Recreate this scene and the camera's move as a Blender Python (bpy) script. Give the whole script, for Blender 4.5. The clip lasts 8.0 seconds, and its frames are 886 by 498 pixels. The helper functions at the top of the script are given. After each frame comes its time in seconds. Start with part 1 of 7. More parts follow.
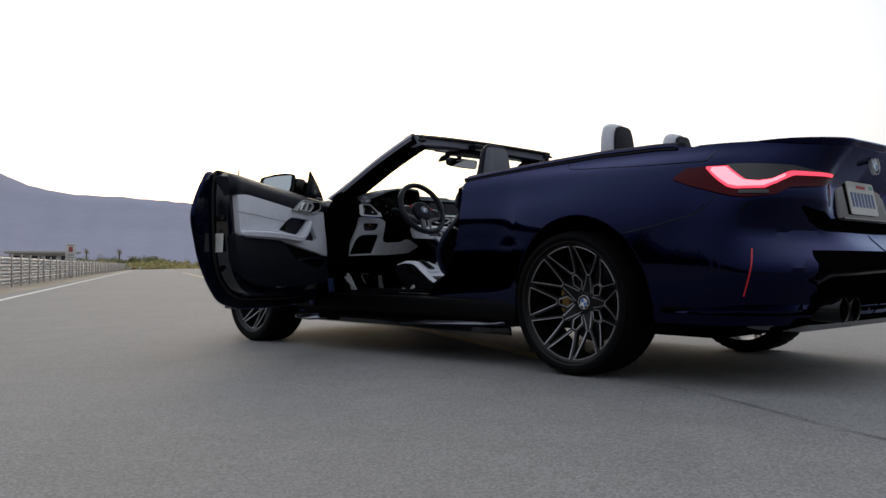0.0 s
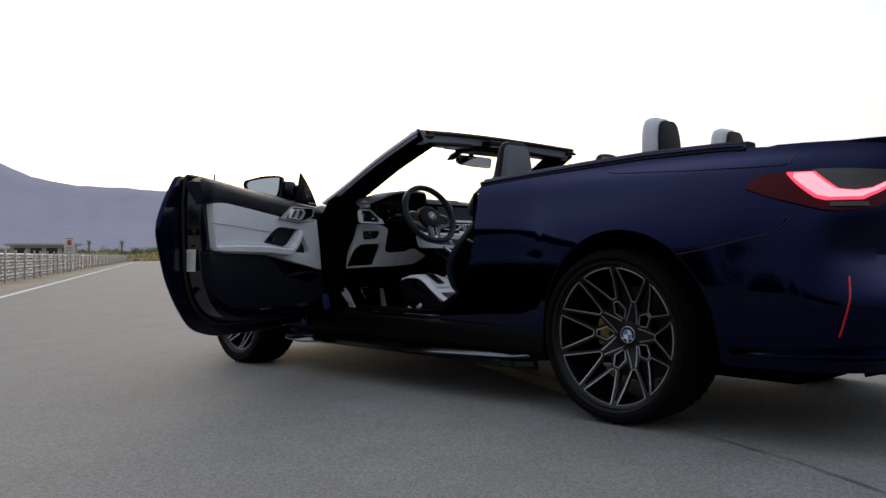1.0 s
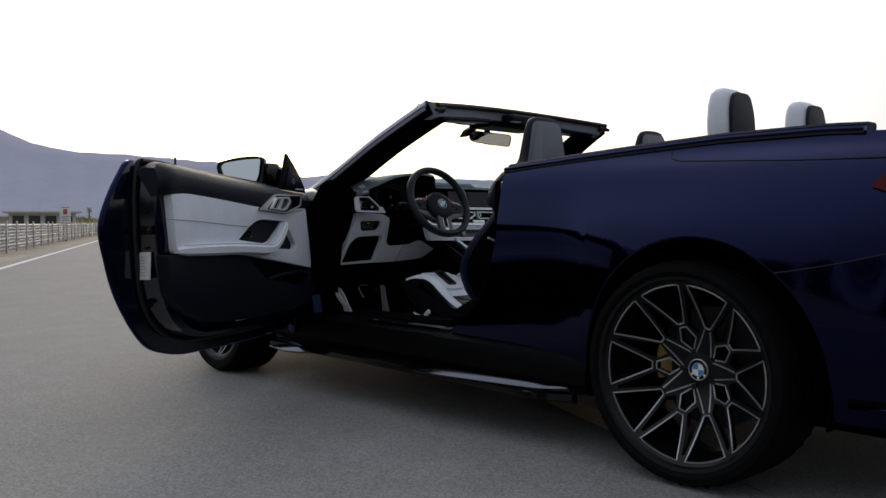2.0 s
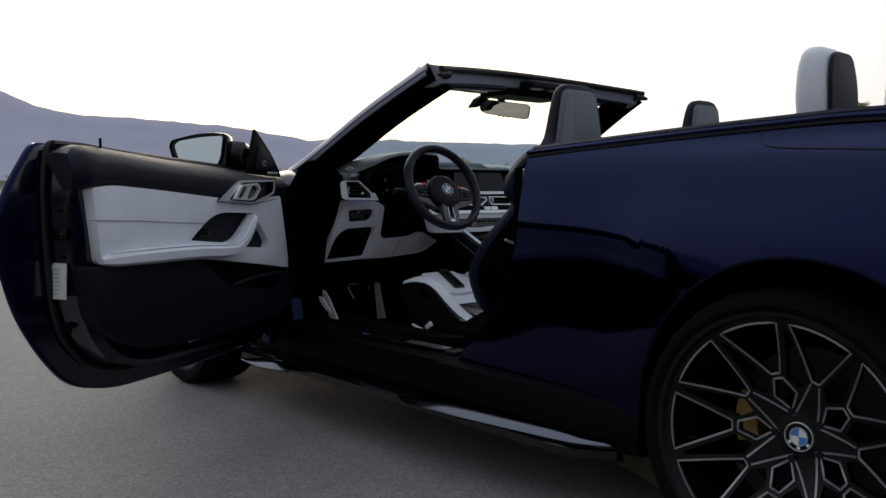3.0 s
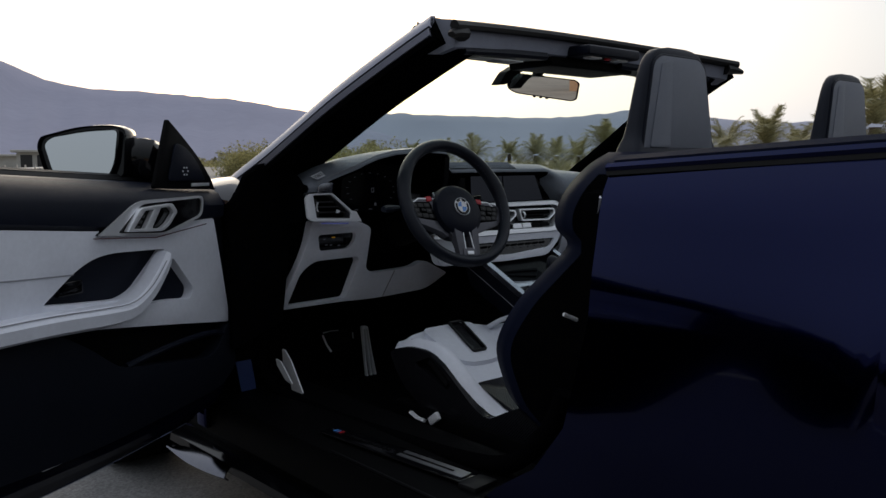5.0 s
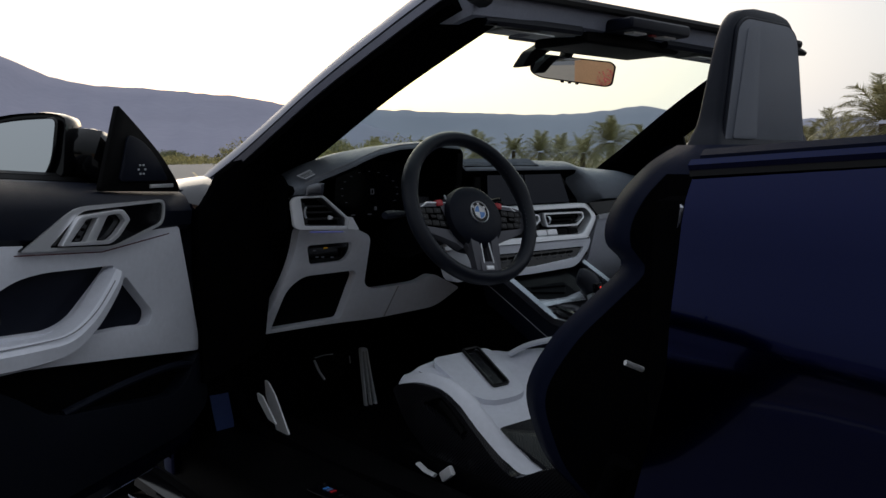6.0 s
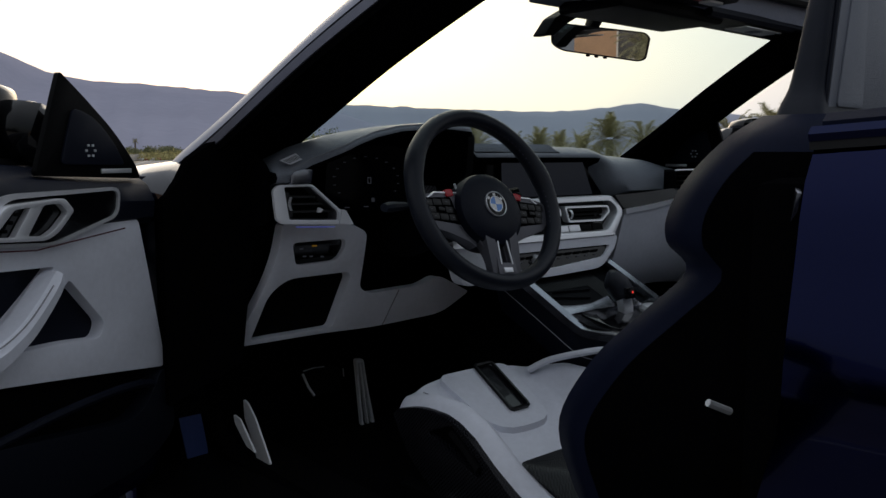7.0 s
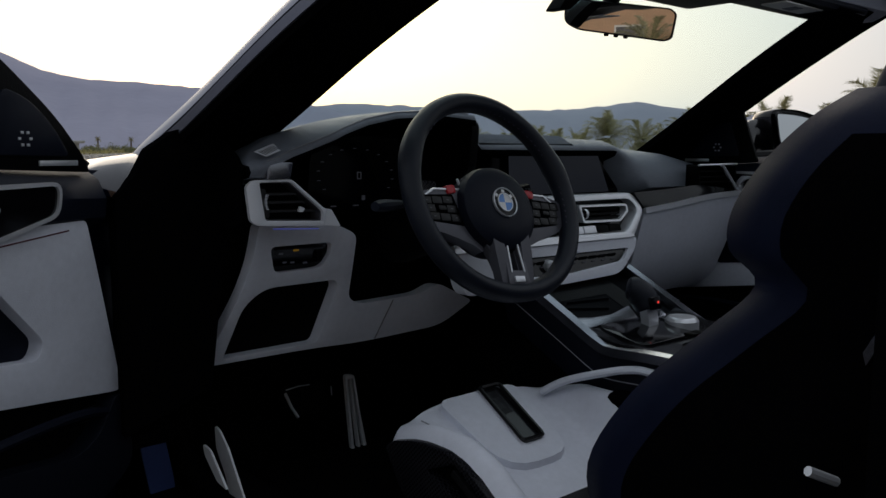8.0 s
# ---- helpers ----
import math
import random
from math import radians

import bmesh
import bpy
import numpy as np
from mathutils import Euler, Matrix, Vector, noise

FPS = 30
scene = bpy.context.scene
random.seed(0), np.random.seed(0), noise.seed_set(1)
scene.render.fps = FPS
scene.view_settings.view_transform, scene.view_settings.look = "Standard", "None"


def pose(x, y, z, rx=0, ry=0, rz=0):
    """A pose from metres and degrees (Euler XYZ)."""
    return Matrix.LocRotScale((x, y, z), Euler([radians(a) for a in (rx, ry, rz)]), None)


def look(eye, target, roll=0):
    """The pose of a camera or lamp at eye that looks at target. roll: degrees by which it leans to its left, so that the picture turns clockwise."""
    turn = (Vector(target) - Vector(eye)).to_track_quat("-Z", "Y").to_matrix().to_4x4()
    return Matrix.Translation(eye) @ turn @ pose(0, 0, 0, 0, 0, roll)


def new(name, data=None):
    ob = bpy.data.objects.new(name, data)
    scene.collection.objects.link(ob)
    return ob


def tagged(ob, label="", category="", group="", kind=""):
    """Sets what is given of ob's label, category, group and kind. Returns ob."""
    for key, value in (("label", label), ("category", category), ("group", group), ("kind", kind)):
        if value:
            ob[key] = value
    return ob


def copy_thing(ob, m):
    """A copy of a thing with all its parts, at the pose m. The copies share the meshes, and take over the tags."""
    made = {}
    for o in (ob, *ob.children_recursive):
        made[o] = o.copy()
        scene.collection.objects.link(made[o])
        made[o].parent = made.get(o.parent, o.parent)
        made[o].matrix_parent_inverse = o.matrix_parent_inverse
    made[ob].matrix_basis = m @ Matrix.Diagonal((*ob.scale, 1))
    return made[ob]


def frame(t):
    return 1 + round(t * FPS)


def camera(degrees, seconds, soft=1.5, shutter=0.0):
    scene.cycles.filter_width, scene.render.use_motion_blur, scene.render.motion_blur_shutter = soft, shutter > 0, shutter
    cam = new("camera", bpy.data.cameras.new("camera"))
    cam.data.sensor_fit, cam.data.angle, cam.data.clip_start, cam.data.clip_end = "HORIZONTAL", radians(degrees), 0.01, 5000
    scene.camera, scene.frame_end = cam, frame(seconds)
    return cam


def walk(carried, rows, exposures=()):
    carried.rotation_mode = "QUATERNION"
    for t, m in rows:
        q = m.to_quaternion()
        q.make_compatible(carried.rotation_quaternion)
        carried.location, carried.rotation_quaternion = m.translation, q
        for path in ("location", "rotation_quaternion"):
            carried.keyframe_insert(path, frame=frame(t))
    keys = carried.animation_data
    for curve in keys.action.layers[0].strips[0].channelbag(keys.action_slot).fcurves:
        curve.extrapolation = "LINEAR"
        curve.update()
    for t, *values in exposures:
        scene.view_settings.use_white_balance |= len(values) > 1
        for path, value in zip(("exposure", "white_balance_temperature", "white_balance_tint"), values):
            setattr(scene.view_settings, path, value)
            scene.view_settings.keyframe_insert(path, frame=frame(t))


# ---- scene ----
cam = camera(56.0, 8.0)
PATH = [
    (0, (-3.992, -2.459, 0.515), (-2.648, -0.979, 0.555), 0.0),
    (0.5, (-3.781, -2.181, 0.586), (-2.438, -0.699, 0.615), -0.1),
    (1, (-3.563, -1.921, 0.656), (-2.224, -0.436, 0.671), -0.2),
    (1.5, (-3.338, -1.627, 0.728), (-2.0, -0.141, 0.711), -0.1),
    (3, (-2.624, -0.802, 0.897), (-1.301, 0.69, 0.748), -0.0),
    (3.5, (-2.397, -0.57, 0.947), (-1.082, 0.927, 0.775), -0.0),
    (4, (-2.224, -0.371, 0.981), (-0.911, 1.126, 0.8), -0.0),
    (4.5, (-2.06, -0.171, 1.011), (-0.751, 1.328, 0.813), -0.0),
    (6, (-1.672, 0.327, 1.009), (-0.376, 1.834, 0.791), -0.0),
    (6.5, (-1.585, 0.442, 0.992), (-0.288, 1.948, 0.773), 0.0),
    (7, (-1.501, 0.561, 0.981), (-0.201, 2.064, 0.755), 0.2),
    (7.5, (-1.434, 0.655, 0.975), (-0.129, 2.154, 0.751), 0.1),
    (8, (-1.361, 0.733, 0.967), (-0.055, 2.231, 0.738), 0.2),
]
EXPOSURES = [(0, 0.66), (1.7, 0.66), (4.5, 0.52), (8, 0.24)]
walk(cam, [(t, look(eye, target, roll)) for t, eye, target, roll in PATH], EXPOSURES)

# ---- light: the sun is down behind the ridge ahead of the car ----
SUN_HEADING, SUN_UP = 33.0, 5.0
world = bpy.data.worlds.new("dusk")
scene.world = world
world.use_nodes = True
wn = world.node_tree.nodes
sky = wn.new("ShaderNodeTexSky")
sky.sky_type, sky.sun_disc = "NISHITA", False
sky.sun_elevation, sky.sun_rotation = radians(SUN_UP), radians(SUN_HEADING)
sky.air_density, sky.dust_density, sky.ozone_density = 1.0, 6.0, 1.0
wl = world.node_tree.links
wn["Background"].inputs["Strength"].default_value = 0.04
wl.new(sky.outputs["Color"], wn["Background"].inputs["Color"])
haze = wn.new("ShaderNodeBackground")          # high haze over the whole sky
haze.inputs["Color"].default_value = (0.90, 0.96, 1.06, 1)
way = wn.new("ShaderNodeTexCoord")


def sky_term(up, lo, hi, v0, v1):
    """A smooth term of the sky's brightness: v0 to v1 as the way turns towards the set sun, raised by up degrees."""
    dot, span = wn.new("ShaderNodeVectorMath"), wn.new("ShaderNodeMapRange")
    dot.operation, span.interpolation_type = "DOT_PRODUCT", "SMOOTHSTEP"
    c = math.cos(radians(up))
    dot.inputs[1].default_value = (c * math.sin(radians(SUN_HEADING)), c * math.cos(radians(SUN_HEADING)), math.sin(radians(up)))
    for key, v in (("From Min", lo), ("From Max", hi), ("To Min", v0), ("To Max", v1)):
        span.inputs[key].default_value = v
    wl.new(way.outputs["Generated"], dot.inputs[0])
    wl.new(dot.outputs["Value"], span.inputs["Value"])
    return span.outputs["Result"]


# dark low in the east, bright overhead, warm about the set sun
wl.new(sky_term(60.0, -0.5, 0.9, 0.10, 0.54), haze.inputs["Strength"])
glow = wn.new("ShaderNodeBackground")
glow.inputs["Color"].default_value = (1.0, 0.95, 0.82, 1)
wl.new(sky_term(0.0, 0.70, 1.0, 0.0, 0.32), glow.inputs["Strength"])
both = wn.new("ShaderNodeAddShader")
wl.new(wn["Background"].outputs[0], both.inputs[0])
wl.new(haze.outputs[0], both.inputs[1])
every = wn.new("ShaderNodeAddShader")
wl.new(both.outputs[0], every.inputs[0])
wl.new(glow.outputs[0], every.inputs[1])
wl.new(every.outputs[0], wn["World Output"].inputs["Surface"])
sun_data = bpy.data.lights.new("sun", "SUN")
sun_data.energy, sun_data.angle, sun_data.color = 0.7, radians(45), (1.0, 0.86, 0.68)
sun = new("sun", sun_data)
h, e = radians(SUN_HEADING), radians(22.0)
sun.matrix_world = look((20 * math.sin(h), 20 * math.cos(h), 20 * math.tan(e)), (0, 0, 0))

# ---- materials ----
def mat(name, base, rough=0.5, metal=0.0, coat=0.0, vary=0.12, scale=8.0, bump=0.0, bscale=60.0, emit=None, power=0.0, island=0.0, spec=0.5):
    m = bpy.data.materials.new(name)
    m.use_nodes = True
    n, ln = m.node_tree.nodes, m.node_tree.links
    b = n["Principled BSDF"]
    b.inputs["Roughness"].default_value, b.inputs["Metallic"].default_value = rough, metal
    b.inputs["Coat Weight"].default_value, b.inputs["Coat Roughness"].default_value = coat, 0.03
    b.inputs["Specular IOR Level"].default_value = spec
    co = n.new("ShaderNodeTexCoord")
    if vary > 0:
        t1, t2 = n.new("ShaderNodeTexNoise"), n.new("ShaderNodeTexNoise")
        t1.inputs["Scale"].default_value, t2.inputs["Scale"].default_value = scale, scale * 9
        t1.inputs["Detail"].default_value = t2.inputs["Detail"].default_value = 4
        mix = n.new("ShaderNodeMath")
        mix.operation = "ADD"
        ln.new(co.outputs["Object"], t1.inputs["Vector"])
        ln.new(co.outputs["Object"], t2.inputs["Vector"])
        ln.new(t1.outputs["Fac"], mix.inputs[0])
        ln.new(t2.outputs["Fac"], mix.inputs[1])
        r = n.new("ShaderNodeMapRange")
        r.inputs["From Min"].default_value, r.inputs["From Max"].default_value = 0.7, 1.3
        r.inputs["To Min"].default_value, r.inputs["To Max"].default_value = 1 - vary, 1 + vary
        ln.new(mix.outputs[0], r.inputs["Value"])
        last = r.outputs["Result"]
        if island:
            g = n.new("ShaderNodeNewGeometry")
            r2 = n.new("ShaderNodeMapRange")
            r2.inputs["To Min"].default_value, r2.inputs["To Max"].default_value = 1 - island, 1 + island
            ln.new(g.outputs["Random Per Island"], r2.inputs["Value"])
            mm = n.new("ShaderNodeMath")
            mm.operation = "MULTIPLY"
            ln.new(last, mm.inputs[0])
            ln.new(r2.outputs["Result"], mm.inputs[1])
            last = mm.outputs[0]
        v = n.new("ShaderNodeVectorMath")
        v.operation = "SCALE"
        v.inputs[0].default_value = base
        ln.new(last, v.inputs["Scale"])
        ln.new(v.outputs[0], b.inputs["Base Color"])
        rr = n.new("ShaderNodeMapRange")
        rr.inputs["From Min"].default_value, rr.inputs["From Max"].default_value = 0.7, 1.3
        rr.inputs["To Min"].default_value, rr.inputs["To Max"].default_value = rough * 0.92, min(1, rough * 1.08)
        ln.new(mix.outputs[0], rr.inputs["Value"])
        ln.new(rr.outputs["Result"], b.inputs["Roughness"])
    else:
        b.inputs["Base Color"].default_value = (*base, 1)
    if bump > 0:
        tb, bp = n.new("ShaderNodeTexNoise"), n.new("ShaderNodeBump")
        tb.inputs["Scale"].default_value, tb.inputs["Detail"].default_value = bscale, 6
        bp.inputs["Strength"].default_value, bp.inputs["Distance"].default_value = bump, 0.01
        ln.new(co.outputs["Object"], tb.inputs["Vector"])
        ln.new(tb.outputs["Fac"], bp.inputs["Height"])
        ln.new(bp.outputs["Normal"], b.inputs["Normal"])
    if emit:
        b.inputs["Emission Color"].default_value = (*emit, 1)
        b.inputs["Emission Strength"].default_value = power
    return m


def glass_mat(name, tint, gloss=0.035):
    m = bpy.data.materials.new(name)
    m.use_nodes = True
    n, ln = m.node_tree.nodes, m.node_tree.links
    n.remove(n["Principled BSDF"])
    t, g, x = n.new("ShaderNodeBsdfTransparent"), n.new("ShaderNodeBsdfGlossy"), n.new("ShaderNodeMixShader")
    t.inputs["Color"].default_value = (*tint, 1)
    g.inputs["Roughness"].default_value = 0.02
    x.inputs["Fac"].default_value = gloss
    ln.new(t.outputs[0], x.inputs[1])
    ln.new(g.outputs[0], x.inputs[2])
    ln.new(x.outputs[0], n["Material Output"].inputs["Surface"])
    return m


def leaf_mat(name, base, through_=0.45, **kw):
    """Leaves that let part of the light through."""
    m = mat(name, base, **kw)
    n, ln = m.node_tree.nodes, m.node_tree.links
    b = n["Principled BSDF"]
    t, x = n.new("ShaderNodeBsdfTranslucent"), n.new("ShaderNodeMixShader")
    ln.new(b.inputs["Base Color"].links[0].from_socket, t.inputs["Color"])
    x.inputs["Fac"].default_value = through_
    ln.new(b.outputs[0], x.inputs[1])
    ln.new(t.outputs[0], x.inputs[2])
    ln.new(x.outputs[0], n["Material Output"].inputs["Surface"])
    return m


def asphalt_mat():
    m = mat("asphalt", (0.192, 0.188, 0.187), 0.85, vary=0.14, scale=0.35, bump=0.35, bscale=150)
    n, ln = m.node_tree.nodes, m.node_tree.links
    b = n["Principled BSDF"]
    src = b.inputs["Base Color"].links[0].from_socket
    co = n.new("ShaderNodeTexCoord")
    vo = n.new("ShaderNodeTexVoronoi")
    vo.inputs["Scale"].default_value = 150
    ln.new(co.outputs["Object"], vo.inputs["Vector"])
    sep = n.new("ShaderNodeSeparateColor")
    ln.new(vo.outputs["Color"], sep.inputs["Color"])
    r = n.new("ShaderNodeMapRange")
    r.inputs["To Min"].default_value, r.inputs["To Max"].default_value = 0.72, 1.28
    ln.new(sep.outputs["Red"], r.inputs["Value"])
    v = n.new("ShaderNodeVectorMath")
    v.operation = "SCALE"
    ln.new(src, v.inputs[0])
    ln.new(r.outputs["Result"], v.inputs["Scale"])
    ln.new(v.outputs[0], b.inputs["Base Color"])
    return m


def carbon_mat(name="carbon_fibre"):
    m = mat(name, (0.02, 0.02, 0.022), 0.25, coat=0.0, vary=0, spec=0.1)
    n, ln = m.node_tree.nodes, m.node_tree.links
    co, w = n.new("ShaderNodeTexCoord"), n.new("ShaderNodeTexChecker")
    w.inputs["Scale"].default_value = 260
    w.inputs["Color1"].default_value, w.inputs["Color2"].default_value = (0.002, 0.002, 0.003, 1), (0.012, 0.012, 0.015, 1)
    ln.new(co.outputs["Object"], w.inputs["Vector"])
    ln.new(w.outputs["Color"], n["Principled BSDF"].inputs["Base Color"])
    return m


PAINT = mat("deep_blue_metallic_paint", (0.0017, 0.0035, 0.0280), 0.10, 1.0, coat=1.0, vary=0.06, scale=300)
PAINT.node_tree.nodes["Principled BSDF"].inputs["Coat IOR"].default_value = 1.20
PAINT.node_tree.nodes["Principled BSDF"].inputs["Specular Tint"].default_value = (0.4, 0.5, 0.8, 1)
# body paint with a darker base; on the door shell it stands for shade
DARKPAINT = mat("darkened_body_paint", (0.0015, 0.0025, 0.010), 0.12, vary=0.05, scale=60, spec=0.7)
# jamb paint, the sky it reflects put into a lighter blue
PAINTED = mat("sky_lit_jamb_paint", (0.035, 0.055, 0.16), 0.4, vary=0.1, scale=20)
# grey metal standing for sky sheen on dark parts; also the console rail
SHEENMETAL = mat("sheen_metal", (0.34, 0.35, 0.40), 0.22, 1.0, vary=0.05, scale=20)
GLOSS = mat("gloss_black", (0.003, 0.003, 0.004), 0.10, coat=0.0, vary=0.05, spec=0.35)
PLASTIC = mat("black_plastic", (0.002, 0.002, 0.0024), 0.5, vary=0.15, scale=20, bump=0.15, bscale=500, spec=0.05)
RUBBER = mat("tyre_rubber", (0.004, 0.004, 0.0045), 0.75, vary=0.25, scale=14, bump=0.2, bscale=220, spec=0.06)
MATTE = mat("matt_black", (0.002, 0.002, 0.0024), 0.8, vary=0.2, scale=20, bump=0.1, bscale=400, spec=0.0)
SEAL = mat("rubber_seal", (0.005, 0.005, 0.006), 0.55, vary=0.1, spec=0.3)
DARK = mat("dark_leather", (0.0042, 0.0060, 0.0135), 0.45, vary=0.12, scale=30, bump=0.12, bscale=900, spec=0.15)
SEATDARK = mat("navy_leather", (0.0060, 0.0085, 0.0220), 0.5, vary=0.12, scale=30, bump=0.12, bscale=900, spec=0.06)
LOWCARD = mat("lower_card_skin", (0.0045, 0.006, 0.011), 0.5, vary=0.12, scale=30, bump=0.12, bscale=900, spec=0.12)
HEADREST = mat("blue_black_leather", (0.0085, 0.011, 0.020), 0.48, vary=0.12, scale=30, bump=0.12, bscale=900, spec=0.2)
DASHTOP = mat("dashboard_skin", (0.17, 0.185, 0.22), 0.5, vary=0.1, scale=25, bump=0.3, bscale=800)
LIGHT = mat("light_grey_leather", (0.69, 0.705, 0.775), 0.5, vary=0.05, scale=10, bump=0.18, bscale=600)
VENT = mat("vent_blade", (0.012, 0.012, 0.014), 0.4, vary=0.1, scale=30, spec=0.4)
HEADER = mat("header_cloth", (0.26, 0.275, 0.34), 0.6, vary=0.1, scale=30, bump=0.15, bscale=900, spec=0.2)
GREYLEA = mat("mid_grey_leather", (0.145, 0.158, 0.195), 0.5, vary=0.06, scale=12, bump=0.2, bscale=600)
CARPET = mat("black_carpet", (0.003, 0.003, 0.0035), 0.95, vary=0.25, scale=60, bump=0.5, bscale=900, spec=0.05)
THREAD = mat("muted_thread", (0.07, 0.06, 0.10), 0.7, vary=0.1, scale=200)
STITCH = mat("grey_thread", (0.24, 0.24, 0.26), 0.7, vary=0.1, scale=200)
CHROME = mat("satin_aluminium", (0.72, 0.73, 0.76), 0.28, 0.55, vary=0, scale=80)
# gloss black skirt, the sky reflected in it put into a grey metal
BLADE = mat("skirt_sheen_metal", (0.10, 0.105, 0.13), 0.14, 1.0, vary=0.05, scale=20)
# dark blue pillar paint, the sky sheen on it put into a grey metal
PILLARGREY = mat("pillar_sheen_metal", (0.20, 0.205, 0.25), 0.30, 0.8, vary=0.05, scale=30)
SATIN = mat("satin_vent_trim", (0.84, 0.85, 0.90), 0.32, 0.25, vary=0)
WHEELLEA = mat("wheel_leather", (0.0085, 0.0110, 0.0190), 0.42, vary=0.12, scale=30, bump=0.12, bscale=900, spec=0.28)
TRAY = mat("ribbed_tray_lining", (0.0035, 0.0040, 0.0055), 0.5, vary=0.1, scale=40, spec=0.03)
ALLOY = mat("turned_alloy", (0.36, 0.36, 0.38), 0.42, 1.0, vary=0.1, scale=120)
RIMBLACK = mat("black_wheel_paint", (0.003, 0.003, 0.0035), 0.3, coat=0.0, vary=0.1, spec=0.25)
STEEL = mat("brake_steel", (0.03, 0.03, 0.033), 0.45, 1.0, vary=0.15, scale=30)
GOLD = mat("gold_caliper_paint", (0.36, 0.22, 0.05), 0.4, coat=0.4, vary=0.08)
CARBON = carbon_mat()
CARBONGLOSS = carbon_mat("lacquered_carbon_fibre")
CARBONGLOSS.node_tree.nodes["Principled BSDF"].inputs["Coat Weight"].default_value = 0.35
REDLENS = mat("red_lens", (0.055, 0.0008, 0.004), 0.12, coat=0.0, spec=0.1, vary=0.1, scale=30)
SMOKE = mat("smoked_lens", (0.006, 0.0062, 0.007), 0.15, coat=0.3, vary=0.08)
REDGLOW = mat("lit_tail_lamp", (0.8, 0.05, 0.07), 0.3, vary=0, emit=(1.0, 0.06, 0.12), power=0.75)
PINKGLOW = mat("lit_tail_lamp_core", (0.9, 0.3, 0.3), 0.3, vary=0, emit=(1.0, 0.28, 0.36), power=0.85)
# no lamp: the faint glow stands for light the reflector throws back
REFLECT = mat("glowing_reflector", (0.42, 0.006, 0.012), 0.25, vary=0.1, scale=80, emit=(1.0, 0.02, 0.04), power=0.03)
REDBTN = mat("red_button", (0.45, 0.012, 0.02), 0.3, vary=0.05)
BLUE = mat("badge_blue", (0.05, 0.22, 0.60), 0.3, coat=0.5, vary=0.03)
WHITE = mat("white_enamel", (0.78, 0.78, 0.78), 0.4, vary=0.04)
LABEL = mat("paper_label", (0.62, 0.62, 0.60), 0.6, vary=0.08)
FAINT = mat("faint_print", (0.38, 0.38, 0.37), 0.7, vary=0.1)
INK = mat("grey_ink", (0.16, 0.17, 0.2), 0.7, vary=0.1)
PLATEBLUE = mat("plate_blue_ink", (0.09, 0.13, 0.28), 0.6, vary=0.1)
PLATERED = mat("plate_red_ink", (0.5, 0.06, 0.06), 0.6, vary=0.1)
SCREEN = mat("display_glass", (0.001, 0.0011, 0.002), 0.10, vary=0, spec=0.04)
SCREENLIT = mat("display_lit", (0.006, 0.0065, 0.009), 0.2, spec=0.05, vary=0.1, scale=30, emit=(0.30, 0.34, 0.45), power=0.02)
GAUGE = mat("gauge_marks", (0.05, 0.05, 0.06), 0.4, vary=0, emit=(0.7, 0.75, 0.95), power=0.011)
AMBER = mat("amber_lamp", (0.3, 0.15, 0.01), 0.4, vary=0, emit=(1.0, 0.55, 0.05), power=0.06)
REDLED = mat("red_led", (0.6, 0.02, 0.02), 0.4, vary=0, emit=(1.0, 0.06, 0.04), power=0.6)
BLUELED = mat("blue_ambient_strip", (0.05, 0.06, 0.3), 0.4, vary=0, emit=(0.25, 0.3, 1.0), power=0.10)
MIRROR = mat("mirror_glass", (0.88, 0.90, 0.92), 0.01, 1.0, vary=0)
MIDG = mat("dark_switch_panel", (0.085, 0.085, 0.100), 0.35, 0.4, vary=0.05)
PEDAL = mat("brushed_pedal_metal", (0.75, 0.75, 0.77), 0.45, 0.25, vary=0.08, scale=90)
GLASS = glass_mat("windscreen_glass", (0.90, 0.96, 0.95))
ASPHALT = asphalt_mat()


# ---- mesh helpers ----
def part(name, bm, material, parent=None, label="", angle=35):
    bmesh.ops.recalc_face_normals(bm, faces=bm.faces)
    me = bpy.data.meshes.new(name)
    bm.to_mesh(me)
    bm.free()
    me.polygons.foreach_set("use_smooth", [True] * len(me.polygons))
    me.set_sharp_from_angle(angle=radians(angle))
    me.materials.append(material)
    ob = new(name, me)
    ob.parent = parent
    if label:
        ob["label"] = label
    return ob


def thing(name, label, category, at=(0, 0, 0), group="", kind=""):
    ob = new(name)
    ob.location = at
    ob.empty_display_size = 0.1
    return tagged(ob, label, category, group, kind)


def grid(P, cu=False, cv=False, bm=None):
    """Quads over an array of points (n, m, 3)."""
    bm = bm or bmesh.new()
    P = np.asarray(P, float)
    n, m = P.shape[:2]
    v = [[bm.verts.new(P[i, j]) for j in range(m)] for i in range(n)]
    for i in range(n if cu else n - 1):
        for j in range(m if cv else m - 1):
            q = [v[i][j], v[(i + 1) % n][j], v[(i + 1) % n][(j + 1) % m], v[i][(j + 1) % m]]
            bm.faces.new(q)
    return bm


def cap(bm, loop_pts):
    vs = [bm.verts.new(p) for p in loop_pts]
    bm.faces.new(vs)
    return bm


def thick(bm, t):
    bmesh.ops.recalc_face_normals(bm, faces=bm.faces)
    bmesh.ops.solidify(bm, geom=bm.faces[:], thickness=t)
    return bm


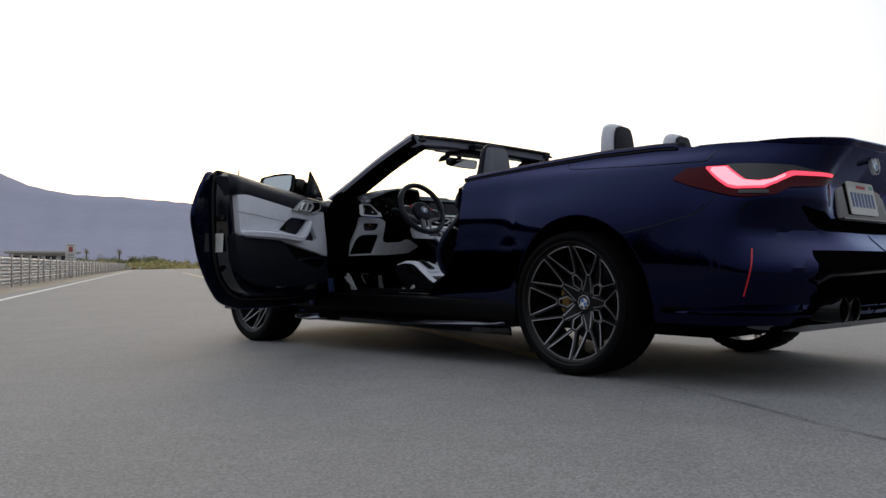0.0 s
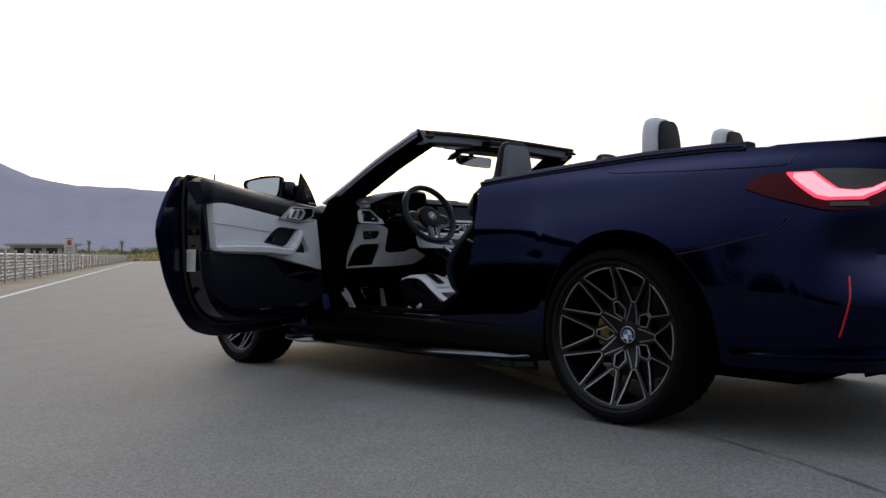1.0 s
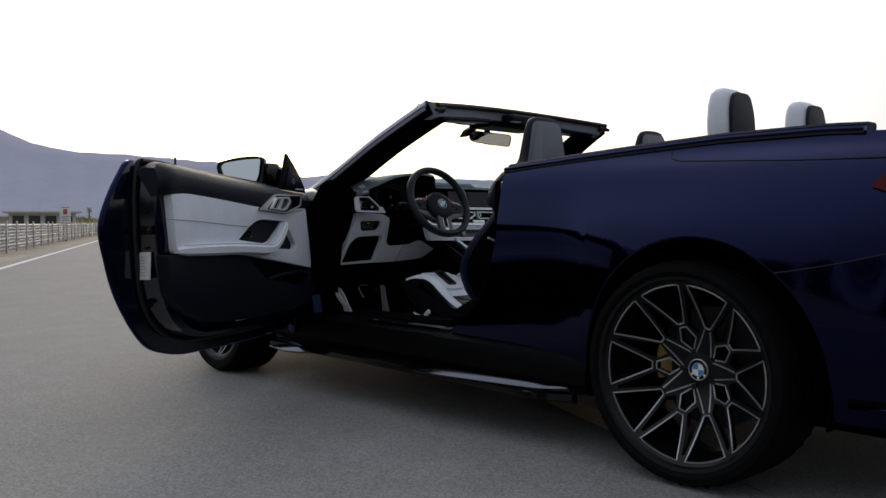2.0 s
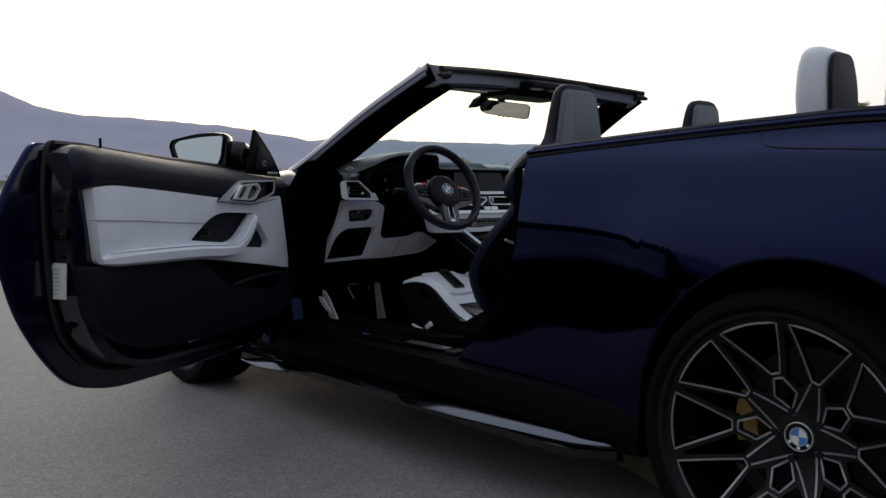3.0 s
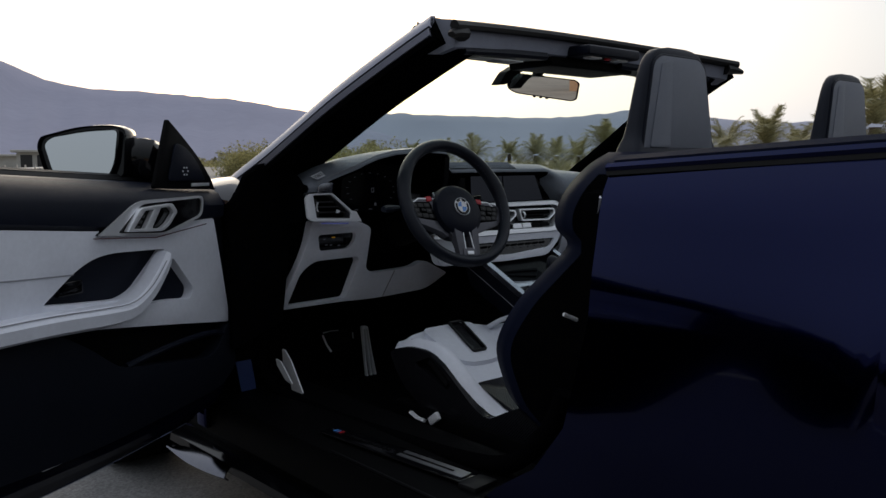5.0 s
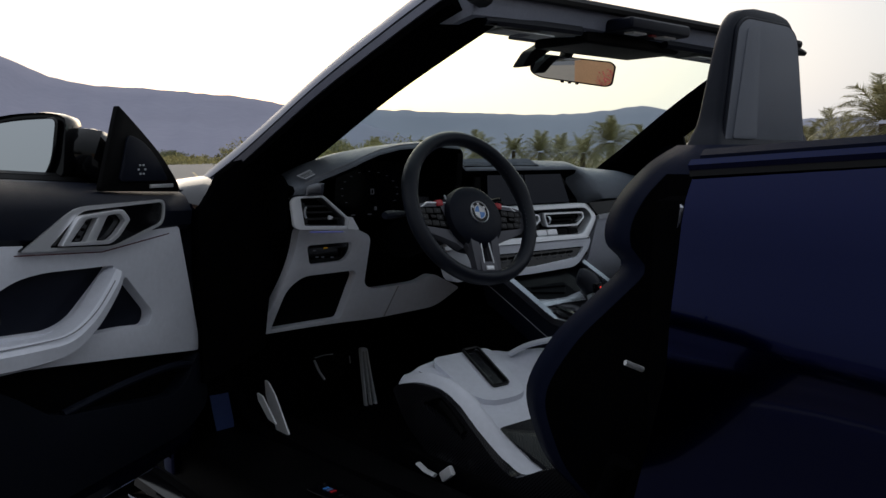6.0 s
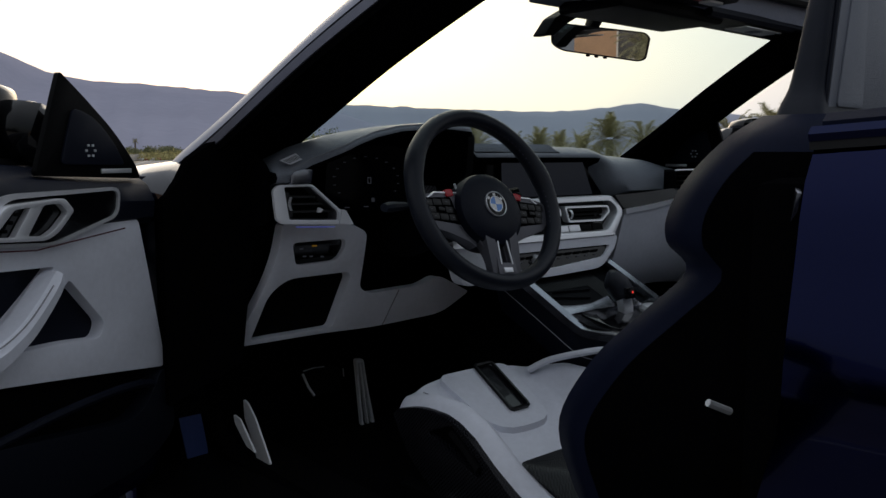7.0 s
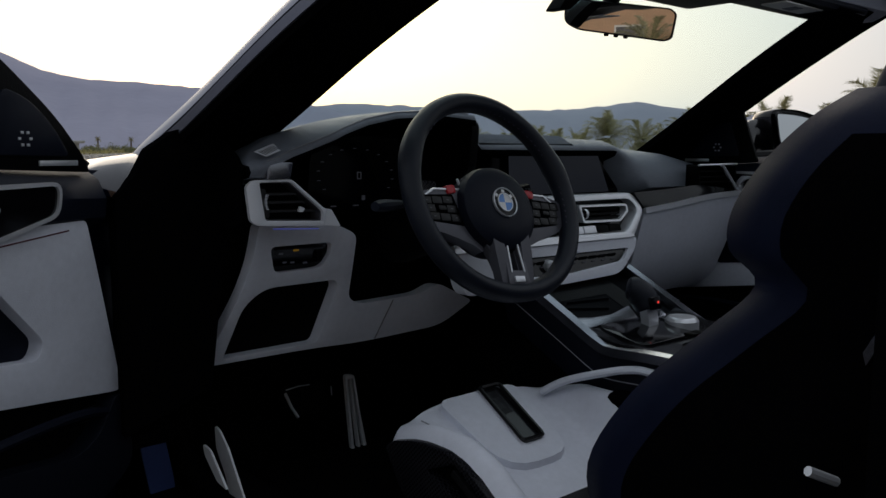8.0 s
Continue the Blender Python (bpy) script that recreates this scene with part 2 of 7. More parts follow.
def box(cx, cy, cz, sx, sy, sz, bevel=0.004, m=None, bm=None, seg=2):
    b2 = bmesh.new()
    bmesh.ops.create_cube(b2, size=1)
    bmesh.ops.scale(b2, verts=b2.verts, vec=(sx, sy, sz))
    if bevel:
        bmesh.ops.bevel(b2, geom=b2.edges[:], offset=min(bevel, 0.45 * min(sx, sy, sz)), segments=seg, profile=0.6, affect="EDGES")
    bmesh.ops.translate(b2, verts=b2.verts, vec=(cx, cy, cz))
    if m is not None:
        bmesh.ops.transform(b2, matrix=m, verts=b2.verts)
    if bm is None:
        return b2
    return merge(bm, b2)


def merge(a, b):
    me = bpy.data.meshes.new("tmp")
    b.to_mesh(me)
    b.free()
    a.from_mesh(me)
    bpy.data.meshes.remove(me)
    return a


def spline(pts, n=8, closed=False):
    """A Catmull-Rom curve through the points, n steps a span."""
    p = np.asarray(pts, float)
    k = len(p)
    out = []
    for i in range(k if closed else k - 1):
        a, b, c, d = (p[(i + o) % k] if closed else p[min(max(i + o, 0), k - 1)] for o in (-1, 0, 1, 2))
        for t in np.linspace(0, 1, n, endpoint=False):
            out.append(0.5 * (2 * b + (c - a) * t + (2 * a - 5 * b + 4 * c - d) * t**2 + (3 * b - a - 3 * c + d) * t**3))
    if not closed:
        out.append(p[-1])
    return np.array(out)


def sweep(path, prof, up=(0, 0, 1), closed=False, caps=True, scale=None):
    """A profile of (side, up) pairs carried along a path."""
    path, prof = np.asarray(path, float), np.asarray(prof, float)
    n = len(path)
    rows = []
    for i in range(n):
        a = path[(i - 1) % n] if closed else path[max(i - 1, 0)]
        b = path[(i + 1) % n] if closed else path[min(i + 1, n - 1)]
        t = (b - a) / (np.linalg.norm(b - a) + 1e-9)
        s = np.cross(t, up)
        s /= np.linalg.norm(s) + 1e-9
        u = np.cross(s, t)
        k = 1.0 if scale is None else scale[i]
        rows.append([path[i] + k * (q[0] * s + q[1] * u) for q in prof])
    bm = grid(rows, cu=closed, cv=True)
    if caps and not closed:
        cap(bm, rows[0])
        cap(bm, rows[-1])
        bmesh.ops.remove_doubles(bm, verts=bm.verts, dist=1e-5)
    return bm


def ring(r, n=10, ry=None):
    a = np.linspace(0, 2 * math.pi, n, endpoint=False)
    return np.stack([r * np.cos(a), (ry or r) * np.sin(a)], 1)


def tube(path, r, n=8, **k):
    return sweep(path, ring(r, n), **k)


def rounded(pts, r, n=4):
    """A polygon with its corners filleted; r is one radius or one for each corner."""
    p = np.asarray(pts, float)
    k = len(p)
    out = []
    for i in range(k):
        a, b, c = p[i - 1], p[i], p[(i + 1) % k]
        rr = r[i] if isinstance(r, (list, tuple)) else r
        d1, d2 = a - b, c - b
        l1, l2 = np.linalg.norm(d1), np.linalg.norm(d2)
        rr = min(rr, 0.45 * l1, 0.45 * l2)
        s, e = b + d1 / l1 * rr, b + d2 / l2 * rr
        for t in np.linspace(0, 1, n + 1):
            out.append((1 - t) ** 2 * s + 2 * t * (1 - t) * b + t * t * e)
    return np.array(out)


def sheet(outer, holes, fn, t, lip=0.0, bevel=0.0):
    """A flat panel with holes: outlines in two dimensions, laid into space by fn(a, b, depth), t deep."""
    bm = bmesh.new()
    edges = []
    for loop in [outer, *holes]:
        vs = [bm.verts.new((p[0], p[1], 0)) for p in loop]
        edges += [bm.edges.new((vs[i], vs[(i + 1) % len(vs)])) for i in range(len(vs))]
    bmesh.ops.triangle_fill(bm, edges=edges, use_beauty=True, use_dissolve=False)
    top = bm.faces[:]
    got = bmesh.ops.extrude_face_region(bm, geom=top)
    low = [g for g in got["geom"] if isinstance(g, bmesh.types.BMVert)]
    bmesh.ops.translate(bm, verts=low, vec=(0, 0, -t))
    if bevel:
        rim = [e for e in bm.edges if len(e.link_faces) == 2 and e.calc_face_angle(0) > 0.6 and all(abs(v.co.z) < 1e-6 for v in e.verts)]
        bmesh.ops.bevel(bm, geom=rim, offset=bevel, segments=3, profile=0.5, affect="EDGES", clamp_overlap=True)
    for v in bm.verts:
        v.co = Vector(fn(*v.co))
    return bm


def lathe(prof, centre, axis="x", n=48):
    """A profile of (along, radius) pairs turned about an axis through centre."""
    a = np.linspace(0, 2 * math.pi, n, endpoint=False)
    rows = []
    for x, r in prof:
        c, s = r * np.cos(a), r * np.sin(a)
        z = np.full(n, x)
        rows.append(np.stack({"x": (z, c, s), "y": (c, z, s), "z": (c, s, z)}[axis], 1) + np.array(centre))
    return grid(rows, cv=True)


def mirrored(bm):
    b2 = bm.copy()
    for v in b2.verts:
        v.co.x = -v.co.x
    bmesh.ops.reverse_faces(b2, faces=b2.faces)
    return b2

# ---- ground, road and what stands beside it ----
RH = radians(23.1)
RD, RN = np.array([math.sin(RH), math.cos(RH), 0.0]), np.array([-math.cos(RH), math.sin(RH), 0.0])


def fall(n):
    """The road's fall to the left of its middle line."""
    return -0.022 * min(max(0.0, n - 0.72), 5.0)


def road_at(s, n, z=0.0):
    """A place s metres along the road and n metres to its left, z above the road."""
    p = s * RD + n * RN
    return np.array([p[0], p[1], z + fall(n)])


DIRT = mat("sandy_soil", (0.26, 0.225, 0.18), 0.95, vary=0.3, scale=0.25, bump=0.6, bscale=12)
ROADWHITE = mat("road_paint_white", (0.62, 0.62, 0.60), 0.8, vary=0.18, scale=6, bump=0.3, bscale=120)
ROADTAN = mat("road_paint_yellow", (0.55, 0.45, 0.28), 0.85, vary=0.25, scale=5, bump=0.3, bscale=120)
TAR = mat("tar_joint", (0.09, 0.085, 0.08), 0.85, vary=0.3, scale=9)
ZINC = mat("galvanised_steel", (0.34, 0.35, 0.37), 0.6, 0.1, vary=0.2, scale=6)
RUSTY = mat("weathered_post_steel", (0.50, 0.46, 0.42), 0.8, 0.0, vary=0.35, scale=7)
LEAF = leaf_mat("palm_leaf", (0.30, 0.28, 0.15), rough=0.6, vary=0.3, scale=3, island=0.4)
DARKLEAF = mat("dark_leaf", (0.035, 0.045, 0.02), 0.7, vary=0.3, scale=3, island=0.4, spec=0.1)
SHRUB = leaf_mat("desert_shrub", (0.30, 0.275, 0.12), rough=0.8, vary=0.3, scale=1.5, island=0.5)
BARK = mat("palm_bark", (0.14, 0.105, 0.075), 0.9, vary=0.3, scale=9, bump=0.8, bscale=30)
# haze over the distance is put into these mountains' pale blue-grey colours
HILL = mat("hazed_mountain", (0.295, 0.300, 0.380), 1.0, vary=0.05, scale=0.004, spec=0.0)
FARHILL = mat("hazed_far_mountain", (0.34, 0.35, 0.42), 1.0, vary=0.04, scale=0.003, spec=0.0)
STUCCO = mat("tan_stucco", (0.345, 0.221, 0.137), 0.9, vary=0.12, scale=1.2, bump=0.3, bscale=40)
PALEWALL = mat("pale_wall", (0.5, 0.49, 0.46), 0.85, vary=0.1, scale=1.0)
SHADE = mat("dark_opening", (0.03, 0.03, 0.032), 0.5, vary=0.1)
BARRED = mat("barrier_red", (0.36, 0.09, 0.08), 0.6, vary=0.15, scale=3)
BARWHITE = mat("barrier_white", (0.7, 0.68, 0.66), 0.6, vary=0.15, scale=3)
FLOWER = mat("red_blossom", (0.42, 0.03, 0.06), 0.7, vary=0.2, scale=3, island=0.4)

g = np.array([[(x, y, -0.125) for y in (-4500, -300, -40, 40, 300, 4500)] for x in (-4500, -300, -40, 40, 300, 4500)], float)
tagged(part("ground", grid(g), DIRT), "sandy desert ground beside the road", "ground", kind="structure")


def strip(name, n0, n1, s0, s1, z, material, label, category, step=6.0):
    s = np.linspace(s0, s1, max(2, int((s1 - s0) / step)))
    P = [[road_at(a, n, z) for n in sorted({n0, n1, *[q for q in (-3.0, 0.72, 3.0) if n0 < q < n1]})] for a in s]
    return tagged(part(name, grid(P), material), label, category, kind="structure")


strip("road", -6.6, 5.72, -90, 420, 0.004, ASPHALT, "worn light grey asphalt road with fine stones", "road")
strip("edge_line", 5.19, 5.33, -90, 400, 0.008, ROADWHITE, "white painted line along the road edge", "road marking")
strip("edge_line", -6.1, -5.97, -90, 400, 0.008, ROADWHITE, "white painted line along the road edge", "road marking")
strip("centre_line", 0.60, 0.73, 0.12, 60, 0.008, ROADTAN, "faded yellow line under the car", "road marking")


def crack(name, pts, w, seed):
    rnd = random.Random(seed)
    path = spline(pts, 10)
    L, R = [], []
    for i, p in enumerate(path):
        t = path[min(i + 1, len(path) - 1)] - path[max(i - 1, 0)]
        s = np.array([-t[1], t[0], 0]) / np.linalg.norm(t)
        j = rnd.uniform(-0.008, 0.008)
        ww = w * rnd.uniform(0.4, 1.2)
        L.append(p + s * (j + ww)), R.append(p + s * (j - ww))
    return tagged(part(name, grid([L, R]), TAR), "thin dark joint across the asphalt", "road joint", kind="structure")


crack("road_joint", [(-0.5, 0.55, 0.009), (-0.83, -0.22, 0.009), (-0.99, -0.70, 0.009), (-1.22, -1.16, 0.009), (-1.38, -1.50, 0.009), (-2.2, -3.4, 0.009), (-4.1, -8.0, 0.009)], 0.004, 3)


# the steel barrier along the road
def steel_fence():
    f = thing("steel_fence", "weathered galvanised steel barrier with stacked rails and posts", "fence", road_at(20, 6.8))
    inv = Matrix.Translation(-f.location)
    for k, z in enumerate((0.15, 0.36, 0.57, 0.78)):
        prof = [(0, -0.100), (0.035, -0.066), (0.035, -0.034), (0, 0), (0.035, 0.034), (0.035, 0.066), (0, 0.100), (-0.004, 0.100), (0.03, 0.063), (0.03, 0.037), (-0.005, 0), (0.03, -0.037), (0.03, -0.063), (-0.004, -0.100)]
        path = [road_at(s, 6.84, z) for s in np.arange(4, 232, 4.0)]
        ob = part("rail", sweep(path, prof), ZINC, f)
        ob.data.transform(inv)
    bm = box(0, 0, 0.45, 0.11, 0.05, 1.06, 0.006)
    for dz in (0.15, 0.36, 0.57, 0.78):
        box(0.06, 0.0, dz, 0.06, 0.12, 0.05, 0.004, bm=bm)
    first = part("post", bm, RUSTY, f)
    first.matrix_local = inv @ Matrix.Translation(road_at(4.0, 6.73)) @ pose(0, 0, 0, 0, 0, 90 - 23.1)
    for i in range(1, 114):
        o = first.copy()
        scene.collection.objects.link(o)
        o.matrix_local = inv @ Matrix.Translation(road_at(4 + 2.0 * i, 6.73 + 0.02 * math.sin(i * 2.3))) @ pose(0, 0, 0, 0.7 * math.sin(i * 1.7), 0, 90 - 23.1)


steel_fence()


def road_sign(s, n):
    p = road_at(s, n)
    f = thing("road_sign", "white warning sign with a red square on a red post", "sign", p)
    part("post", box(0, 0, 0.62, 0.12, 0.06, 1.3, 0.004), BARRED, f)
    m = pose(0, 0, 0, 0, 0, -18)
    part("board", box(0, -0.05, 1.36, 0.52, 0.02, 0.88, 0.006, m), BARWHITE, f)
    part("red_square", box(0, -0.064, 1.50, 0.20, 0.006, 0.28, 0.001, m), BARRED, f)
    for z, w in ((1.72, 0.36), (1.25, 0.34), (1.16, 0.28), (1.06, 0.35)):
        part("text_bar", box(0, -0.063, z, w, 0.004, 0.035, 0.001, m), INK, f)


road_sign(45.0, 6.92)


def ridge(name, heads, ups, far, deep, material, label, seed, rough):
    """A chain of hills round the eye: crest heights in degrees at the headings given."""
    hs = np.linspace(heads[0], heads[-1], 260)
    el = np.interp(hs, heads, ups)
    rows = []
    for k, (frac, back) in enumerate(((0.0, -deep), (0.28, -0.62 * deep), (0.55, -0.36 * deep), (0.8, -0.16 * deep), (1.0, 0.0), (0.7, 0.3 * deep), (0.0, deep))):
        row = []
        for hh, ee in zip(hs, el):
            a = radians(hh)
            nz = noise.fractal(Vector((hh * 0.6, k * 3.1, seed)), 0.9, 2.1, 5)
            nz2 = noise.fractal(Vector((hh * 2.4, seed, k * 1.7)), 0.8, 2.2, 4)
            d = far + back * (1 + 0.1 * nz)
            z = far * math.tan(radians(ee)) * frac * (1 + (0.05 if k < 4 else 0.0) * nz) + far * rough * nz2 * (1 if k == 4 else 0.8 * frac)
            row.append((d * math.sin(a), d * math.cos(a), max(z, -2)))
        rows.append(row)
    return tagged(part(name, grid(rows), material, angle=80), label, "mountain", kind="structure")


ridge("mountain", [-100, -60, -20, 0, 9, 13.5, 15.5, 17.4, 20, 23, 27, 31.5, 34, 40], [5, 8, 9.5, 9, 7.6, 5.9, 5.0, 4.55, 4.45, 4.3, 4.0, 3.35, 2.7, 0.9], 3000, 1500, HILL, "bare mountain ridge on the horizon, haze put into its colour", 1.3, 0.0017)
ridge("mountain", [26, 31, 34, 38.7, 43, 47, 50, 54, 58, 62, 68, 75, 90, 120, 160], [2.0, 3.0, 3.3, 3.2, 3.0, 2.9, 2.95, 3.4, 2.8, 2.4, 2.5, 2.1, 2.6, 2.2, 1.0], 4000, 900, FARHILL, "far mountain range on the horizon, paled for haze", 7.7, 0.0018)


def place(heading, dist, z=-0.12):
    a = radians(heading)
    return Vector((-2.0 + dist * math.sin(a), -0.2 + dist * math.cos(a), z))


def palm_tree(height, spread, seed, fronds=34):
    rnd = random.Random(seed)
    t = thing("palm_tree", "date palm with a ringed trunk and drooping grey-green fronds", "tree", group="palms beyond the road")
    n = 22
    prof = []
    for i in range(n):
        z = height * i / (n - 1)
        r = 0.23 * (1 - 0.25 * i / n) + (0.03 if i % 2 else 0.0)
        prof.append((z, r + (0.10 if i == 0 else 0)))
    part("trunk", lathe(prof, (0, 0, 0), "z", 10), BARK, t)
    bm = bmesh.new()
    for k in range(fronds):
        az, lift = k * 2.399 + rnd.uniform(-0.2, 0.2), -0.45 + 1.87 * ((k * 0.7549) % 1.0)
        L = spread * rnd.uniform(0.8, 1.1)
        pts = []
        for i in range(9):
            u = i / 8
            rr = L * u * math.cos(lift) * (1 - 0.08 * u) + 0.1
            zz = height + L * u * math.sin(lift) - 0.62 * L * u ** 2.2 * (1.15 - 0.5 * math.sin(max(lift, 0)))
            pts.append(np.array([rr * math.cos(az), rr * math.sin(az), zz]))
        side = np.array([-math.sin(az), math.cos(az), 0])
        path = spline(pts, 2)
        for i in range(1, len(path) - 1):
            u = i / len(path)
            w = 0.42 * math.sin(min(1.0, 0.15 + 1.1 * (1 - u)) * 1.4) * L / 2.2
            tdir = path[i + 1] - path[i]
            tdir = tdir / np.linalg.norm(tdir)
            for sg in (-1, 1):
                for q in (0.0, 0.33, 0.67):
                    b = path[i] + (path[i + 1] - path[i]) * q
                    tip = b + sg * side * w * 0.8 + tdir * w * 0.75 + np.array([0, 0, rnd.uniform(-0.22, 0.10) * w * 2])
                    bm.faces.new([bm.verts.new(b), bm.verts.new(b + tdir * 0.042), bm.verts.new(tip)])
            e = 0.018
            bm.faces.new([bm.verts.new(path[i] - side * e), bm.verts.new(path[i] + side * e), bm.verts.new(path[i + 1] + side * e), bm.verts.new(path[i + 1] - side * e)])
    part("crown", bm, LEAF, t)
    return t


PALMS = [palm_tree(2.0, 2.9, 5, 46), palm_tree(1.6, 3.0, 9, 46)]
spots = [(67.9, 41, 1.05), (71.5, 40, 0.85), (75.0, 42, 0.9), (61.9, 52, 1.0), (59.4, 55, 0.85), (57.0, 57, 0.95), (63.8, 60, 0.8), (65.4, 48, 0.85),
         (51.8, 62, 0.9), (50.0, 66, 0.75), (54.0, 64, 0.8), (47.2, 70, 0.8), (45.4, 72, 0.7), (43.0, 70, 0.8), (41.0, 76, 0.7), (55.6, 70, 0.85), (79.0, 44, 1.0), (84.0, 42, 1.1), (90.0, 45, 1.0),
         (48.6, 80, 0.8), (38.8, 82, 0.7), (33.5, 95, 0.7), (36.0, 90, 0.75), (22.1, 172, 0.42), (22.9, 170, 0.38), (24.1, 178, 0.45), (24.9, 174, 0.40), (25.7, 176, 0.46)]
for i, (hd, ds, sc) in enumerate(spots):
    m = Matrix.Translation(place(hd, ds)) @ pose(0, 0, 0, 0, 0, 67 * i) @ Matrix.Scale(1.22 * sc, 4)
    if i < 2:
        PALMS[i].matrix_basis = m
    else:
        src = PALMS[i % 2]
        c = copy_thing(src, Matrix())
        c.matrix_basis = m


TALL = palm_tree(4.4, 1.0, 12, 26)
TALL.matrix_basis = Matrix.Translation(place(20.75, 225))
c = copy_thing(TALL, Matrix())
c.matrix_basis = Matrix.Translation(place(18.8, 235)) @ Matrix.Scale(1.05, 4)


def foliage(name, label, blobs, leaf, count, material, seed, category="bush", kind="stuff"):
    """Many small leaves round the given centres, denser near the outside."""
    rnd = random.Random(seed)
    vs, fs = [], []
    for c, rad, up in blobs:
        for _ in range(count):
            d = Vector((rnd.gauss(0, 1), rnd.gauss(0, 1), rnd.gauss(0, 1))).normalized()
            lump = 0.75 + 0.45 * noise.noise(d * 2.2 + Vector(c))
            r = (rnd.random() ** 0.35) * lump
            p = Vector(c) + Vector((d.x * rad * r, d.y * rad * r, max(-0.5, d.z) * up * r + up * 0.45))
            a = Vector((rnd.gauss(0, 1), rnd.gauss(0, 1), rnd.gauss(0, 1))).normalized() * leaf
            b = Vector((rnd.gauss(0, 1), rnd.gauss(0, 1), rnd.gauss(0, 1))).normalized() * leaf * 0.6
            k = len(vs)
            vs += [p - a, p + b, p + a]
            fs.append((k, k + 1, k + 2))
    me = bpy.data.meshes.new(name)
    me.from_pydata([tuple(v) for v in vs], [], fs)
    me.materials.append(material)
    return tagged(new(name, me), label, category, kind=kind)


rs = random.Random(4)
foliage("shrubs", "yellow-green desert shrubs and small trees beyond the road", [(place(rs.uniform(27.0, 37.5), rs.uniform(52, 66)), rs.uniform(1.2, 2.2), rs.uniform(1.2, 2.1)) for _ in range(46)], 0.13, 900, SHRUB, 1)
foliage("shrubs", "low grey-green scrub along the horizon", [(place(rs.uniform(8, 32), rs.uniform(130, 210)), rs.uniform(3, 6), rs.uniform(0.6, 1.3)) for _ in range(70)], 0.35, 240, SHRUB, 2)
foliage("shrubs", "low hedge beneath the palms", [(place(rs.uniform(36, 92), rs.uniform(58, 80)), rs.uniform(1.6, 3.0), rs.uniform(0.5, 1.0)) for _ in range(80)], 0.16, 260, SHRUB, 3)


GREENLEAF = leaf_mat("grey_green_leaf", (0.155, 0.165, 0.085), rough=0.8, vary=0.3, scale=1.5, island=0.5)
foliage("shrubs", "dark grey-green trees in a far row", [(place(rs.uniform(18.3, 23.4), rs.uniform(195, 215)), rs.uniform(2.2, 3.6), rs.uniform(1.5, 2.4)) for _ in range(26)], 0.34, 420, GREENLEAF, 11)
foliage("shrubs", "green bushy trees beside the road ahead", [(place(27.0 + 6.5 * u + rs.uniform(-0.3, 0.3), rs.uniform(60, 68)), rs.uniform(1.1, 1.7), 0.9 + 1.3 * u + rs.uniform(0, 0.5)) for u in np.linspace(0, 1, 16)], 0.12, 900, GREENLEAF, 12)


def barrier():
    for i in range(46):
        p = place(6 + 0.36 * i, 118 + 0.3 * i)
        ob = part("barrier_block", box(0, 0, 0.2, 0.68, 0.4, 0.4, 0.05), BARRED if i % 2 else BARWHITE)
        ob.matrix_world = Matrix.Translation(p) @ pose(0, 0, 0, 0, 0, -18)
        tagged(ob, "red plastic track barrier block" if i % 2 else "white plastic track barrier block", "barrier", "track barrier")


barrier()


def low_building(name, label, hd, ds, w, d, h, wallm, opening=True):
    p = place(hd, ds)
    f = thing(name, label, "building", p)
    f.rotation_euler = (0, 0, radians(-hd))
    part("wall", box(0, d / 2, h / 2, w, d, h, 0.02), wallm, f)
    part("roof", box(0, d / 2, h + 0.12, w + 1.2, d + 1.2, 0.25, 0.03), wallm, f)
    if opening:
        for x in np.linspace(-0.36 * w, 0.36 * w, 4):
            part("opening", box(x, -0.01, h * 0.45, w * 0.17, 0.06, h * 0.8, 0.01), SHADE, f)
    return f


low_building("low_building", "low flat-roofed pale building with dark openings", 15.9, 105, 7.0, 6, 2.1, PALEWALL)
low_building("low_building", "small white building among the shrubs", 27.4, 175, 9, 6, 2.6, PALEWALL, False)
low_building("low_building", "small white building among the shrubs", 14.0, 120, 5, 5, 1.7, PALEWALL, False)

# behind the camera, seen in the car's mirrors and paint
bh = low_building("stucco_building", "tan stucco building seen in the mirror", 222, 46, 27, 8, 6.5, STUCCO, False)
for x in (-10, -5, 0, 5, 10):
    w = part("window", box(x, -0.02, 2.3, 1.6, 0.12, 1.7, 0.02), SHADE, bh)
    part("window_frame", sheet(rounded([(-0.9, -0.95), (0.9, -0.95), (0.9, 0.95), (-0.9, 0.95)], 0.01), [rounded([(-0.8, -0.85), (0.8, -0.85), (0.8, 0.85), (-0.8, 0.85)], 0.01)], lambda a, b, c, x=x: (x + a, -0.09 - c * 0.5, 2.3 + b), 0.06), PALEWALL, w)
foliage("blossom_hedge", "hedge with red blossoms by the stucco building", [(place(rs.uniform(206, 237), rs.uniform(40, 43)), rs.uniform(0.8, 1.3), rs.uniform(0.7, 1.1)) for _ in range(14)], 0.07, 500, FLOWER, 6)
foliage("trees", "dark trees behind the camera side of the road", [(place(hd, rs.uniform(38, 50)), rs.uniform(2.4, 3.8), rs.uniform(2.6, 4.4) * (1.5 if hd < 305 else 1.0)) for hd in [rs.uniform(254, 348) for _ in range(70)]], 0.34, 560, DARKLEAF, 8, "tree")

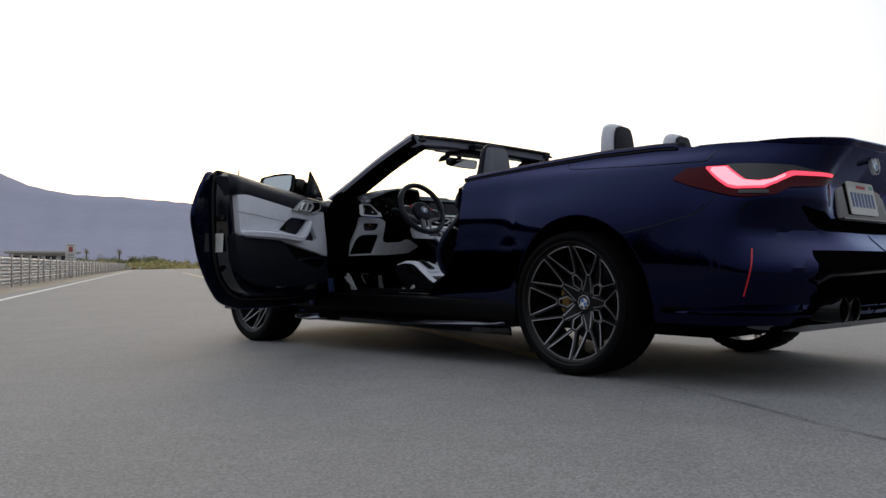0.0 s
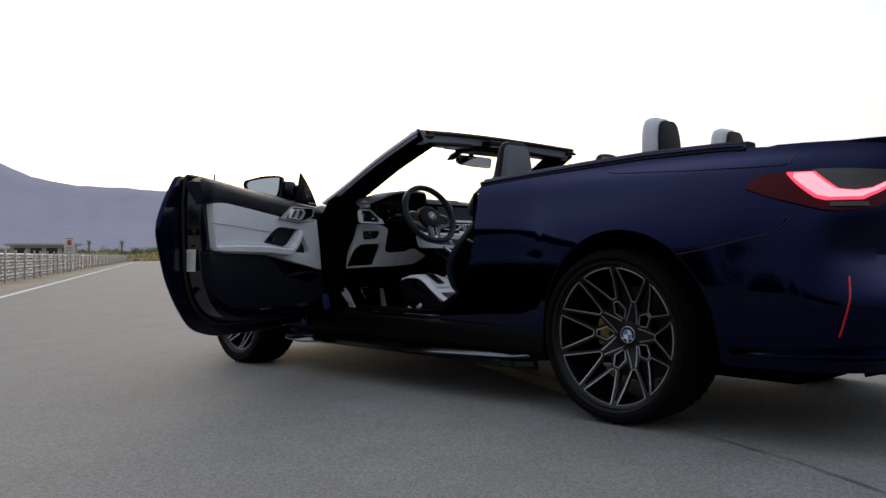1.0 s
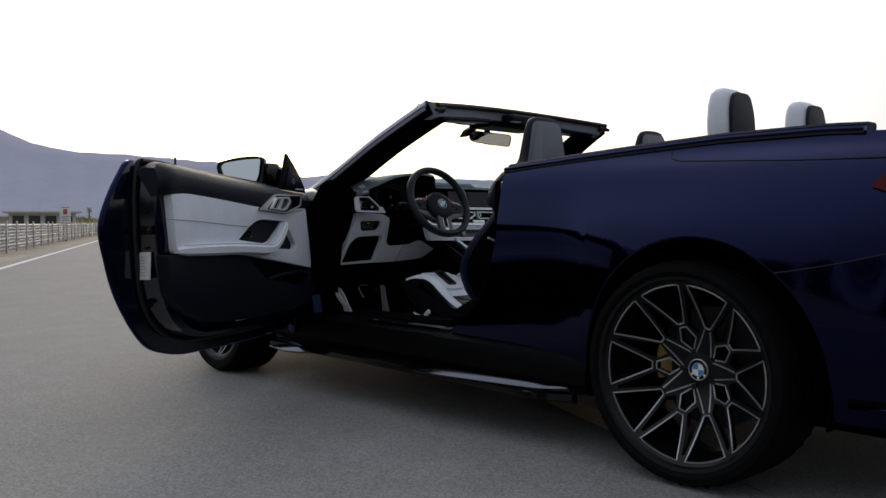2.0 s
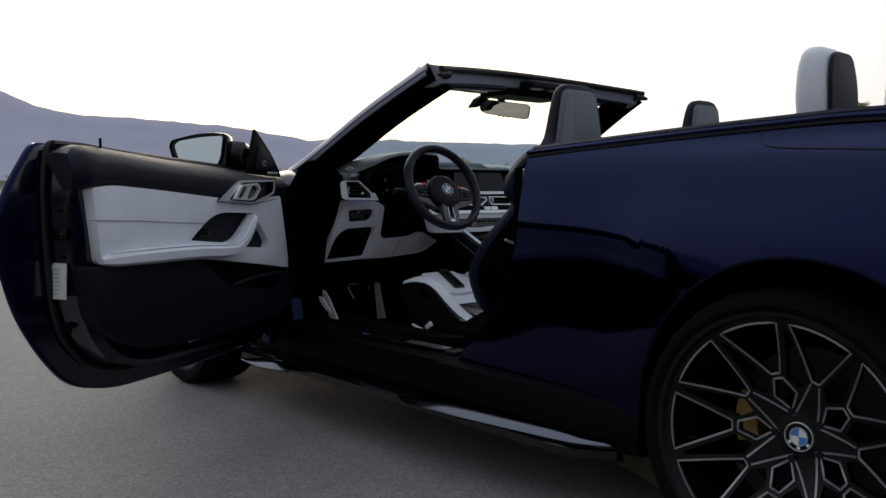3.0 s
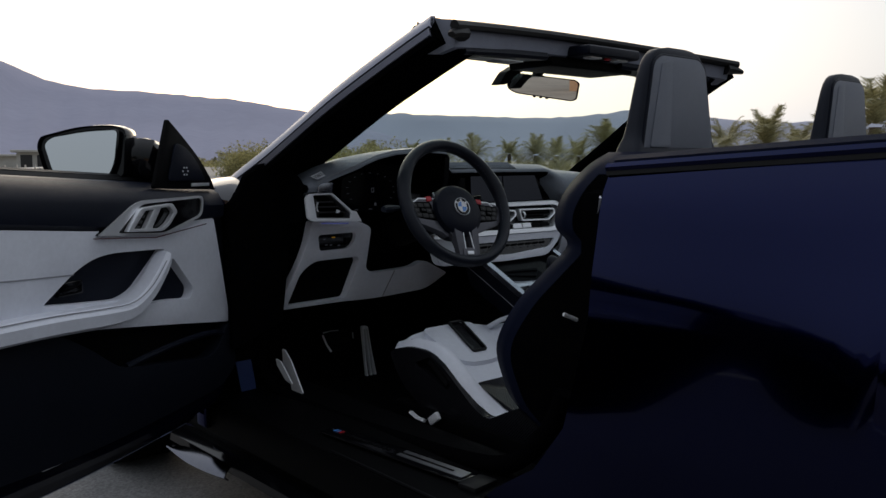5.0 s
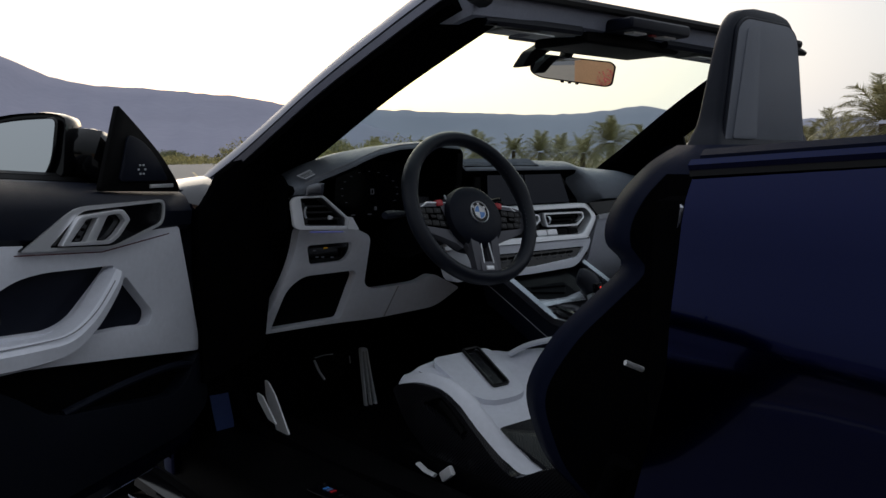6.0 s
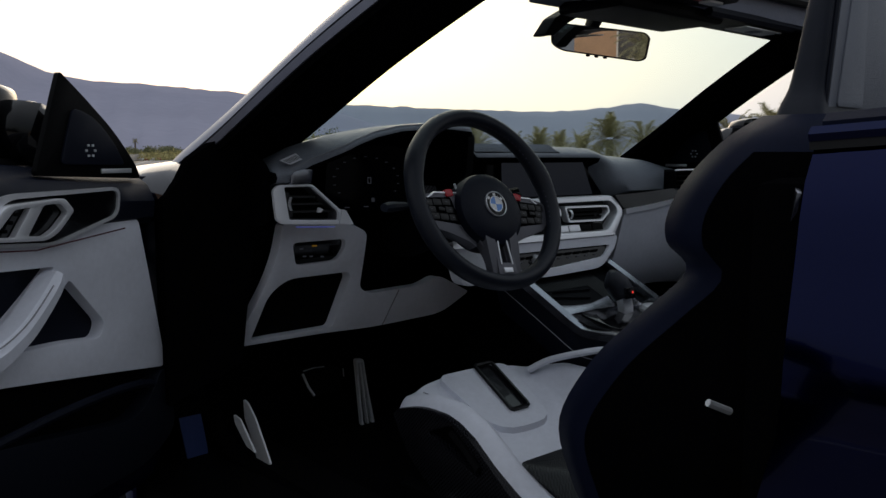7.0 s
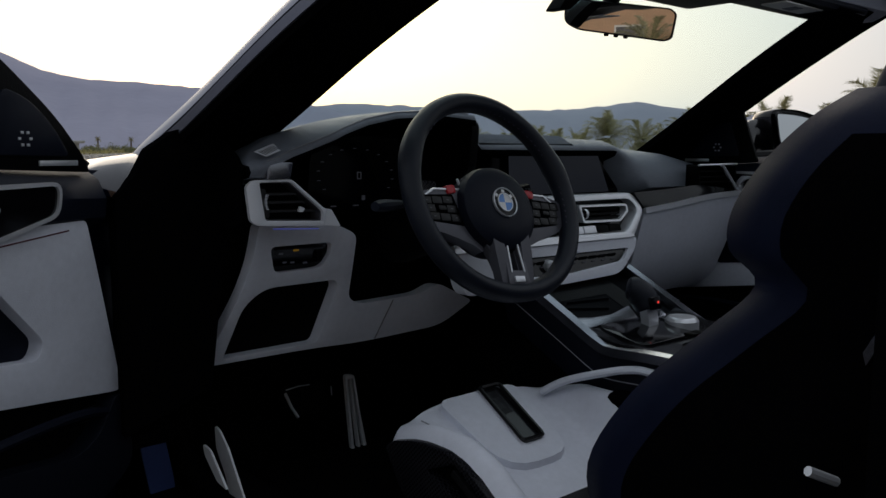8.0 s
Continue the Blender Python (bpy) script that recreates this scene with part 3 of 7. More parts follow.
for hd, ds, sc in ((209, 36, 1.0), (217, 39, 0.8), (226, 35, 1.1), (233, 38, 0.9)):
    c = copy_thing(PALMS[0], Matrix())
    c.matrix_basis = Matrix.Translation(place(hd, ds)) @ pose(0, 0, 0, 0, 0, 50 * hd) @ Matrix.Scale(sc, 4)

# ---- the car: y ahead, rear axle at y = 0, front axle at y = 2.857 ----
car = thing("convertible_car", "dark blue open-top convertible with its driver's door wide open", "car")
R_ARCH, ZAX, WB = 0.412, 0.34, 2.857

# plan of the body's tail at several heights: half width at y = .97 .6 .3 0 -.3 -.52, then corners round to the middle
LEVELS = [
    (0.20, [0.815, 0.832, 0.885, 0.925, 0.905, 0.870], [(0.835, -0.68), (0.74, -0.80), (0.50, -0.88), (0.28, -0.90), (0, -0.91)]),
    (0.35, [0.822, 0.848, 0.908, 0.946, 0.930, 0.902], [(0.874, -0.725), (0.785, -0.865), (0.53, -0.965), (0.29, -0.99), (0, -1.00)]),
    (0.50, [0.826, 0.856, 0.919, 0.952, 0.940, 0.914], [(0.890, -0.735), (0.812, -0.895), (0.53, -1.030), (0.29, -1.060), (0, -1.07)]),
    (0.57, [0.828, 0.857, 0.920, 0.952, 0.940, 0.913], [(0.884, -0.728), (0.776, -0.855), (0.50, -0.970), (0.29, -1.020), (0, -1.03)]),
    (0.65, [0.825, 0.855, 0.917, 0.950, 0.938, 0.907], [(0.872, -0.716), (0.732, -0.802), (0.472, -0.900), (0.29, -0.945), (0, -0.95)]),
    (0.72, [0.822, 0.853, 0.911, 0.943, 0.932, 0.902], [(0.862, -0.708), (0.730, -0.815), (0.470, -0.918), (0.30, -0.930), (0, -0.918)]),
    (0.79, [0.817, 0.848, 0.897, 0.923, 0.912, 0.889], [(0.846, -0.69), (0.735, -0.840), (0.47, -0.940), (0.30, -0.918), (0, -0.898)]),
    (0.88, [0.797, 0.822, 0.852, 0.868, 0.867, 0.853], [(0.808, -0.67), (0.70, -0.82), (0.45, -0.93), (0.30, -0.918), (0, -0.895)]),
    (0.96, [0.776, 0.792, 0.804, 0.806, 0.806, 0.795], [(0.752, -0.67), (0.64, -0.83), (0.41, -0.948), (0.27, -0.955), (0, -0.948)]),
    (1.04, [0.728, 0.730, 0.728, 0.718, 0.712, 0.700], [(0.67, -0.66), (0.57, -0.84), (0.37, -0.975), (0.22, -0.995), (0, -1.005)]),
]
YS = [0.97, 0.60, 0.30, 0.0, -0.30, -0.52]
ZL = np.array([lv[0] for lv in LEVELS])
CURVES = np.array([spline([(x, y) for x, y in zip(lv[1], YS)] + lv[2], 16) for lv in LEVELS])
NS = CURVES.shape[1]


def shell(s, z, off=0.0):
    """A place on the tail's skin: s from 0 (door opening) to 1 (middle of the tail), at height z, left side."""
    i = min(max(s, 0), 1) * (NS - 1)
    a, f = int(min(i, NS - 2)), 0.0
    f = i - a
    row = CURVES[:, a] * (1 - f) + CURVES[:, a + 1] * f
    k = int(np.clip(np.searchsorted(ZL, z) - 1, 0, len(ZL) - 2))
    p0, p1, p2, p3 = (row[min(max(k + o, 0), len(ZL) - 1)] for o in (-1, 0, 1, 2))
    t = (z - ZL[k]) / (ZL[k + 1] - ZL[k])
    t = min(max(t, -0.3), 1.3)
    p = 0.5 * (2 * p1 + (p2 - p0) * t + (2 * p0 - 5 * p1 + 4 * p2 - p3) * t**2 + (3 * p1 - p0 - 3 * p2 + p3) * t**3)
    q = np.array([-p[0], p[1], z])
    if off:
        e = 0.004
        du = np.array(shell(min(s + e, 1), z)) - np.array(shell(max(s - e, 0), z))
        dv = np.array(shell(s, z + e)) - np.array(shell(s, z - e))
        nn = np.cross(dv, du)
        nn /= np.linalg.norm(nn) + 1e-9
        if nn[0] * (-q[0]) - nn[1] * (q[1] - 0.2) > 0:
            nn = -nn
        q = q + off * (nn if (nn[0] < 0 or nn[1] < 0) else -nn)
    return q


def s_of_y(y, z=0.6):
    ss = np.linspace(0, 1, 400)
    yy = np.array([shell(s, z)[1] for s in ss])
    return float(np.interp(-y, -yy, ss))


S_A = [s_of_y(R_ARCH), s_of_y(-R_ARCH)]


def top_z(s):
    y = shell(s, 0.9)[1]
    if s < s_of_y(-0.5):
        return float(np.interp(y, [-0.5, -0.3, 0.02, 0.34, 0.62, 0.97], [1.040, 1.050, 1.048, 1.031, 1.013, 0.990]))
    return 1.045


def low_z(s):
    y = shell(s, 0.5)[1]
    if abs(y) < R_ARCH:
        return ZAX + math.sqrt(R_ARCH**2 - y * y)
    return 0.20 if y > 0 else 0.235


def seam_z(s):
    """The joint between quarter panel and bumper."""
    y = shell(s, 0.7)[1]
    return float(np.interp(y, [-0.675, -0.646, -0.586, -0.523, -0.436, -0.34], [0.826, 0.767, 0.726, 0.711, 0.689, 0.669]))


def skin(s0, s1, zlo, zhi, ns, nz, off=0.0):
    ss = list(np.linspace(s0, s1, ns))
    return [[shell(s, a + (b - a) * k / (nz - 1), off) for k in range(nz)] for s in ss for a, b in [(zlo(s), zhi(s))]]


def arch_stations(n, back=-1):
    return [s_of_y(R_ARCH * math.cos(a)) for a in np.linspace(0, math.pi, n)]


def quarter():
    ss = list(np.linspace(0, S_A[0], 14)) + arch_stations(34)[1:]
    cols = []
    for s in ss:
        a, b = low_z(s), top_z(s)
        f = max(0.0, 1 - s / S_A[0])
        col = []
        for k in range(26):
            z = a + (b - a) * k / 25
            p = shell(s, z)
            p[1] += f * (float(np.interp(z, [0.2, 0.36, 0.40, 0.45, 0.55, 0.75, 1.0], [1.16, 1.15, 1.10, 1.02, 0.945, 0.900, 0.912])) - 0.97)
            col.append(p)
        cols.append(col)
    # the flared lip turned into the wheel house
    bm = grid(cols)
    # behind the arch, above the bumper's joint
    s_end = s_of_y(-0.66, 0.96)
    cols = []
    for s in np.linspace(S_A[1], s_end, 16):
        a, b = seam_z(s), top_z(s)
        cols.append([shell(s, a + (b - a) * k / 15) for k in range(16)])
    grid(cols, bm=bm)
    return thick(bm, 0.012)


for flip in (False, True):
    b = quarter()
    part("quarter_panel", mirrored(b) if flip else b, PAINT, car, "deep blue flared rear quarter panel")
    bm = bmesh.new()
    path = [shell(s, low_z(s), 0.002) for s in arch_stations(40)]
    inner = [p + np.array([0.05, 0, 0]) for p in path]
    lipo = [p + np.array([0.004, 0, 0]) for p in path]
    b = thick(grid([lipo, inner]), 0.006)
    part("arch_lip", mirrored(b) if flip else b, PAINT, car)

    # wheel house behind
    a = np.linspace(-0.25, math.pi + 0.25, 30)
    rows = [[(-x, R_ARCH * 0.985 * math.cos(t), ZAX + R_ARCH * 0.985 * math.sin(t)) for t in a] for x in (0.90, 0.60)]
    b = thick(grid(rows), 0.005)
    cap(b, [(-0.60, R_ARCH * math.cos(t), ZAX + R_ARCH * math.sin(t)) for t in a])
    part("wheel_house", mirrored(b) if flip else b, MATTE, car)

# bumper: both halves and its lower lip
def bumper_half():
    s1 = 1.0
    cols = []
    for s in np.linspace(S_A[1], s1, 70):
        y = shell(s, 0.6)[1]
        a = max(0.27, 0.30 if s > s_of_y(-0.9) else 0.27)
        b = seam_z(s) - 0.002 if shell(s, 0.7)[1] > -0.675 else 0.83
        cols.append([shell(s, a + (b - a) * k / 19) for k in range(20)])
    return thick(grid(cols), 0.01)


bm = bumper_half()
bm = merge(bm, mirrored(bm.copy()))
bmesh.ops.remove_doubles(bm, verts=bm.verts, dist=0.002)
part("rear_bumper", bm, PAINT, car)


# under the bumper: carbon blade and diffuser
def blade_half():
    ss = np.linspace(s_of_y(-0.45, 0.3), 1.0, 40)
    rows = []
    for s in ss:
        q = shell(s, 0.262 + 0.05 * min(1, max(0, (s - 0.6) / 0.3)))
        d = 0.030 * math.sin(math.pi * min(1, max(0.0, (0.80 - s) / 0.10)) / 2)
        rows.append([shell(s, 0.345, -0.006), shell(s, 0.332, 0.004 + d * 0.3), shell(s, 0.32, 0.004), q * np.array([0.97, 0.985, 1]), q * np.array([0.8, 0.9, 1])])
    return grid(rows)


bm = blade_half()
bm = merge(bm, mirrored(bm.copy()))
part("rear_apron", thick(bm, 0.006), MATTE, car, "gloss dark rear apron with a winged edge")
rows = []
for x in np.linspace(-0.56, 0.56, 31):
    k = 1 - (abs(x) / 0.62) ** 4
    rows.append([(x, -0.76, 0.23), (x, -0.86 - 0.05 * k, 0.265), (x, -0.90 - 0.06 * k, 0.30), (x, -0.925 - 0.05 * k, 0.345)])
part("diffuser", thick(grid(rows), 0.02), MATTE, car, "black rear diffuser")
for x in (-0.28, -0.10, 0.10, 0.28):
    part("diffuser_fin", box(x, -0.965, 0.352, 0.014, 0.05, 0.07, 0.005), GLOSS, car)
for x in (-0.50, -0.385, 0.385, 0.50):
    p = part("exhaust_pipe", lathe([(-1.04, 0.047), (-1.045, 0.050), (-1.04, 0.053), (-0.95, 0.053), (-0.90, 0.05)], (x, 0, 0.335), "y", 28), GLOSS, car, "black chrome exhaust tip")
    part("bore", lathe([(-1.035, 0.047), (-0.97, 0.044), (-0.97, 0.001)], (x, 0, 0.335), "y", 28), PLASTIC, p)
part("silencer", box(0, -0.74, 0.285, 1.0, 0.30, 0.11, 0.05, seg=3), ZINC, car)

# painted winglet along the apron
for flip in (False, True):
    ss = np.linspace(s_of_y(-0.50, 0.34), 0.785, 26)
    rows = []
    for k, s in enumerate(ss):
        d = 0.034 * math.sin(math.pi * min(1, (k + 0.3) / 9) / 2) * min(1, (25.3 - k) / 5)
        z = 0.318 + 0.026 * min(1, k / 12)
        rows.append([shell(s, z + 0.012, 0.001), shell(s, z + 0.003, d), shell(s, z - 0.004, d + 0.002), shell(s, z - 0.010, 0.001)])
    b = thick(grid(rows), 0.003)
    part("apron_winglet", mirrored(b) if flip else b, PAINT, car)

# deck and boot lid
def deck(y0, y1, n, name, lift, mat_, parent=car):
    rows = []
    for y in np.linspace(y0, y1, n):
        s = s_of_y(y, 1.04)
        zt = top_z(s)
        xe = abs(shell(s, zt)[0])
        rows.append([(x, y - (0.02 if y < -0.9 else 0) * (1 - (x / xe) ** 2), zt + lift * (1 - (abs(x) / xe) ** 2.2)) for x in np.linspace(-xe, xe, 33)])
    return part(name, thick(grid(rows), 0.012), mat_, parent)


deck(0.12, -0.52, 22, "roof_cover", 0.026, PAINT)


def lid_edge(s):
    p = shell(s, 1.043)
    return np.array([p[0], p[1], 1.040])


S_LID = s_of_y(-0.527, 1.04)


def boot_lid():
    rows = []
    for s in np.linspace(S_LID, 1.0, 40):
        p = lid_edge(s)
        u = (s - S_LID) / (1 - S_LID)
        yc = -0.527 + (lid_edge(1.0)[1] + 0.527) * u
        row = []
        for k in range(15):
            f = k / 14
            x, y = p[0] * (1 - f), p[1] + (yc - p[1]) * f
            row.append((x, y, 1.040 + 0.018 * (1 - (1 - f) ** 2.2) * (1 - 0.45 * u)))
        rows.append(row)
    return grid(rows)


bm = boot_lid()
bm = merge(bm, mirrored(bm.copy()))
bmesh.ops.remove_doubles(bm, verts=bm.verts, dist=0.001)
lid = part("boot_lid", thick(bm, 0.012), PAINT, car, "deep blue boot lid with a spoiler lip")
ss = np.linspace(s_of_y(-0.72, 1.04), 1.0, 30)
edge = [lid_edge(s) for s in ss]
edge += [e * np.array([-1, 1, 1]) for e in reversed(edge[:-1])]
n = len(edge)
size = [0.15 + 0.85 * math.sin(math.pi * min(1, 4 * min(i, n - 1 - i) / n) / 2) for i in range(n)]
part("spoiler_lip", sweep(edge, [(-0.05, -0.004), (0.016, 0.020), (0.020, 0.014), (0.012, -0.012), (-0.04, -0.014)], scale=size), PAINT, lid)


# the tail between boot lid and bumper
def tail_half():
    cols = []
    for s in np.linspace(s_of_y(-0.655, 0.96), 1.0, 44):
        cols.append([shell(s, 0.826 + (1.045 - 0.826) * k / 13) for k in range(14)])
    return grid(cols)


bm = tail_half()
bm = merge(bm, mirrored(bm.copy()))
bmesh.ops.remove_doubles(bm, verts=bm.verts, dist=0.002)
part("tail_panel", thick(bm, 0.01), PAINT, car)

# shut lines, as narrow dark joints
def joint(pts, r=0.0019, off=0.0005):
    return tube([shell(s_of_y(y, z), z, off) for y, z in pts], r, 6)


cover = [tuple(p) for p in spline([(0.185, 1.022), (0.176, 1.004), (0.150, 0.991), (0.09, 0.984), (-0.08, 0.976), (-0.233, 0.968), (-0.42, 0.963), (-0.575, 0.962), (-0.598, 0.975), (-0.605, 1.01)], 5)]
seam = [tuple(p) for p in spline([(-0.262, 0.655), (-0.346, 0.670), (-0.436, 0.689), (-0.523, 0.711), (-0.586, 0.726), (-0.630, 0.752), (-0.660, 0.790), (-0.668, 0.806)], 5)]
for flip in (False, True):
    for pts in (cover, seam):
        b = joint(pts)
        part("shut_line", mirrored(b) if flip else b, SEAL, car)

# number plate, its recess and the round badge
PY = lambda z: -0.927 - 0.2 * (0.821 - z)          # the plate leans back
pr = part("plate_recess", sheet(rounded([(-0.30, 0.715), (0.30, 0.715), (0.25, 0.925), (-0.25, 0.925)], 0.03), [], lambda a, b, c: (a, PY(b) + 0.010 - c, b), 0.011, bevel=0.003), GLOSS, car)
plate = part("number_plate", sheet(rounded([(-0.152, 0.745), (0.152, 0.745), (0.152, 0.897), (-0.152, 0.897)], 0.012), [], lambda a, b, c: (a, PY(b) - c, b), 0.005, bevel=0.001), LABEL, car, "white number plate")
for k, x in enumerate(np.linspace(-0.115, 0.115, 7)):
    part("plate_bar", sheet([(x - 0.012, 0.780), (x + 0.012, 0.780), (x + 0.012, 0.846), (x - 0.012, 0.846)], [], lambda a, b, c: (a, PY(b) - 0.0015 - c, b), 0.002), PLATEBLUE, plate)
part("plate_bar", sheet([(-0.05, 0.866), (0.05, 0.866), (0.05, 0.880), (-0.05, 0.880)], [], lambda a, b, c: (a, PY(b) - 0.0015 - c, b), 0.002), PLATERED, plate)
part("plate_sticker", sheet([(0.100, 0.868), (0.134, 0.868), (0.134, 0.884), (0.100, 0.884)], [], lambda a, b, c: (a, PY(b) - 0.0015 - c, b), 0.002), mat("sticker_green", (0.15, 0.4, 0.3), 0.5), plate)
part("plate_frame_edge", tube([(-0.27, PY(0.722) - 0.004, 0.722), (0.27, PY(0.722) - 0.004, 0.722)], 0.005, 6), GLOSS, plate)


def roundel(parent, centre, m, r, depth=0.006):
    """A round badge of plain colours: dark ring, silver rim and four quarters."""
    M = Matrix.Translation(centre) @ m
    def put(bm):
        bmesh.ops.transform(bm, matrix=M, verts=bm.verts)
        return bm
    b = part("badge", put(lathe([(0, 0.001), (0, r * 0.99), (depth, r * 0.95), (depth * 0.7, r * 0.90), (depth * 0.7, 0.001)], (0, 0, 0), "z", 40)), RIMBLACK, parent, "round badge with plain quarters")
    if parent is not car:
        b = parent
    part("badge_rim", put(lathe([(0, r), (depth * 1.2, r), (depth * 1.3, r * 0.96), (depth, r * 0.92)], (0, 0, 0), "z", 40)), CHROME, b)
    part("badge_ring", put(lathe([(depth * 0.8, r * 0.64), (depth * 1.2, r * 0.62), (depth * 1.2, r * 0.58), (depth * 0.8, r * 0.57)], (0, 0, 0), "z", 40)), CHROME, b)
    for q in range(4):
        bm = bmesh.new()
        a = np.linspace(q * math.pi / 2, (q + 1) * math.pi / 2, 9)
        cap(bm, [(0, 0, depth * 0.85)] + [(r * 0.58 * math.cos(t), r * 0.58 * math.sin(t), depth * 0.85) for t in a])
        part("badge_quarter", put(thick(bm, 0.001)), BLUE if q % 2 else WHITE, b)
    for t in (2.5, 1.57, 0.64):
        bm = box(0, 0, 0, r * 0.22, r * 0.2, depth * 0.2, 0)
        bmesh.ops.transform(bm, matrix=M @ Matrix.Translation((0.78 * r * math.cos(t), 0.78 * r * math.sin(t), depth * 0.85)) @ Matrix.Rotation(t - 1.57, 4, "Z"), verts=bm.verts)
        part("badge_mark", bm, WHITE, b)


roundel(car, (0, -0.972, 0.972), pose(0, 0, 0, 84, 0, 0), 0.046, 0.012)


def s_of_x(x, z):
    ss = np.linspace(0.5, 1, 300)
    xx = np.array([-shell(q, z)[0] for q in ss])
    return float(np.interp(-x, -xx, ss))


def lamp_patch(s0, s1, lo, hi, off, n=40, nz=6, th=0.006):
    return thick(grid(skin(s0, s1, lo, hi, n, nz, off)), th)


SL0, SL1 = 0.480, 0.900


def band(ss, zs):
    return lambda s: float(np.interp(s, ss, zs))


# flat matt black patch on the skin under the number plate
for flip in (False, True):
    b = lamp_patch(0.765, 1.0, band([0.765, 0.79, 0.82, 0.86, 1.0], [0.752, 0.700, 0.672, 0.662, 0.660]), band([0.765, 0.79, 0.83, 0.87, 1.0], [0.766, 0.752, 0.742, 0.716, 0.708]), 0.004)
    part("plate_under_patch", mirrored(b) if flip else b, MATTE, car)

# black opening across the bumper, with its bright lower lip
def opening_half():
    cols = []
    for f in np.linspace(0, 1, 26):
        row = []
        for k in range(10):
            z = 0.345 + (0.576 - 0.345) * k / 9
            x0 = float(np.interp(z, [0.345, 0.42, 0.455, 0.49, 0.56, 0.576], [0.56, 0.60, 0.642, 0.625, 0.582, 0.56]))
            s0 = s_of_x(x0, z)
            row.append(shell(s0 + (1 - s0) * f, z, 0.004))
        cols.append(row)
    return grid(cols)


bm = opening_half()
bm = merge(bm, mirrored(bm.copy()))
bmesh.ops.remove_doubles(bm, verts=bm.verts, dist=0.003)
part("bumper_grille", thick(bm, 0.006), MATTE, car, "black grille opening in the bumper")
sl = np.linspace(s_of_x(0.645, 0.455), 1.0, 30)
lp = [shell(s, float(np.interp(s, [sl[0], sl[0] + 0.02, 1.0], [0.453, 0.484, 0.505])), 0.010) for s in sl]
lp += [q * np.array([-1, 1, 1]) for q in reversed(lp[:-1])]
part("bumper_lip", sweep(lp, [(-0.03, -0.010), (0.010, -0.012), (0.014, -0.002), (-0.03, 0.014)]), GLOSS, car)

# tail lamps
for flip in (False, True):
    lo = band([0.480, 0.520, 0.568, 0.627, 0.656, 0.712, 0.738, 0.809, 0.900], [0.880, 0.852, 0.829, 0.800, 0.795, 0.805, 0.838, 0.850, 0.904])
    hi = band([0.480, 0.500, 0.622, 0.734, 0.778, 0.900], [0.892, 0.927, 0.938, 0.934, 0.915, 0.910])
    b = lamp_patch(SL0, SL1, lo, hi, 0.006, 60)
    lamp = part("tail_lamp", mirrored(b) if flip else b, REDLENS, car, "red tail lamp with a lit L-shaped band")
    b = lamp_patch(0.600, 0.880, band([0.600, 0.612, 0.658, 0.682, 0.708, 0.736, 0.880], [0.936, 0.926, 0.864, 0.860, 0.869, 0.908, 0.908]), lambda s: hi(s) - 0.0015, 0.010, 50)
    part("smoked_lens", mirrored(b) if flip else b, SMOKE, lamp)
    b = lamp_patch(0.556, 0.850, band([0.556, 0.616, 0.633, 0.693, 0.718, 0.744, 0.850], [0.922, 0.839, 0.829, 0.830, 0.854, 0.890, 0.894]), band([0.556, 0.610, 0.658, 0.682, 0.708, 0.734, 0.740, 0.850], [0.926, 0.927, 0.864, 0.860, 0.869, 0.907, 0.908, 0.907]), 0.012, 50)
    part("lit_band", mirrored(b) if flip else b, REDGLOW, lamp)
    b = lamp_patch(0.572, 0.728, band([0.572, 0.620, 0.640, 0.690, 0.715, 0.728], [0.908, 0.845, 0.836, 0.837, 0.860, 0.880]), band([0.572, 0.606, 0.652, 0.682, 0.706, 0.728], [0.920, 0.922, 0.862, 0.855, 0.864, 0.894]), 0.016, 40, 5, 0.003)
    part("lit_core", mirrored(b) if flip else b, PINKGLOW, lamp)
    b = lamp_patch(0.640, 0.700, lambda s: 0.808, lambda s: 0.822, 0.010, 12, 3, 0.003)
    part("clear_lens", mirrored(b) if flip else b, SMOKE, lamp)
    # upright reflector and the sculpted outlet behind the rear wheel
    cols = [[], []]
    for k in range(9):
        z = 0.393 + 0.19 * k / 8
        sr = 0.6395 + 0.0275 * k / 8
        cols[0].append(shell(sr, z, 0.004)), cols[1].append(shell(sr + 0.0034, z, 0.004))
    b = thick(grid(cols), 0.004)
    part("reflector", mirrored(b) if flip else b, REFLECT, car, "slim red upright reflector")


# sills and the skirt blades along the bottom
def sill_half():
    prof = [(0.86, 0.205), (0.885, 0.24), (0.882, 0.30), (0.868, 0.330), (0.850, 0.338), (0.735, 0.343), (0.70, 0.350), (0.665, 0.37), (0.64, 0.37), (0.63, 0.33), (0.63, 0.205)]
    rows = []
    for y in np.linspace(0.42, 2.44, 24):
        k = np.interp(y, [0.42, 0.8, 1.2, 2.0, 2.44], [0.0, 0.0, 0.0, 0.005, 0.01])
        rows.append([(-(x + k), y, z) for x, z in prof])
    bm = grid(rows, cv=True)
    cap(bm, rows[0])
    cap(bm, rows[-1])
    return bm


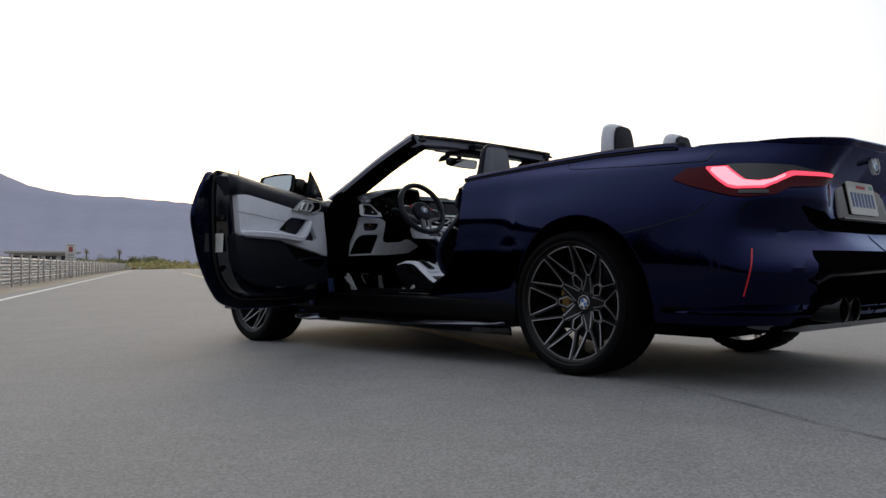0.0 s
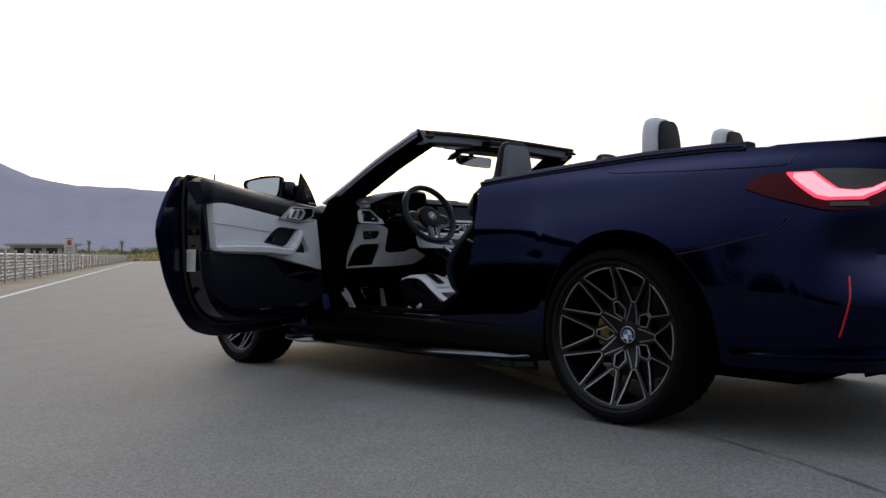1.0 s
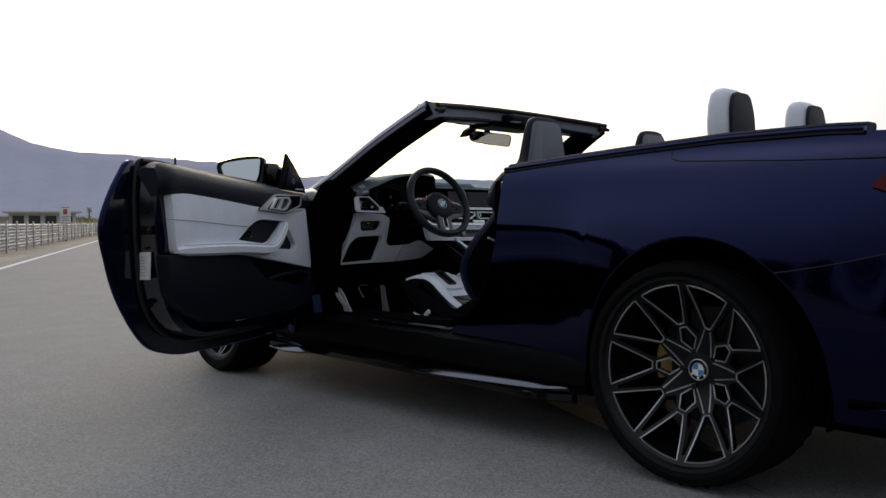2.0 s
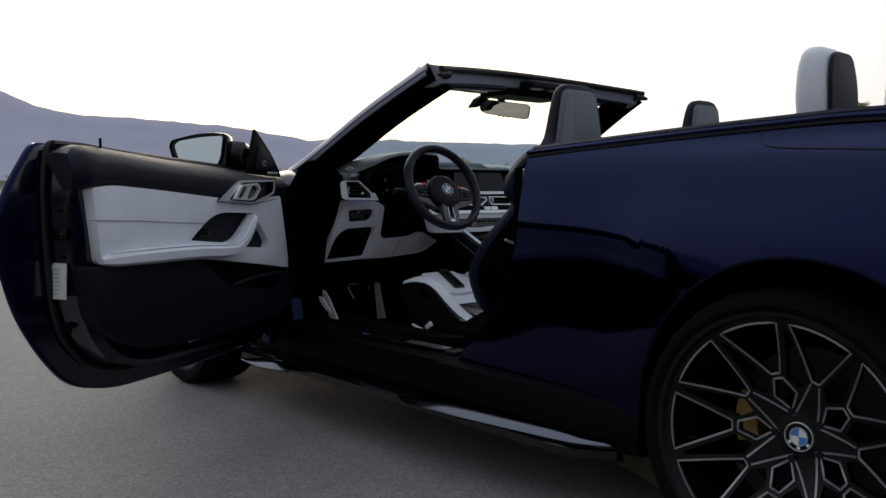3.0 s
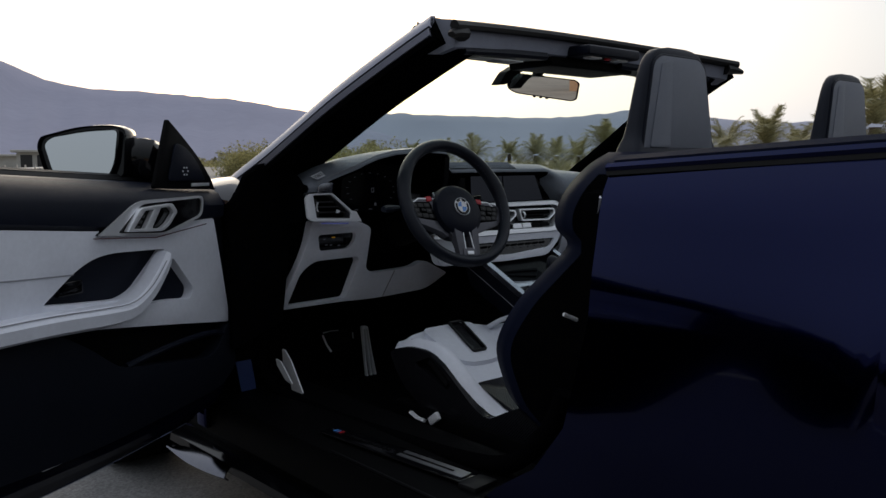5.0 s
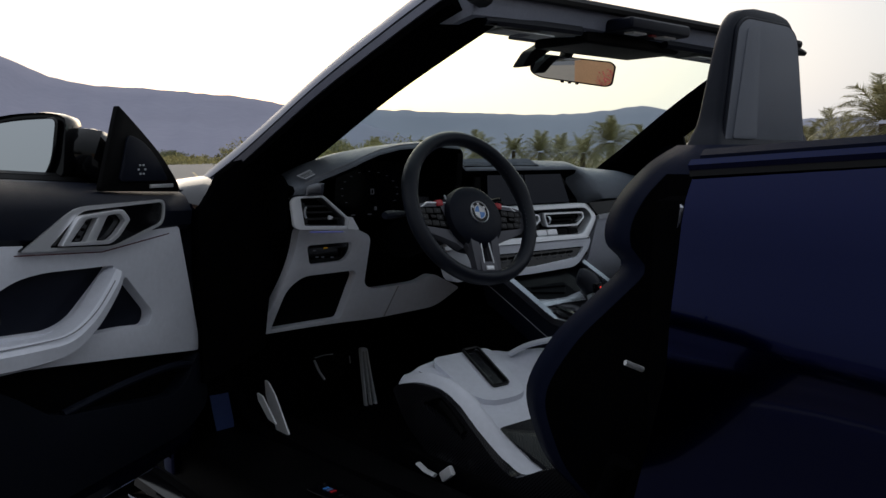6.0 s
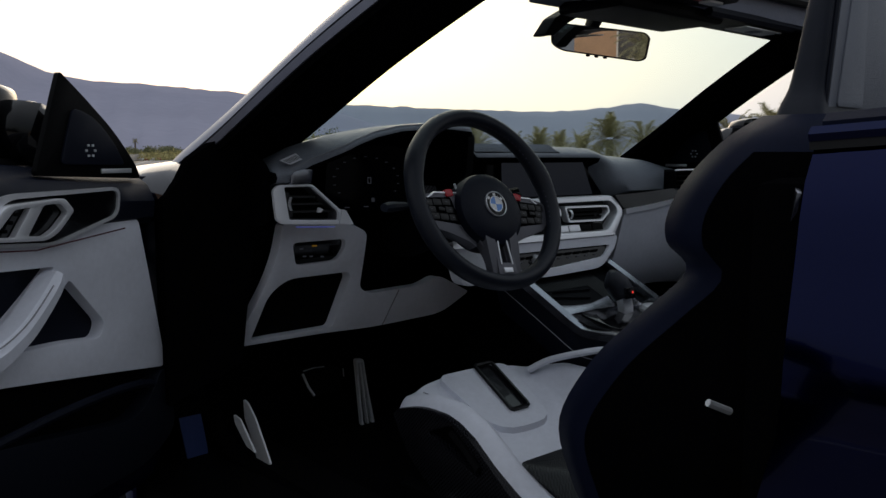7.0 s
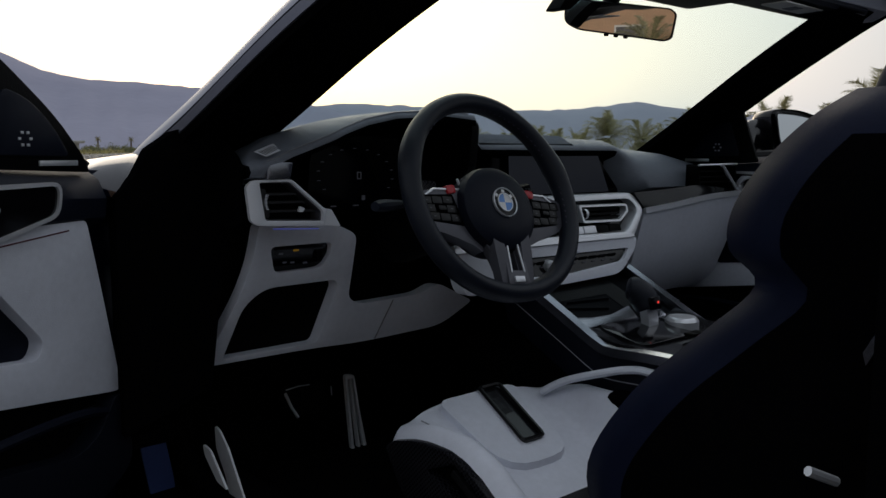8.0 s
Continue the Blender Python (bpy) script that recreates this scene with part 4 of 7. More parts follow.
for flip in (False, True):
    b = sill_half()
    # body-coloured sill, blackened for the dark surroundings it reflects
    part("sill", mirrored(b) if flip else b, PLASTIC, car)
    rows = []
    for y in np.linspace(0.52, 2.42, 40):
        t = (y - 0.52) / 1.9
        out = 0.910 - 0.012 * math.sin(t * math.pi) - (0.08 * max(0, 1 - t / 0.06)) + 0.012 * t
        tip = 0.015 * (1 - math.cos(min(1, (1 - t) * 9) * math.pi)) / 2
        rows.append([(-0.84, y, 0.222), (-out + 0.02, y, 0.206), (-out, y, 0.190), (-out - 0.003, y, 0.168), (-out + 0.03, y, 0.158), (-0.80, y, 0.150)])
    b = grid(rows, cv=True)
    cap(b, rows[0])
    cap(b, rows[-1])
    part("side_skirt", mirrored(b) if flip else b, GLOSS, car, "gloss black side skirt blade")
    # gloss black blades; the sky's sheen on them is put into grey metal
    for inner, outer in (([(-0.955, 2.360, 0.172), (-0.940, 2.281, 0.188), (-0.940, 2.142, 0.203), (-0.940, 1.990, 0.211)],
                          [(-0.966, 2.350, 0.174), (-0.972, 2.209, 0.170), (-0.972, 2.074, 0.178), (-0.968, 1.975, 0.188)]),
                         ([(-0.890, 1.375, 0.194), (-0.870, 1.300, 0.205), (-0.868, 1.130, 0.221), (-0.862, 0.890, 0.230), (-0.858, 0.670, 0.235), (-0.862, 0.590, 0.230), (-0.880, 0.500, 0.224)],
                          [(-0.900, 1.380, 0.190), (-0.920, 1.300, 0.187), (-0.925, 1.130, 0.191), (-0.917, 0.880, 0.199), (-0.907, 0.690, 0.205), (-0.900, 0.590, 0.211), (-0.884, 0.495, 0.222)])):
        a, c = spline(inner, 6), spline(outer, 6)
        up = np.array([-0.0015, 0, 0.003])
        b = thick(grid([a, a * 0.67 + c * 0.33 + up, a * 0.33 + c * 0.67 + up, c, c + np.array([0.012, 0, -0.010])]), 0.004)
        part("skirt_sheen_blade", mirrored(b) if flip else b, BLADE, car, "black skirt blade with its sky sheen put into grey metal")

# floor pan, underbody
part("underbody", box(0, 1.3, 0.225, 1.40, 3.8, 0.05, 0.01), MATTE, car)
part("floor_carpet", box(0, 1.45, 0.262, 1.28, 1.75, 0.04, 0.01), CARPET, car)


# ---- front: wings, bonnet, nose ----
def front_section(y):
    """Half section of wing and bonnet at y: outer points from the bottom up and over to the middle."""
    t = (y - 2.10) / 1.58
    w = np.interp(y, [2.10, 2.45, 2.86, 3.2, 3.5, 3.68], [0.865, 0.905, 0.940, 0.92, 0.80, 0.55])
    zt = np.interp(y, [2.10, 2.30, 2.86, 3.3, 3.55, 3.68], [0.955, 0.948, 0.885, 0.80, 0.72, 0.62])
    zc = np.interp(y, [2.10, 2.30, 2.86, 3.3, 3.55, 3.68], [0.995, 0.985, 0.925, 0.84, 0.76, 0.64])
    return w, zt, zc


def front_half():
    cols = []
    ys = sorted(list(np.linspace(2.24, WB - R_ARCH, 8)) + [WB + R_ARCH * math.cos(a) for a in np.linspace(0.02, math.pi - 0.02, 30)] + list(np.linspace(WB + R_ARCH, 3.70, 12)))
    for y in ys:
        w, zt, zc = front_section(y)
        d = y - WB
        lo = ZAX + math.sqrt(max(0, R_ARCH**2 - d * d)) if abs(d) < R_ARCH else 0.2
        pts = []
        for k in range(12):
            f = k / 11
            z = lo + (zt - 0.05 - lo) * f
            bulge = 0.02 * math.sin(math.pi * np.clip((z - 0.2) / (zt - 0.2), 0, 1))
            pts.append((-(w - 0.03 * f**3 - 0.02 + bulge), y, z))
        for k in range(1, 12):
            f = k / 11
            x = (w - 0.05) * (1 - f)
            z = zt - 0.05 + 0.05 * min(1, f * 5) ** 0.5 + (zc - zt) * f**0.7
            pts.append((-x, y, z))
        cols.append(pts)
    return grid(cols)


bm = front_half()
bm = merge(bm, mirrored(bm.copy()))
bmesh.ops.remove_doubles(bm, verts=bm.verts, dist=0.001)
part("front_body", thick(bm, 0.01), PAINT, car, "deep blue wings and bonnet")
for flip in (False, True):
    rows = []
    for y, xo, zo, xi, zi in ((2.075, 0.865, 0.905, 0.825, 0.912), (2.12, 0.925, 0.925, 0.800, 0.945), (2.20, 0.930, 0.930, 0.772, 0.968), (2.30, 0.930, 0.930, 0.785, 0.962), (2.42, 0.920, 0.925, 0.790, 0.952)):
        rows.append([(-xo - 0.001, y, zo - 0.016), (-xo, y, zo - 0.006), (-xo + 0.012, y, zo), (-(xo + xi) / 2, y, (zo + zi) / 2 + 0.006), (-xi, y, zi)])
    b = thick(grid(rows), 0.008)
    part("wing_corner", mirrored(b) if flip else b, DARKPAINT, car, "blue wing corner at the pillar foot")
part("front_apron", box(0, 3.46, 0.30, 1.50, 0.36, 0.22, 0.06, seg=3), PLASTIC, car)
for x in (-0.89, 0.89):
    part("front_flick", box(x, 3.30, 0.20, 0.06, 0.26, 0.03, 0.01), GLOSS, car)
for flip in (False, True):
    a = np.linspace(-0.25, math.pi + 0.25, 30)
    rows = [[(-x, WB + R_ARCH * 0.985 * math.cos(t), ZAX + R_ARCH * 0.985 * math.sin(t)) for t in a] for x in (0.90, 0.60)]
    b = thick(grid(rows), 0.005)
    cap(b, [(-0.60, WB + R_ARCH * math.cos(t), ZAX + R_ARCH * math.sin(t)) for t in a])
    part("wheel_house", mirrored(b) if flip else b, PLASTIC, car)
part("bulkhead", box(0, 2.40, 0.55, 1.46, 0.06, 0.72, 0.01), PLASTIC, car)


# ---- wheels ----
def wheel(cx, cy, side, tyre_r, rim_r, width, face):
    """A wheel whose outer face is at x = face; side -1 is the driver's."""
    w = new("wheel")
    w.parent = car
    w.location = (cx, cy, ZAX)
    k = side

    def px(d):
        return k * d
    half = width / 2
    prof = [(half * 0.93, rim_r * 1.0), (half * 1.0, rim_r * 1.02), (half * 1.06, rim_r + 0.35 * (tyre_r - rim_r)), (half * 1.04, rim_r + 0.7 * (tyre_r - rim_r)), (half * 0.95, tyre_r - 0.010), (half * 0.84, tyre_r - 0.002),
            (half * 0.60, tyre_r), (half * 0.58, tyre_r - 0.006), (half * 0.53, tyre_r - 0.006), (half * 0.51, tyre_r), (half * 0.2, tyre_r + 0.001), (half * 0.18, tyre_r - 0.006), (half * 0.13, tyre_r - 0.006), (half * 0.11, tyre_r + 0.001)]
    prof = [(px(a), r) for a, r in prof] + [(px(-a), r) for a, r in reversed(prof)]
    bm = lathe(prof, (0, 0, 0), "x", 96)
    # blocks on the shoulders, cut into the tread
    n = 84
    bm.verts.ensure_lookup_table()
    for v in bm.verts:
        a = math.atan2(v.co.z, v.co.y) / (2 * math.pi) * 96
        r = math.hypot(v.co.y, v.co.z)
        if tyre_r - 0.012 < r and abs(v.co.x) > half * 0.7 and round(a) % 2:
            k2 = (r - 0.006) / r
            v.co.y *= k2
            v.co.z *= k2
    part("tyre", bm, RUBBER, w, "low-profile black tyre")
    part("rim", lathe([(px(half * 0.90), rim_r - 0.012), (px(half * 0.98), rim_r - 0.006), (px(half * 1.0), rim_r + 0.004), (px(half * 0.94), rim_r + 0.006), (px(half * 0.7), rim_r - 0.004), (px(half * 0.2), rim_r - 0.03), (px(-half * 0.9), rim_r - 0.012), (px(-half * 0.9), rim_r - 0.02), (px(half * 0.2), rim_r - 0.04), (px(half * 0.80), rim_r - 0.018)], (0, 0, 0), "x", 96), RIMBLACK, w)
    hub_x = half - 0.120

    def face_x(r):
        return px(hub_x + (half * 0.95 - hub_x) * (max(0, r - 0.05) / (rim_r - 0.05)) ** 1.5)

    def on(r, deg, lift=0.0):
        a = radians(deg)
        return np.array([face_x(r) + px(lift), r * math.sin(a), r * math.cos(a)])
    R = rim_r - 0.010
    # the face: one black casting pierced by ten long windows and five small ones
    def ray_pts(corners, n=5):
        out = []
        for (r0, a0), (r1, a1) in zip(corners, corners[1:] + corners[:1]):
            if r0 == r1 and r0 > 0.92:
                out += [(r0 * R * math.sin(radians(t)), r0 * R * math.cos(radians(t))) for t in np.linspace(a0, a1, 9, endpoint=False)]
                continue
            p, q = (np.array([r * R * math.sin(radians(t)), r * R * math.cos(radians(t))]) for r, t in ((r0, a0), (r1, a1)))
            out += [tuple(p + (q - p) * k / n) for k in range(n)]
        return out

    def laid(a, b, c=0.0):
        return (face_x(math.hypot(a, b)) + px(c), a, b)
    holes, turned = [], []
    for i in range(10):
        m = 90 + 36 * i
        ra, w0 = (0.53, 4.2) if i % 2 == 0 else (0.50, 3.6)
        holes.append(ray_pts([(0.955, m - 14.9), (0.955, m + 14.9), (ra, m + w0), (ra, m - w0)]))
        turned.append((holes[-1], True))
        if i % 2 == 0:
            holes.append(ray_pts([(0.488, m - 4.6), (0.488, m + 4.6), (0.36, m + 15.5), (0.215, m), (0.36, m - 15.5)], 3))
            turned.append((holes[-1], True))
            for g in (-1, 1):
                holes.append(ray_pts([(0.90, m + g * 17), (0.90, m + g * 19), (0.492, m + g * 28.6), (0.40, m + g * 20.5), (0.50, m + g * 8.2)], 4))
            turned.append((ray_pts([(0.475, m - 31.8), (0.17, m), (0.475, m + 31.8)], 6)[:12] + ray_pts([(0.475, m + 31.8)], 1), False))
    rim_loop = [(R * math.sin(t), R * math.cos(t)) for t in np.linspace(0, 2 * math.pi, 90, endpoint=False)]
    part("wheel_face", sheet(rim_loop, holes, laid, 0.022), RIMBLACK, w, "gloss black wheel casting")
    for loop, shut in turned:
        pts = [np.array(laid(*p, 0.0015)) for p in loop]
        part("turned_edge", sweep(pts, [(-0.0028, -0.004), (0.0028, -0.004), (0.0023, 0.001), (-0.0023, 0.001)], up=(px(1), 0, 0), closed=shut), ALLOY, w)
    part("hub", lathe([(px(hub_x - 0.06), 0.075), (px(hub_x - 0.004), 0.068), (px(hub_x + 0.002), 0.05), (px(hub_x + 0.002), 0.001)], (0, 0, 0), "x", 30), RIMBLACK, w)
    for i in range(5):
        q = on(0.056, 72 * i + 20)
        part("wheel_bolt", lathe([(px(0.0), 0.010), (px(0.006), 0.009), (px(0.006), 0.001)], (px(hub_x), q[1], q[2]), "x", 8), STEEL, w)
    m = Matrix.Rotation(radians(-90 if side < 0 else 90), 4, "Y")
    m = (pose(0, 0, 0, 0, -90, 0) if side < 0 else pose(0, 0, 0, 0, 90, 0))
    roundel(w, (px(hub_x + 0.001), 0, 0), m @ Matrix.Rotation(radians(90 if side < 0 else -90), 4, "Z"), 0.033, 0.006)
    part("brake_disc", lathe([(px(hub_x - 0.075), 0.09), (px(hub_x - 0.075), 0.19), (px(hub_x - 0.10), 0.19), (px(hub_x - 0.10), 0.09)], (0, 0, 0), "x", 60), STEEL, w)
    a = np.linspace(radians(66), radians(108), 9) if cy < 1 else np.linspace(radians(-118), radians(-62), 9)
    rows = []
    for t in a:
        rows.append([(px(d), r * math.sin(t), r * math.cos(t)) for d, r in ((hub_x - 0.035, 0.120), (hub_x - 0.03, 0.14), (hub_x - 0.035, 0.175), (hub_x - 0.11, 0.18), (hub_x - 0.11, 0.12))])
    bm = grid(rows, cv=True)
    cap(bm, rows[0])
    cap(bm, rows[-1])
    part("brake_caliper", bm, GOLD, w, "gold brake caliper")
    part("tyre_valve", tube([on(R - 0.03, 100, -0.02), on(R - 0.055, 100, 0.0)], 0.004, 6), STEEL, w)
    return w


wheel(-0.800, 0.036, -1, 0.340, 0.288, 0.265, 0)
wheel(0.800, 0.036, 1, 0.340, 0.288, 0.265, 0)
FL = wheel(-0.850, WB + 0.055, -1, 0.338, 0.268, 0.255, 0)
wheel(0.850, WB + 0.055, 1, 0.338, 0.268, 0.255, 0)
FL.location.z = 0.338 + fall(1.97)      # the road falls away under this wheel

# ---- windscreen frame ----
HL = np.array([-0.594, 1.535, 1.325])      # top corner of the frame, driver's side
BL = np.array([-0.745, 2.23, 0.955])      # foot of the pillar


def pillar_path(k=1.0):
    pts = [BL + (0.01, 0.12, -0.05), BL, (-0.703, 2.05, 1.055), (-0.660, 1.84, 1.175), (-0.622, 1.67, 1.262), HL]
    return spline([np.array(p) * np.array([k, 1, 1]) for p in pts], 6)


def inboard(prof, flip):
    """Profiles as (inboard, up) pairs, turned to the sweep's own side."""
    return [(a, b) for a, b in reversed(prof)] if flip else [(-a, b) for a, b in prof]


for flip in (False, True):
    k = -1.0 if flip else 1.0
    dx = 0.045 if flip else 0.0
    part("screen_pillar", sweep(pillar_path(k), inboard([(-0.048, 0.0), (-0.044, -0.035), (0.0, -0.050), (0.055, -0.062), (0.096 + dx, -0.060), (0.100 + dx, -0.044), (0.045, 0.010), (0.0, 0.022), (-0.035, 0.020)], flip)), MATTE, car, "dark windscreen pillar")
    part("pillar_trim", sweep(pillar_path(k), inboard([(-0.058, -0.006), (-0.054, 0.004), (-0.034, 0.024), (-0.016, 0.026), (-0.018, 0.017), (-0.050, -0.010)], flip)), PILLARGREY, car, "dark blue pillar trim strip greyed for its sky sheen")
    part("pillar_seal", sweep(pillar_path(k), inboard([(-0.064, -0.045), (-0.064, -0.014), (-0.050, -0.012), (-0.046, -0.042)], flip)), MATTE, car)
    part("pillar_strip", sweep(pillar_path(k), inboard([(-0.067, -0.031), (-0.067, -0.015), (-0.060, -0.012), (-0.060, -0.034)], flip)), PILLARGREY, car, "dark blue lower pillar strip greyed for its sky sheen")

# header across the top of the screen
hx = np.linspace(-0.615, 0.615, 25)
hpath = [(x, 1.535 + 0.115 * (1 - (x / 0.62) ** 2), 1.325 + 0.034 * (1 - (x / 0.62) ** 2)) for x in hx]
part("screen_header", sweep(hpath, [(-0.075, -0.040), (-0.05, -0.062), (0.0, -0.066), (0.045, -0.052), (0.055, -0.010), (0.05, 0.010), (0.0, 0.016), (-0.06, 0.004), (-0.075, -0.010)]), HEADER, car, "dark trimmed windscreen header")
part("header_trim", sweep([(x, y + 0.052, z + 0.004) for x, y, z in hpath], [(-0.016, -0.008), (0.012, -0.012), (0.014, -0.002), (-0.012, 0.012)]), PAINT, car, "blue header trim")
part("header_seal", sweep([(x, y - 0.066, z - 0.006) for x, y, z in hpath], ring(0.012, 8)), SEAL, car)
for sx in (-1, 1):
    part("seal_end", sweep(spline([(sx * 0.575, 1.49, 1.305), (sx * 0.610, 1.475, 1.302), (sx * 0.632, 1.462, 1.296)], 5), ring(0.024, 10, 0.018), scale=np.linspace(1, 0.35, 11)), SEAL, car)

# glass
rows = []
for k in range(13):
    t = k / 12
    row = []
    for x in np.linspace(-1, 1, 15):
        top = np.array([x * 0.585, 1.575 + 0.115 * (1 - x * x), 1.322 + 0.03 * (1 - x * x)])
        bot = np.array([x * 0.735, 2.20 + 0.20 * (1 - x * x), 0.965 + 0.02 * (1 - x * x)])
        p = top + (bot - top) * t + np.array([0, 0.0, 0.035]) * math.sin(math.pi * t)
        row.append(p)
    rows.append(row)
ws = part("windscreen", thick(grid(rows), 0.005), GLASS, car, "clear curved windscreen")
ws.visible_shadow = False
cow = [(x, 2.19 + 0.20 * (1 - (x / 0.75) ** 2), 0.950 + 0.02 * (1 - (x / 0.75) ** 2)) for x in np.linspace(-0.74, 0.74, 25)]
part("cowl", sweep(cow, [(-0.03, -0.02), (0.06, -0.02), (0.06, 0.006), (-0.03, 0.012)]), PLASTIC, car)


# ---- doors, in their own frame: u back from the hinge, w inwards, z up ----
def door_frame(origin, d, n):
    o, d, n = np.array(origin, float), np.array(d, float), np.array(n, float)
    return lambda u, w, z: o + u * d + w * n + np.array([0, 0, z])


def build_door(F, flip, is_open):
    def on(pts, w):
        return [F(p[0], w, p[1]) for p in pts]

    skin_o = rounded([(1.135, 1.020), (1.225, 0.90), (1.285, 0.775), (1.215, 0.55), (1.13, 0.42), (1.03, 0.315), (0.85, 0.268), (0.35, 0.258), (-0.06, 0.275), (-0.13, 0.45), (-0.13, 0.88), (-0.10, 0.955)], [0.03, 0.3, 0.1, 0.2, 0.1, 0.1, 0.2, 0.2, 0.05, 0.1, 0.1, 0.03], 4)
    inner = rounded([(1.085, 1.000), (1.105, 0.90), (1.105, 0.775), (1.09, 0.56), (1.05, 0.46), (0.97, 0.385), (0.85, 0.345), (0.35, 0.330), (-0.02, 0.345), (-0.075, 0.45), (-0.075, 0.88), (-0.06, 0.935)], [0.02, 0.3, 0.1, 0.2, 0.1, 0.1, 0.2, 0.2, 0.05, 0.1, 0.1, 0.03], 4)
    ctr = np.array([0.55, 0.62])
    door = part("door", grid([on(ctr + (skin_o - ctr) * 0.75, -0.175), on(ctr + (skin_o - ctr) * 0.93, -0.165), on(skin_o, -0.135), on(skin_o, -0.125), on(ctr + (skin_o - ctr) * 0.985, -0.120)], cv=True), PAINT, car,
                "driver's door standing wide open" if is_open else "closed passenger door")
    bm = bmesh.new()
    cap(bm, on(ctr + (skin_o - ctr) * 0.75, -0.175))
    part("door_skin", thick(bm, 0.004), PAINT, door)
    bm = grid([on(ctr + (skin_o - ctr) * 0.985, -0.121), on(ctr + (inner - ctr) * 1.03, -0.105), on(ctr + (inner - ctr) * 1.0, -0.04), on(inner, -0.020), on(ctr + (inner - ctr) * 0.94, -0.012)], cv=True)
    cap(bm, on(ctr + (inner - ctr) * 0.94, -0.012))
    # the shell's shade is put into its darker paint
    part("door_shell", bm, DARKPAINT, door, "inner door shell, its body paint darkened for shade")
    part("door_seal", sweep(on(ctr + (inner - ctr) * 1.045, -0.096), ring(0.010, 6), up=tuple(F(0, 1, 0) - F(0, 0, 0)), closed=True), SEAL, door)
    N = F(0, 1, 0) - F(0, 0, 0)
    plane = lambda dep: (lambda a, b, c: F(a, dep + c, b))
    # upper dark pad, rounded over the top
    us = np.linspace(0.012, 1.135, 36)
    rows = []
    for u in us:
        zt = np.interp(u, [-0.06, 0.1, 0.67, 1.0, 1.09, 1.135], [0.946, 0.952, 0.985, 1.012, 1.014, 0.990])
        zb = np.interp(u, [-0.06, 0.03, 0.42, 0.75, 1.0, 1.135], [0.850, 0.853, 0.853, 0.883, 0.905, 0.888])
        e = 1 - max(0, (u - 1.07) / 0.065) ** 2 * 0.75
        rows.append([F(u, -0.085, zt - 0.012), F(u, -0.05, zt), F(u, -0.02 * e, zt - 0.004), F(u, 0.014 * e, zt - 0.025), F(u, 0.030 * e, zt - 0.055), F(u, 0.026 * e, zb + 0.012), F(u, 0.012 * e, zb), F(u, -0.02, zb - 0.004)])
    bm = grid(rows)
    cap(bm, rows[0])
    cap(bm, rows[-1])
    part("door_top_pad", bm, DARK, door, "dark leather upper door pad")
    # light card with armrest openings
    outer = rounded([(1.075, 0.893), (0.99, 0.902), (0.75, 0.884), (0.42, 0.854), (0.050, 0.862), (0.026, 0.76), (-0.014, 0.574), (0.19, 0.605), (0.40, 0.635), (0.60, 0.662), (1.045, 0.678)], [0.01, 0.1, 0.1, 0.1, 0.01, 0.05, 0.02, 0.2, 0.1, 0.1, 0.02])
    hole1 = rounded([(0.635, 0.722), (0.545, 0.780), (0.49, 0.802), (0.43, 0.808), (0.25, 0.800), (0.30, 0.758), (0.36, 0.712), (0.41, 0.700), (0.52, 0.710)], [0.01, 0.04, 0.03, 0.05, 0.01, 0.05, 0.04, 0.03, 0.05])
    hole2 = rounded([(0.222, 0.775), (0.145, 0.690), (0.158, 0.664), (0.226, 0.672), (0.325, 0.677)], [0.008, 0.015, 0.015, 0.02, 0.006])
    card = part("door_card", sheet(outer, [hole1, hole2], plane(0.022), 0.04, bevel=0.006), LIGHT, door, "light grey leather door card")
    part("card_recess", sheet(rounded([(0.66, 0.68), (0.66, 0.82), (0.12, 0.82), (0.11, 0.65)], 0.02), [], plane(-0.004), 0.006), DARK, door)
    part("window_switch", box(0, 0, 0, 0.07, 0.012, 0.03, 0.004, Matrix(((*(F(1, 0, 0) - F(0, 0, 0)),), (*N,), (0, 0, 1))).transposed().to_4x4()), GLOSS, door).location = F(0.545, 0.004, 0.745)
    # armrest roll
    ap = spline([(1.048, 0.020, 0.690), (0.98, 0.030, 0.693), (0.85, 0.040, 0.694), (0.66, 0.046, 0.691), (0.50, 0.046, 0.682), (0.42, 0.046, 0.683), (0.360, 0.044, 0.707), (0.309, 0.038, 0.744), (0.255, 0.026, 0.788)], 6)
    part("armrest", sweep([F(*p) for p in ap], [(-0.030, -0.020), (0.0, -0.026), (0.026, -0.016), (0.028, 0.006), (0.012, 0.018), (-0.03, 0.018)] if not flip else [(0.030, -0.020), (-0.03, 0.018), (-0.012, 0.018), (-0.028, 0.006), (-0.026, -0.016), (0.0, -0.026)], up=(0, 0, 1), scale=np.interp(np.linspace(0, 1, len(ap)), [0, 0.10, 0.25, 0.5, 0.72, 0.95, 1], [0.45, 0.9, 1.1, 1.1, 0.80, 0.72, 0.5])), LIGHT, door, "light grey armrest with a stitched seam")
    part("stitch_line", tube([F(p[0], p[1] + 0.021, p[2] + 0.017) for p in ap[2:-4]], 0.0012, 5), STITCH, door)
    part("card_seam", tube([F(u, 0.0235, z) for u, z in ((1.10, 0.805), (0.9, 0.797), (0.7, 0.783), (0.55, 0.775))], 0.0013, 5), STITCH, door)
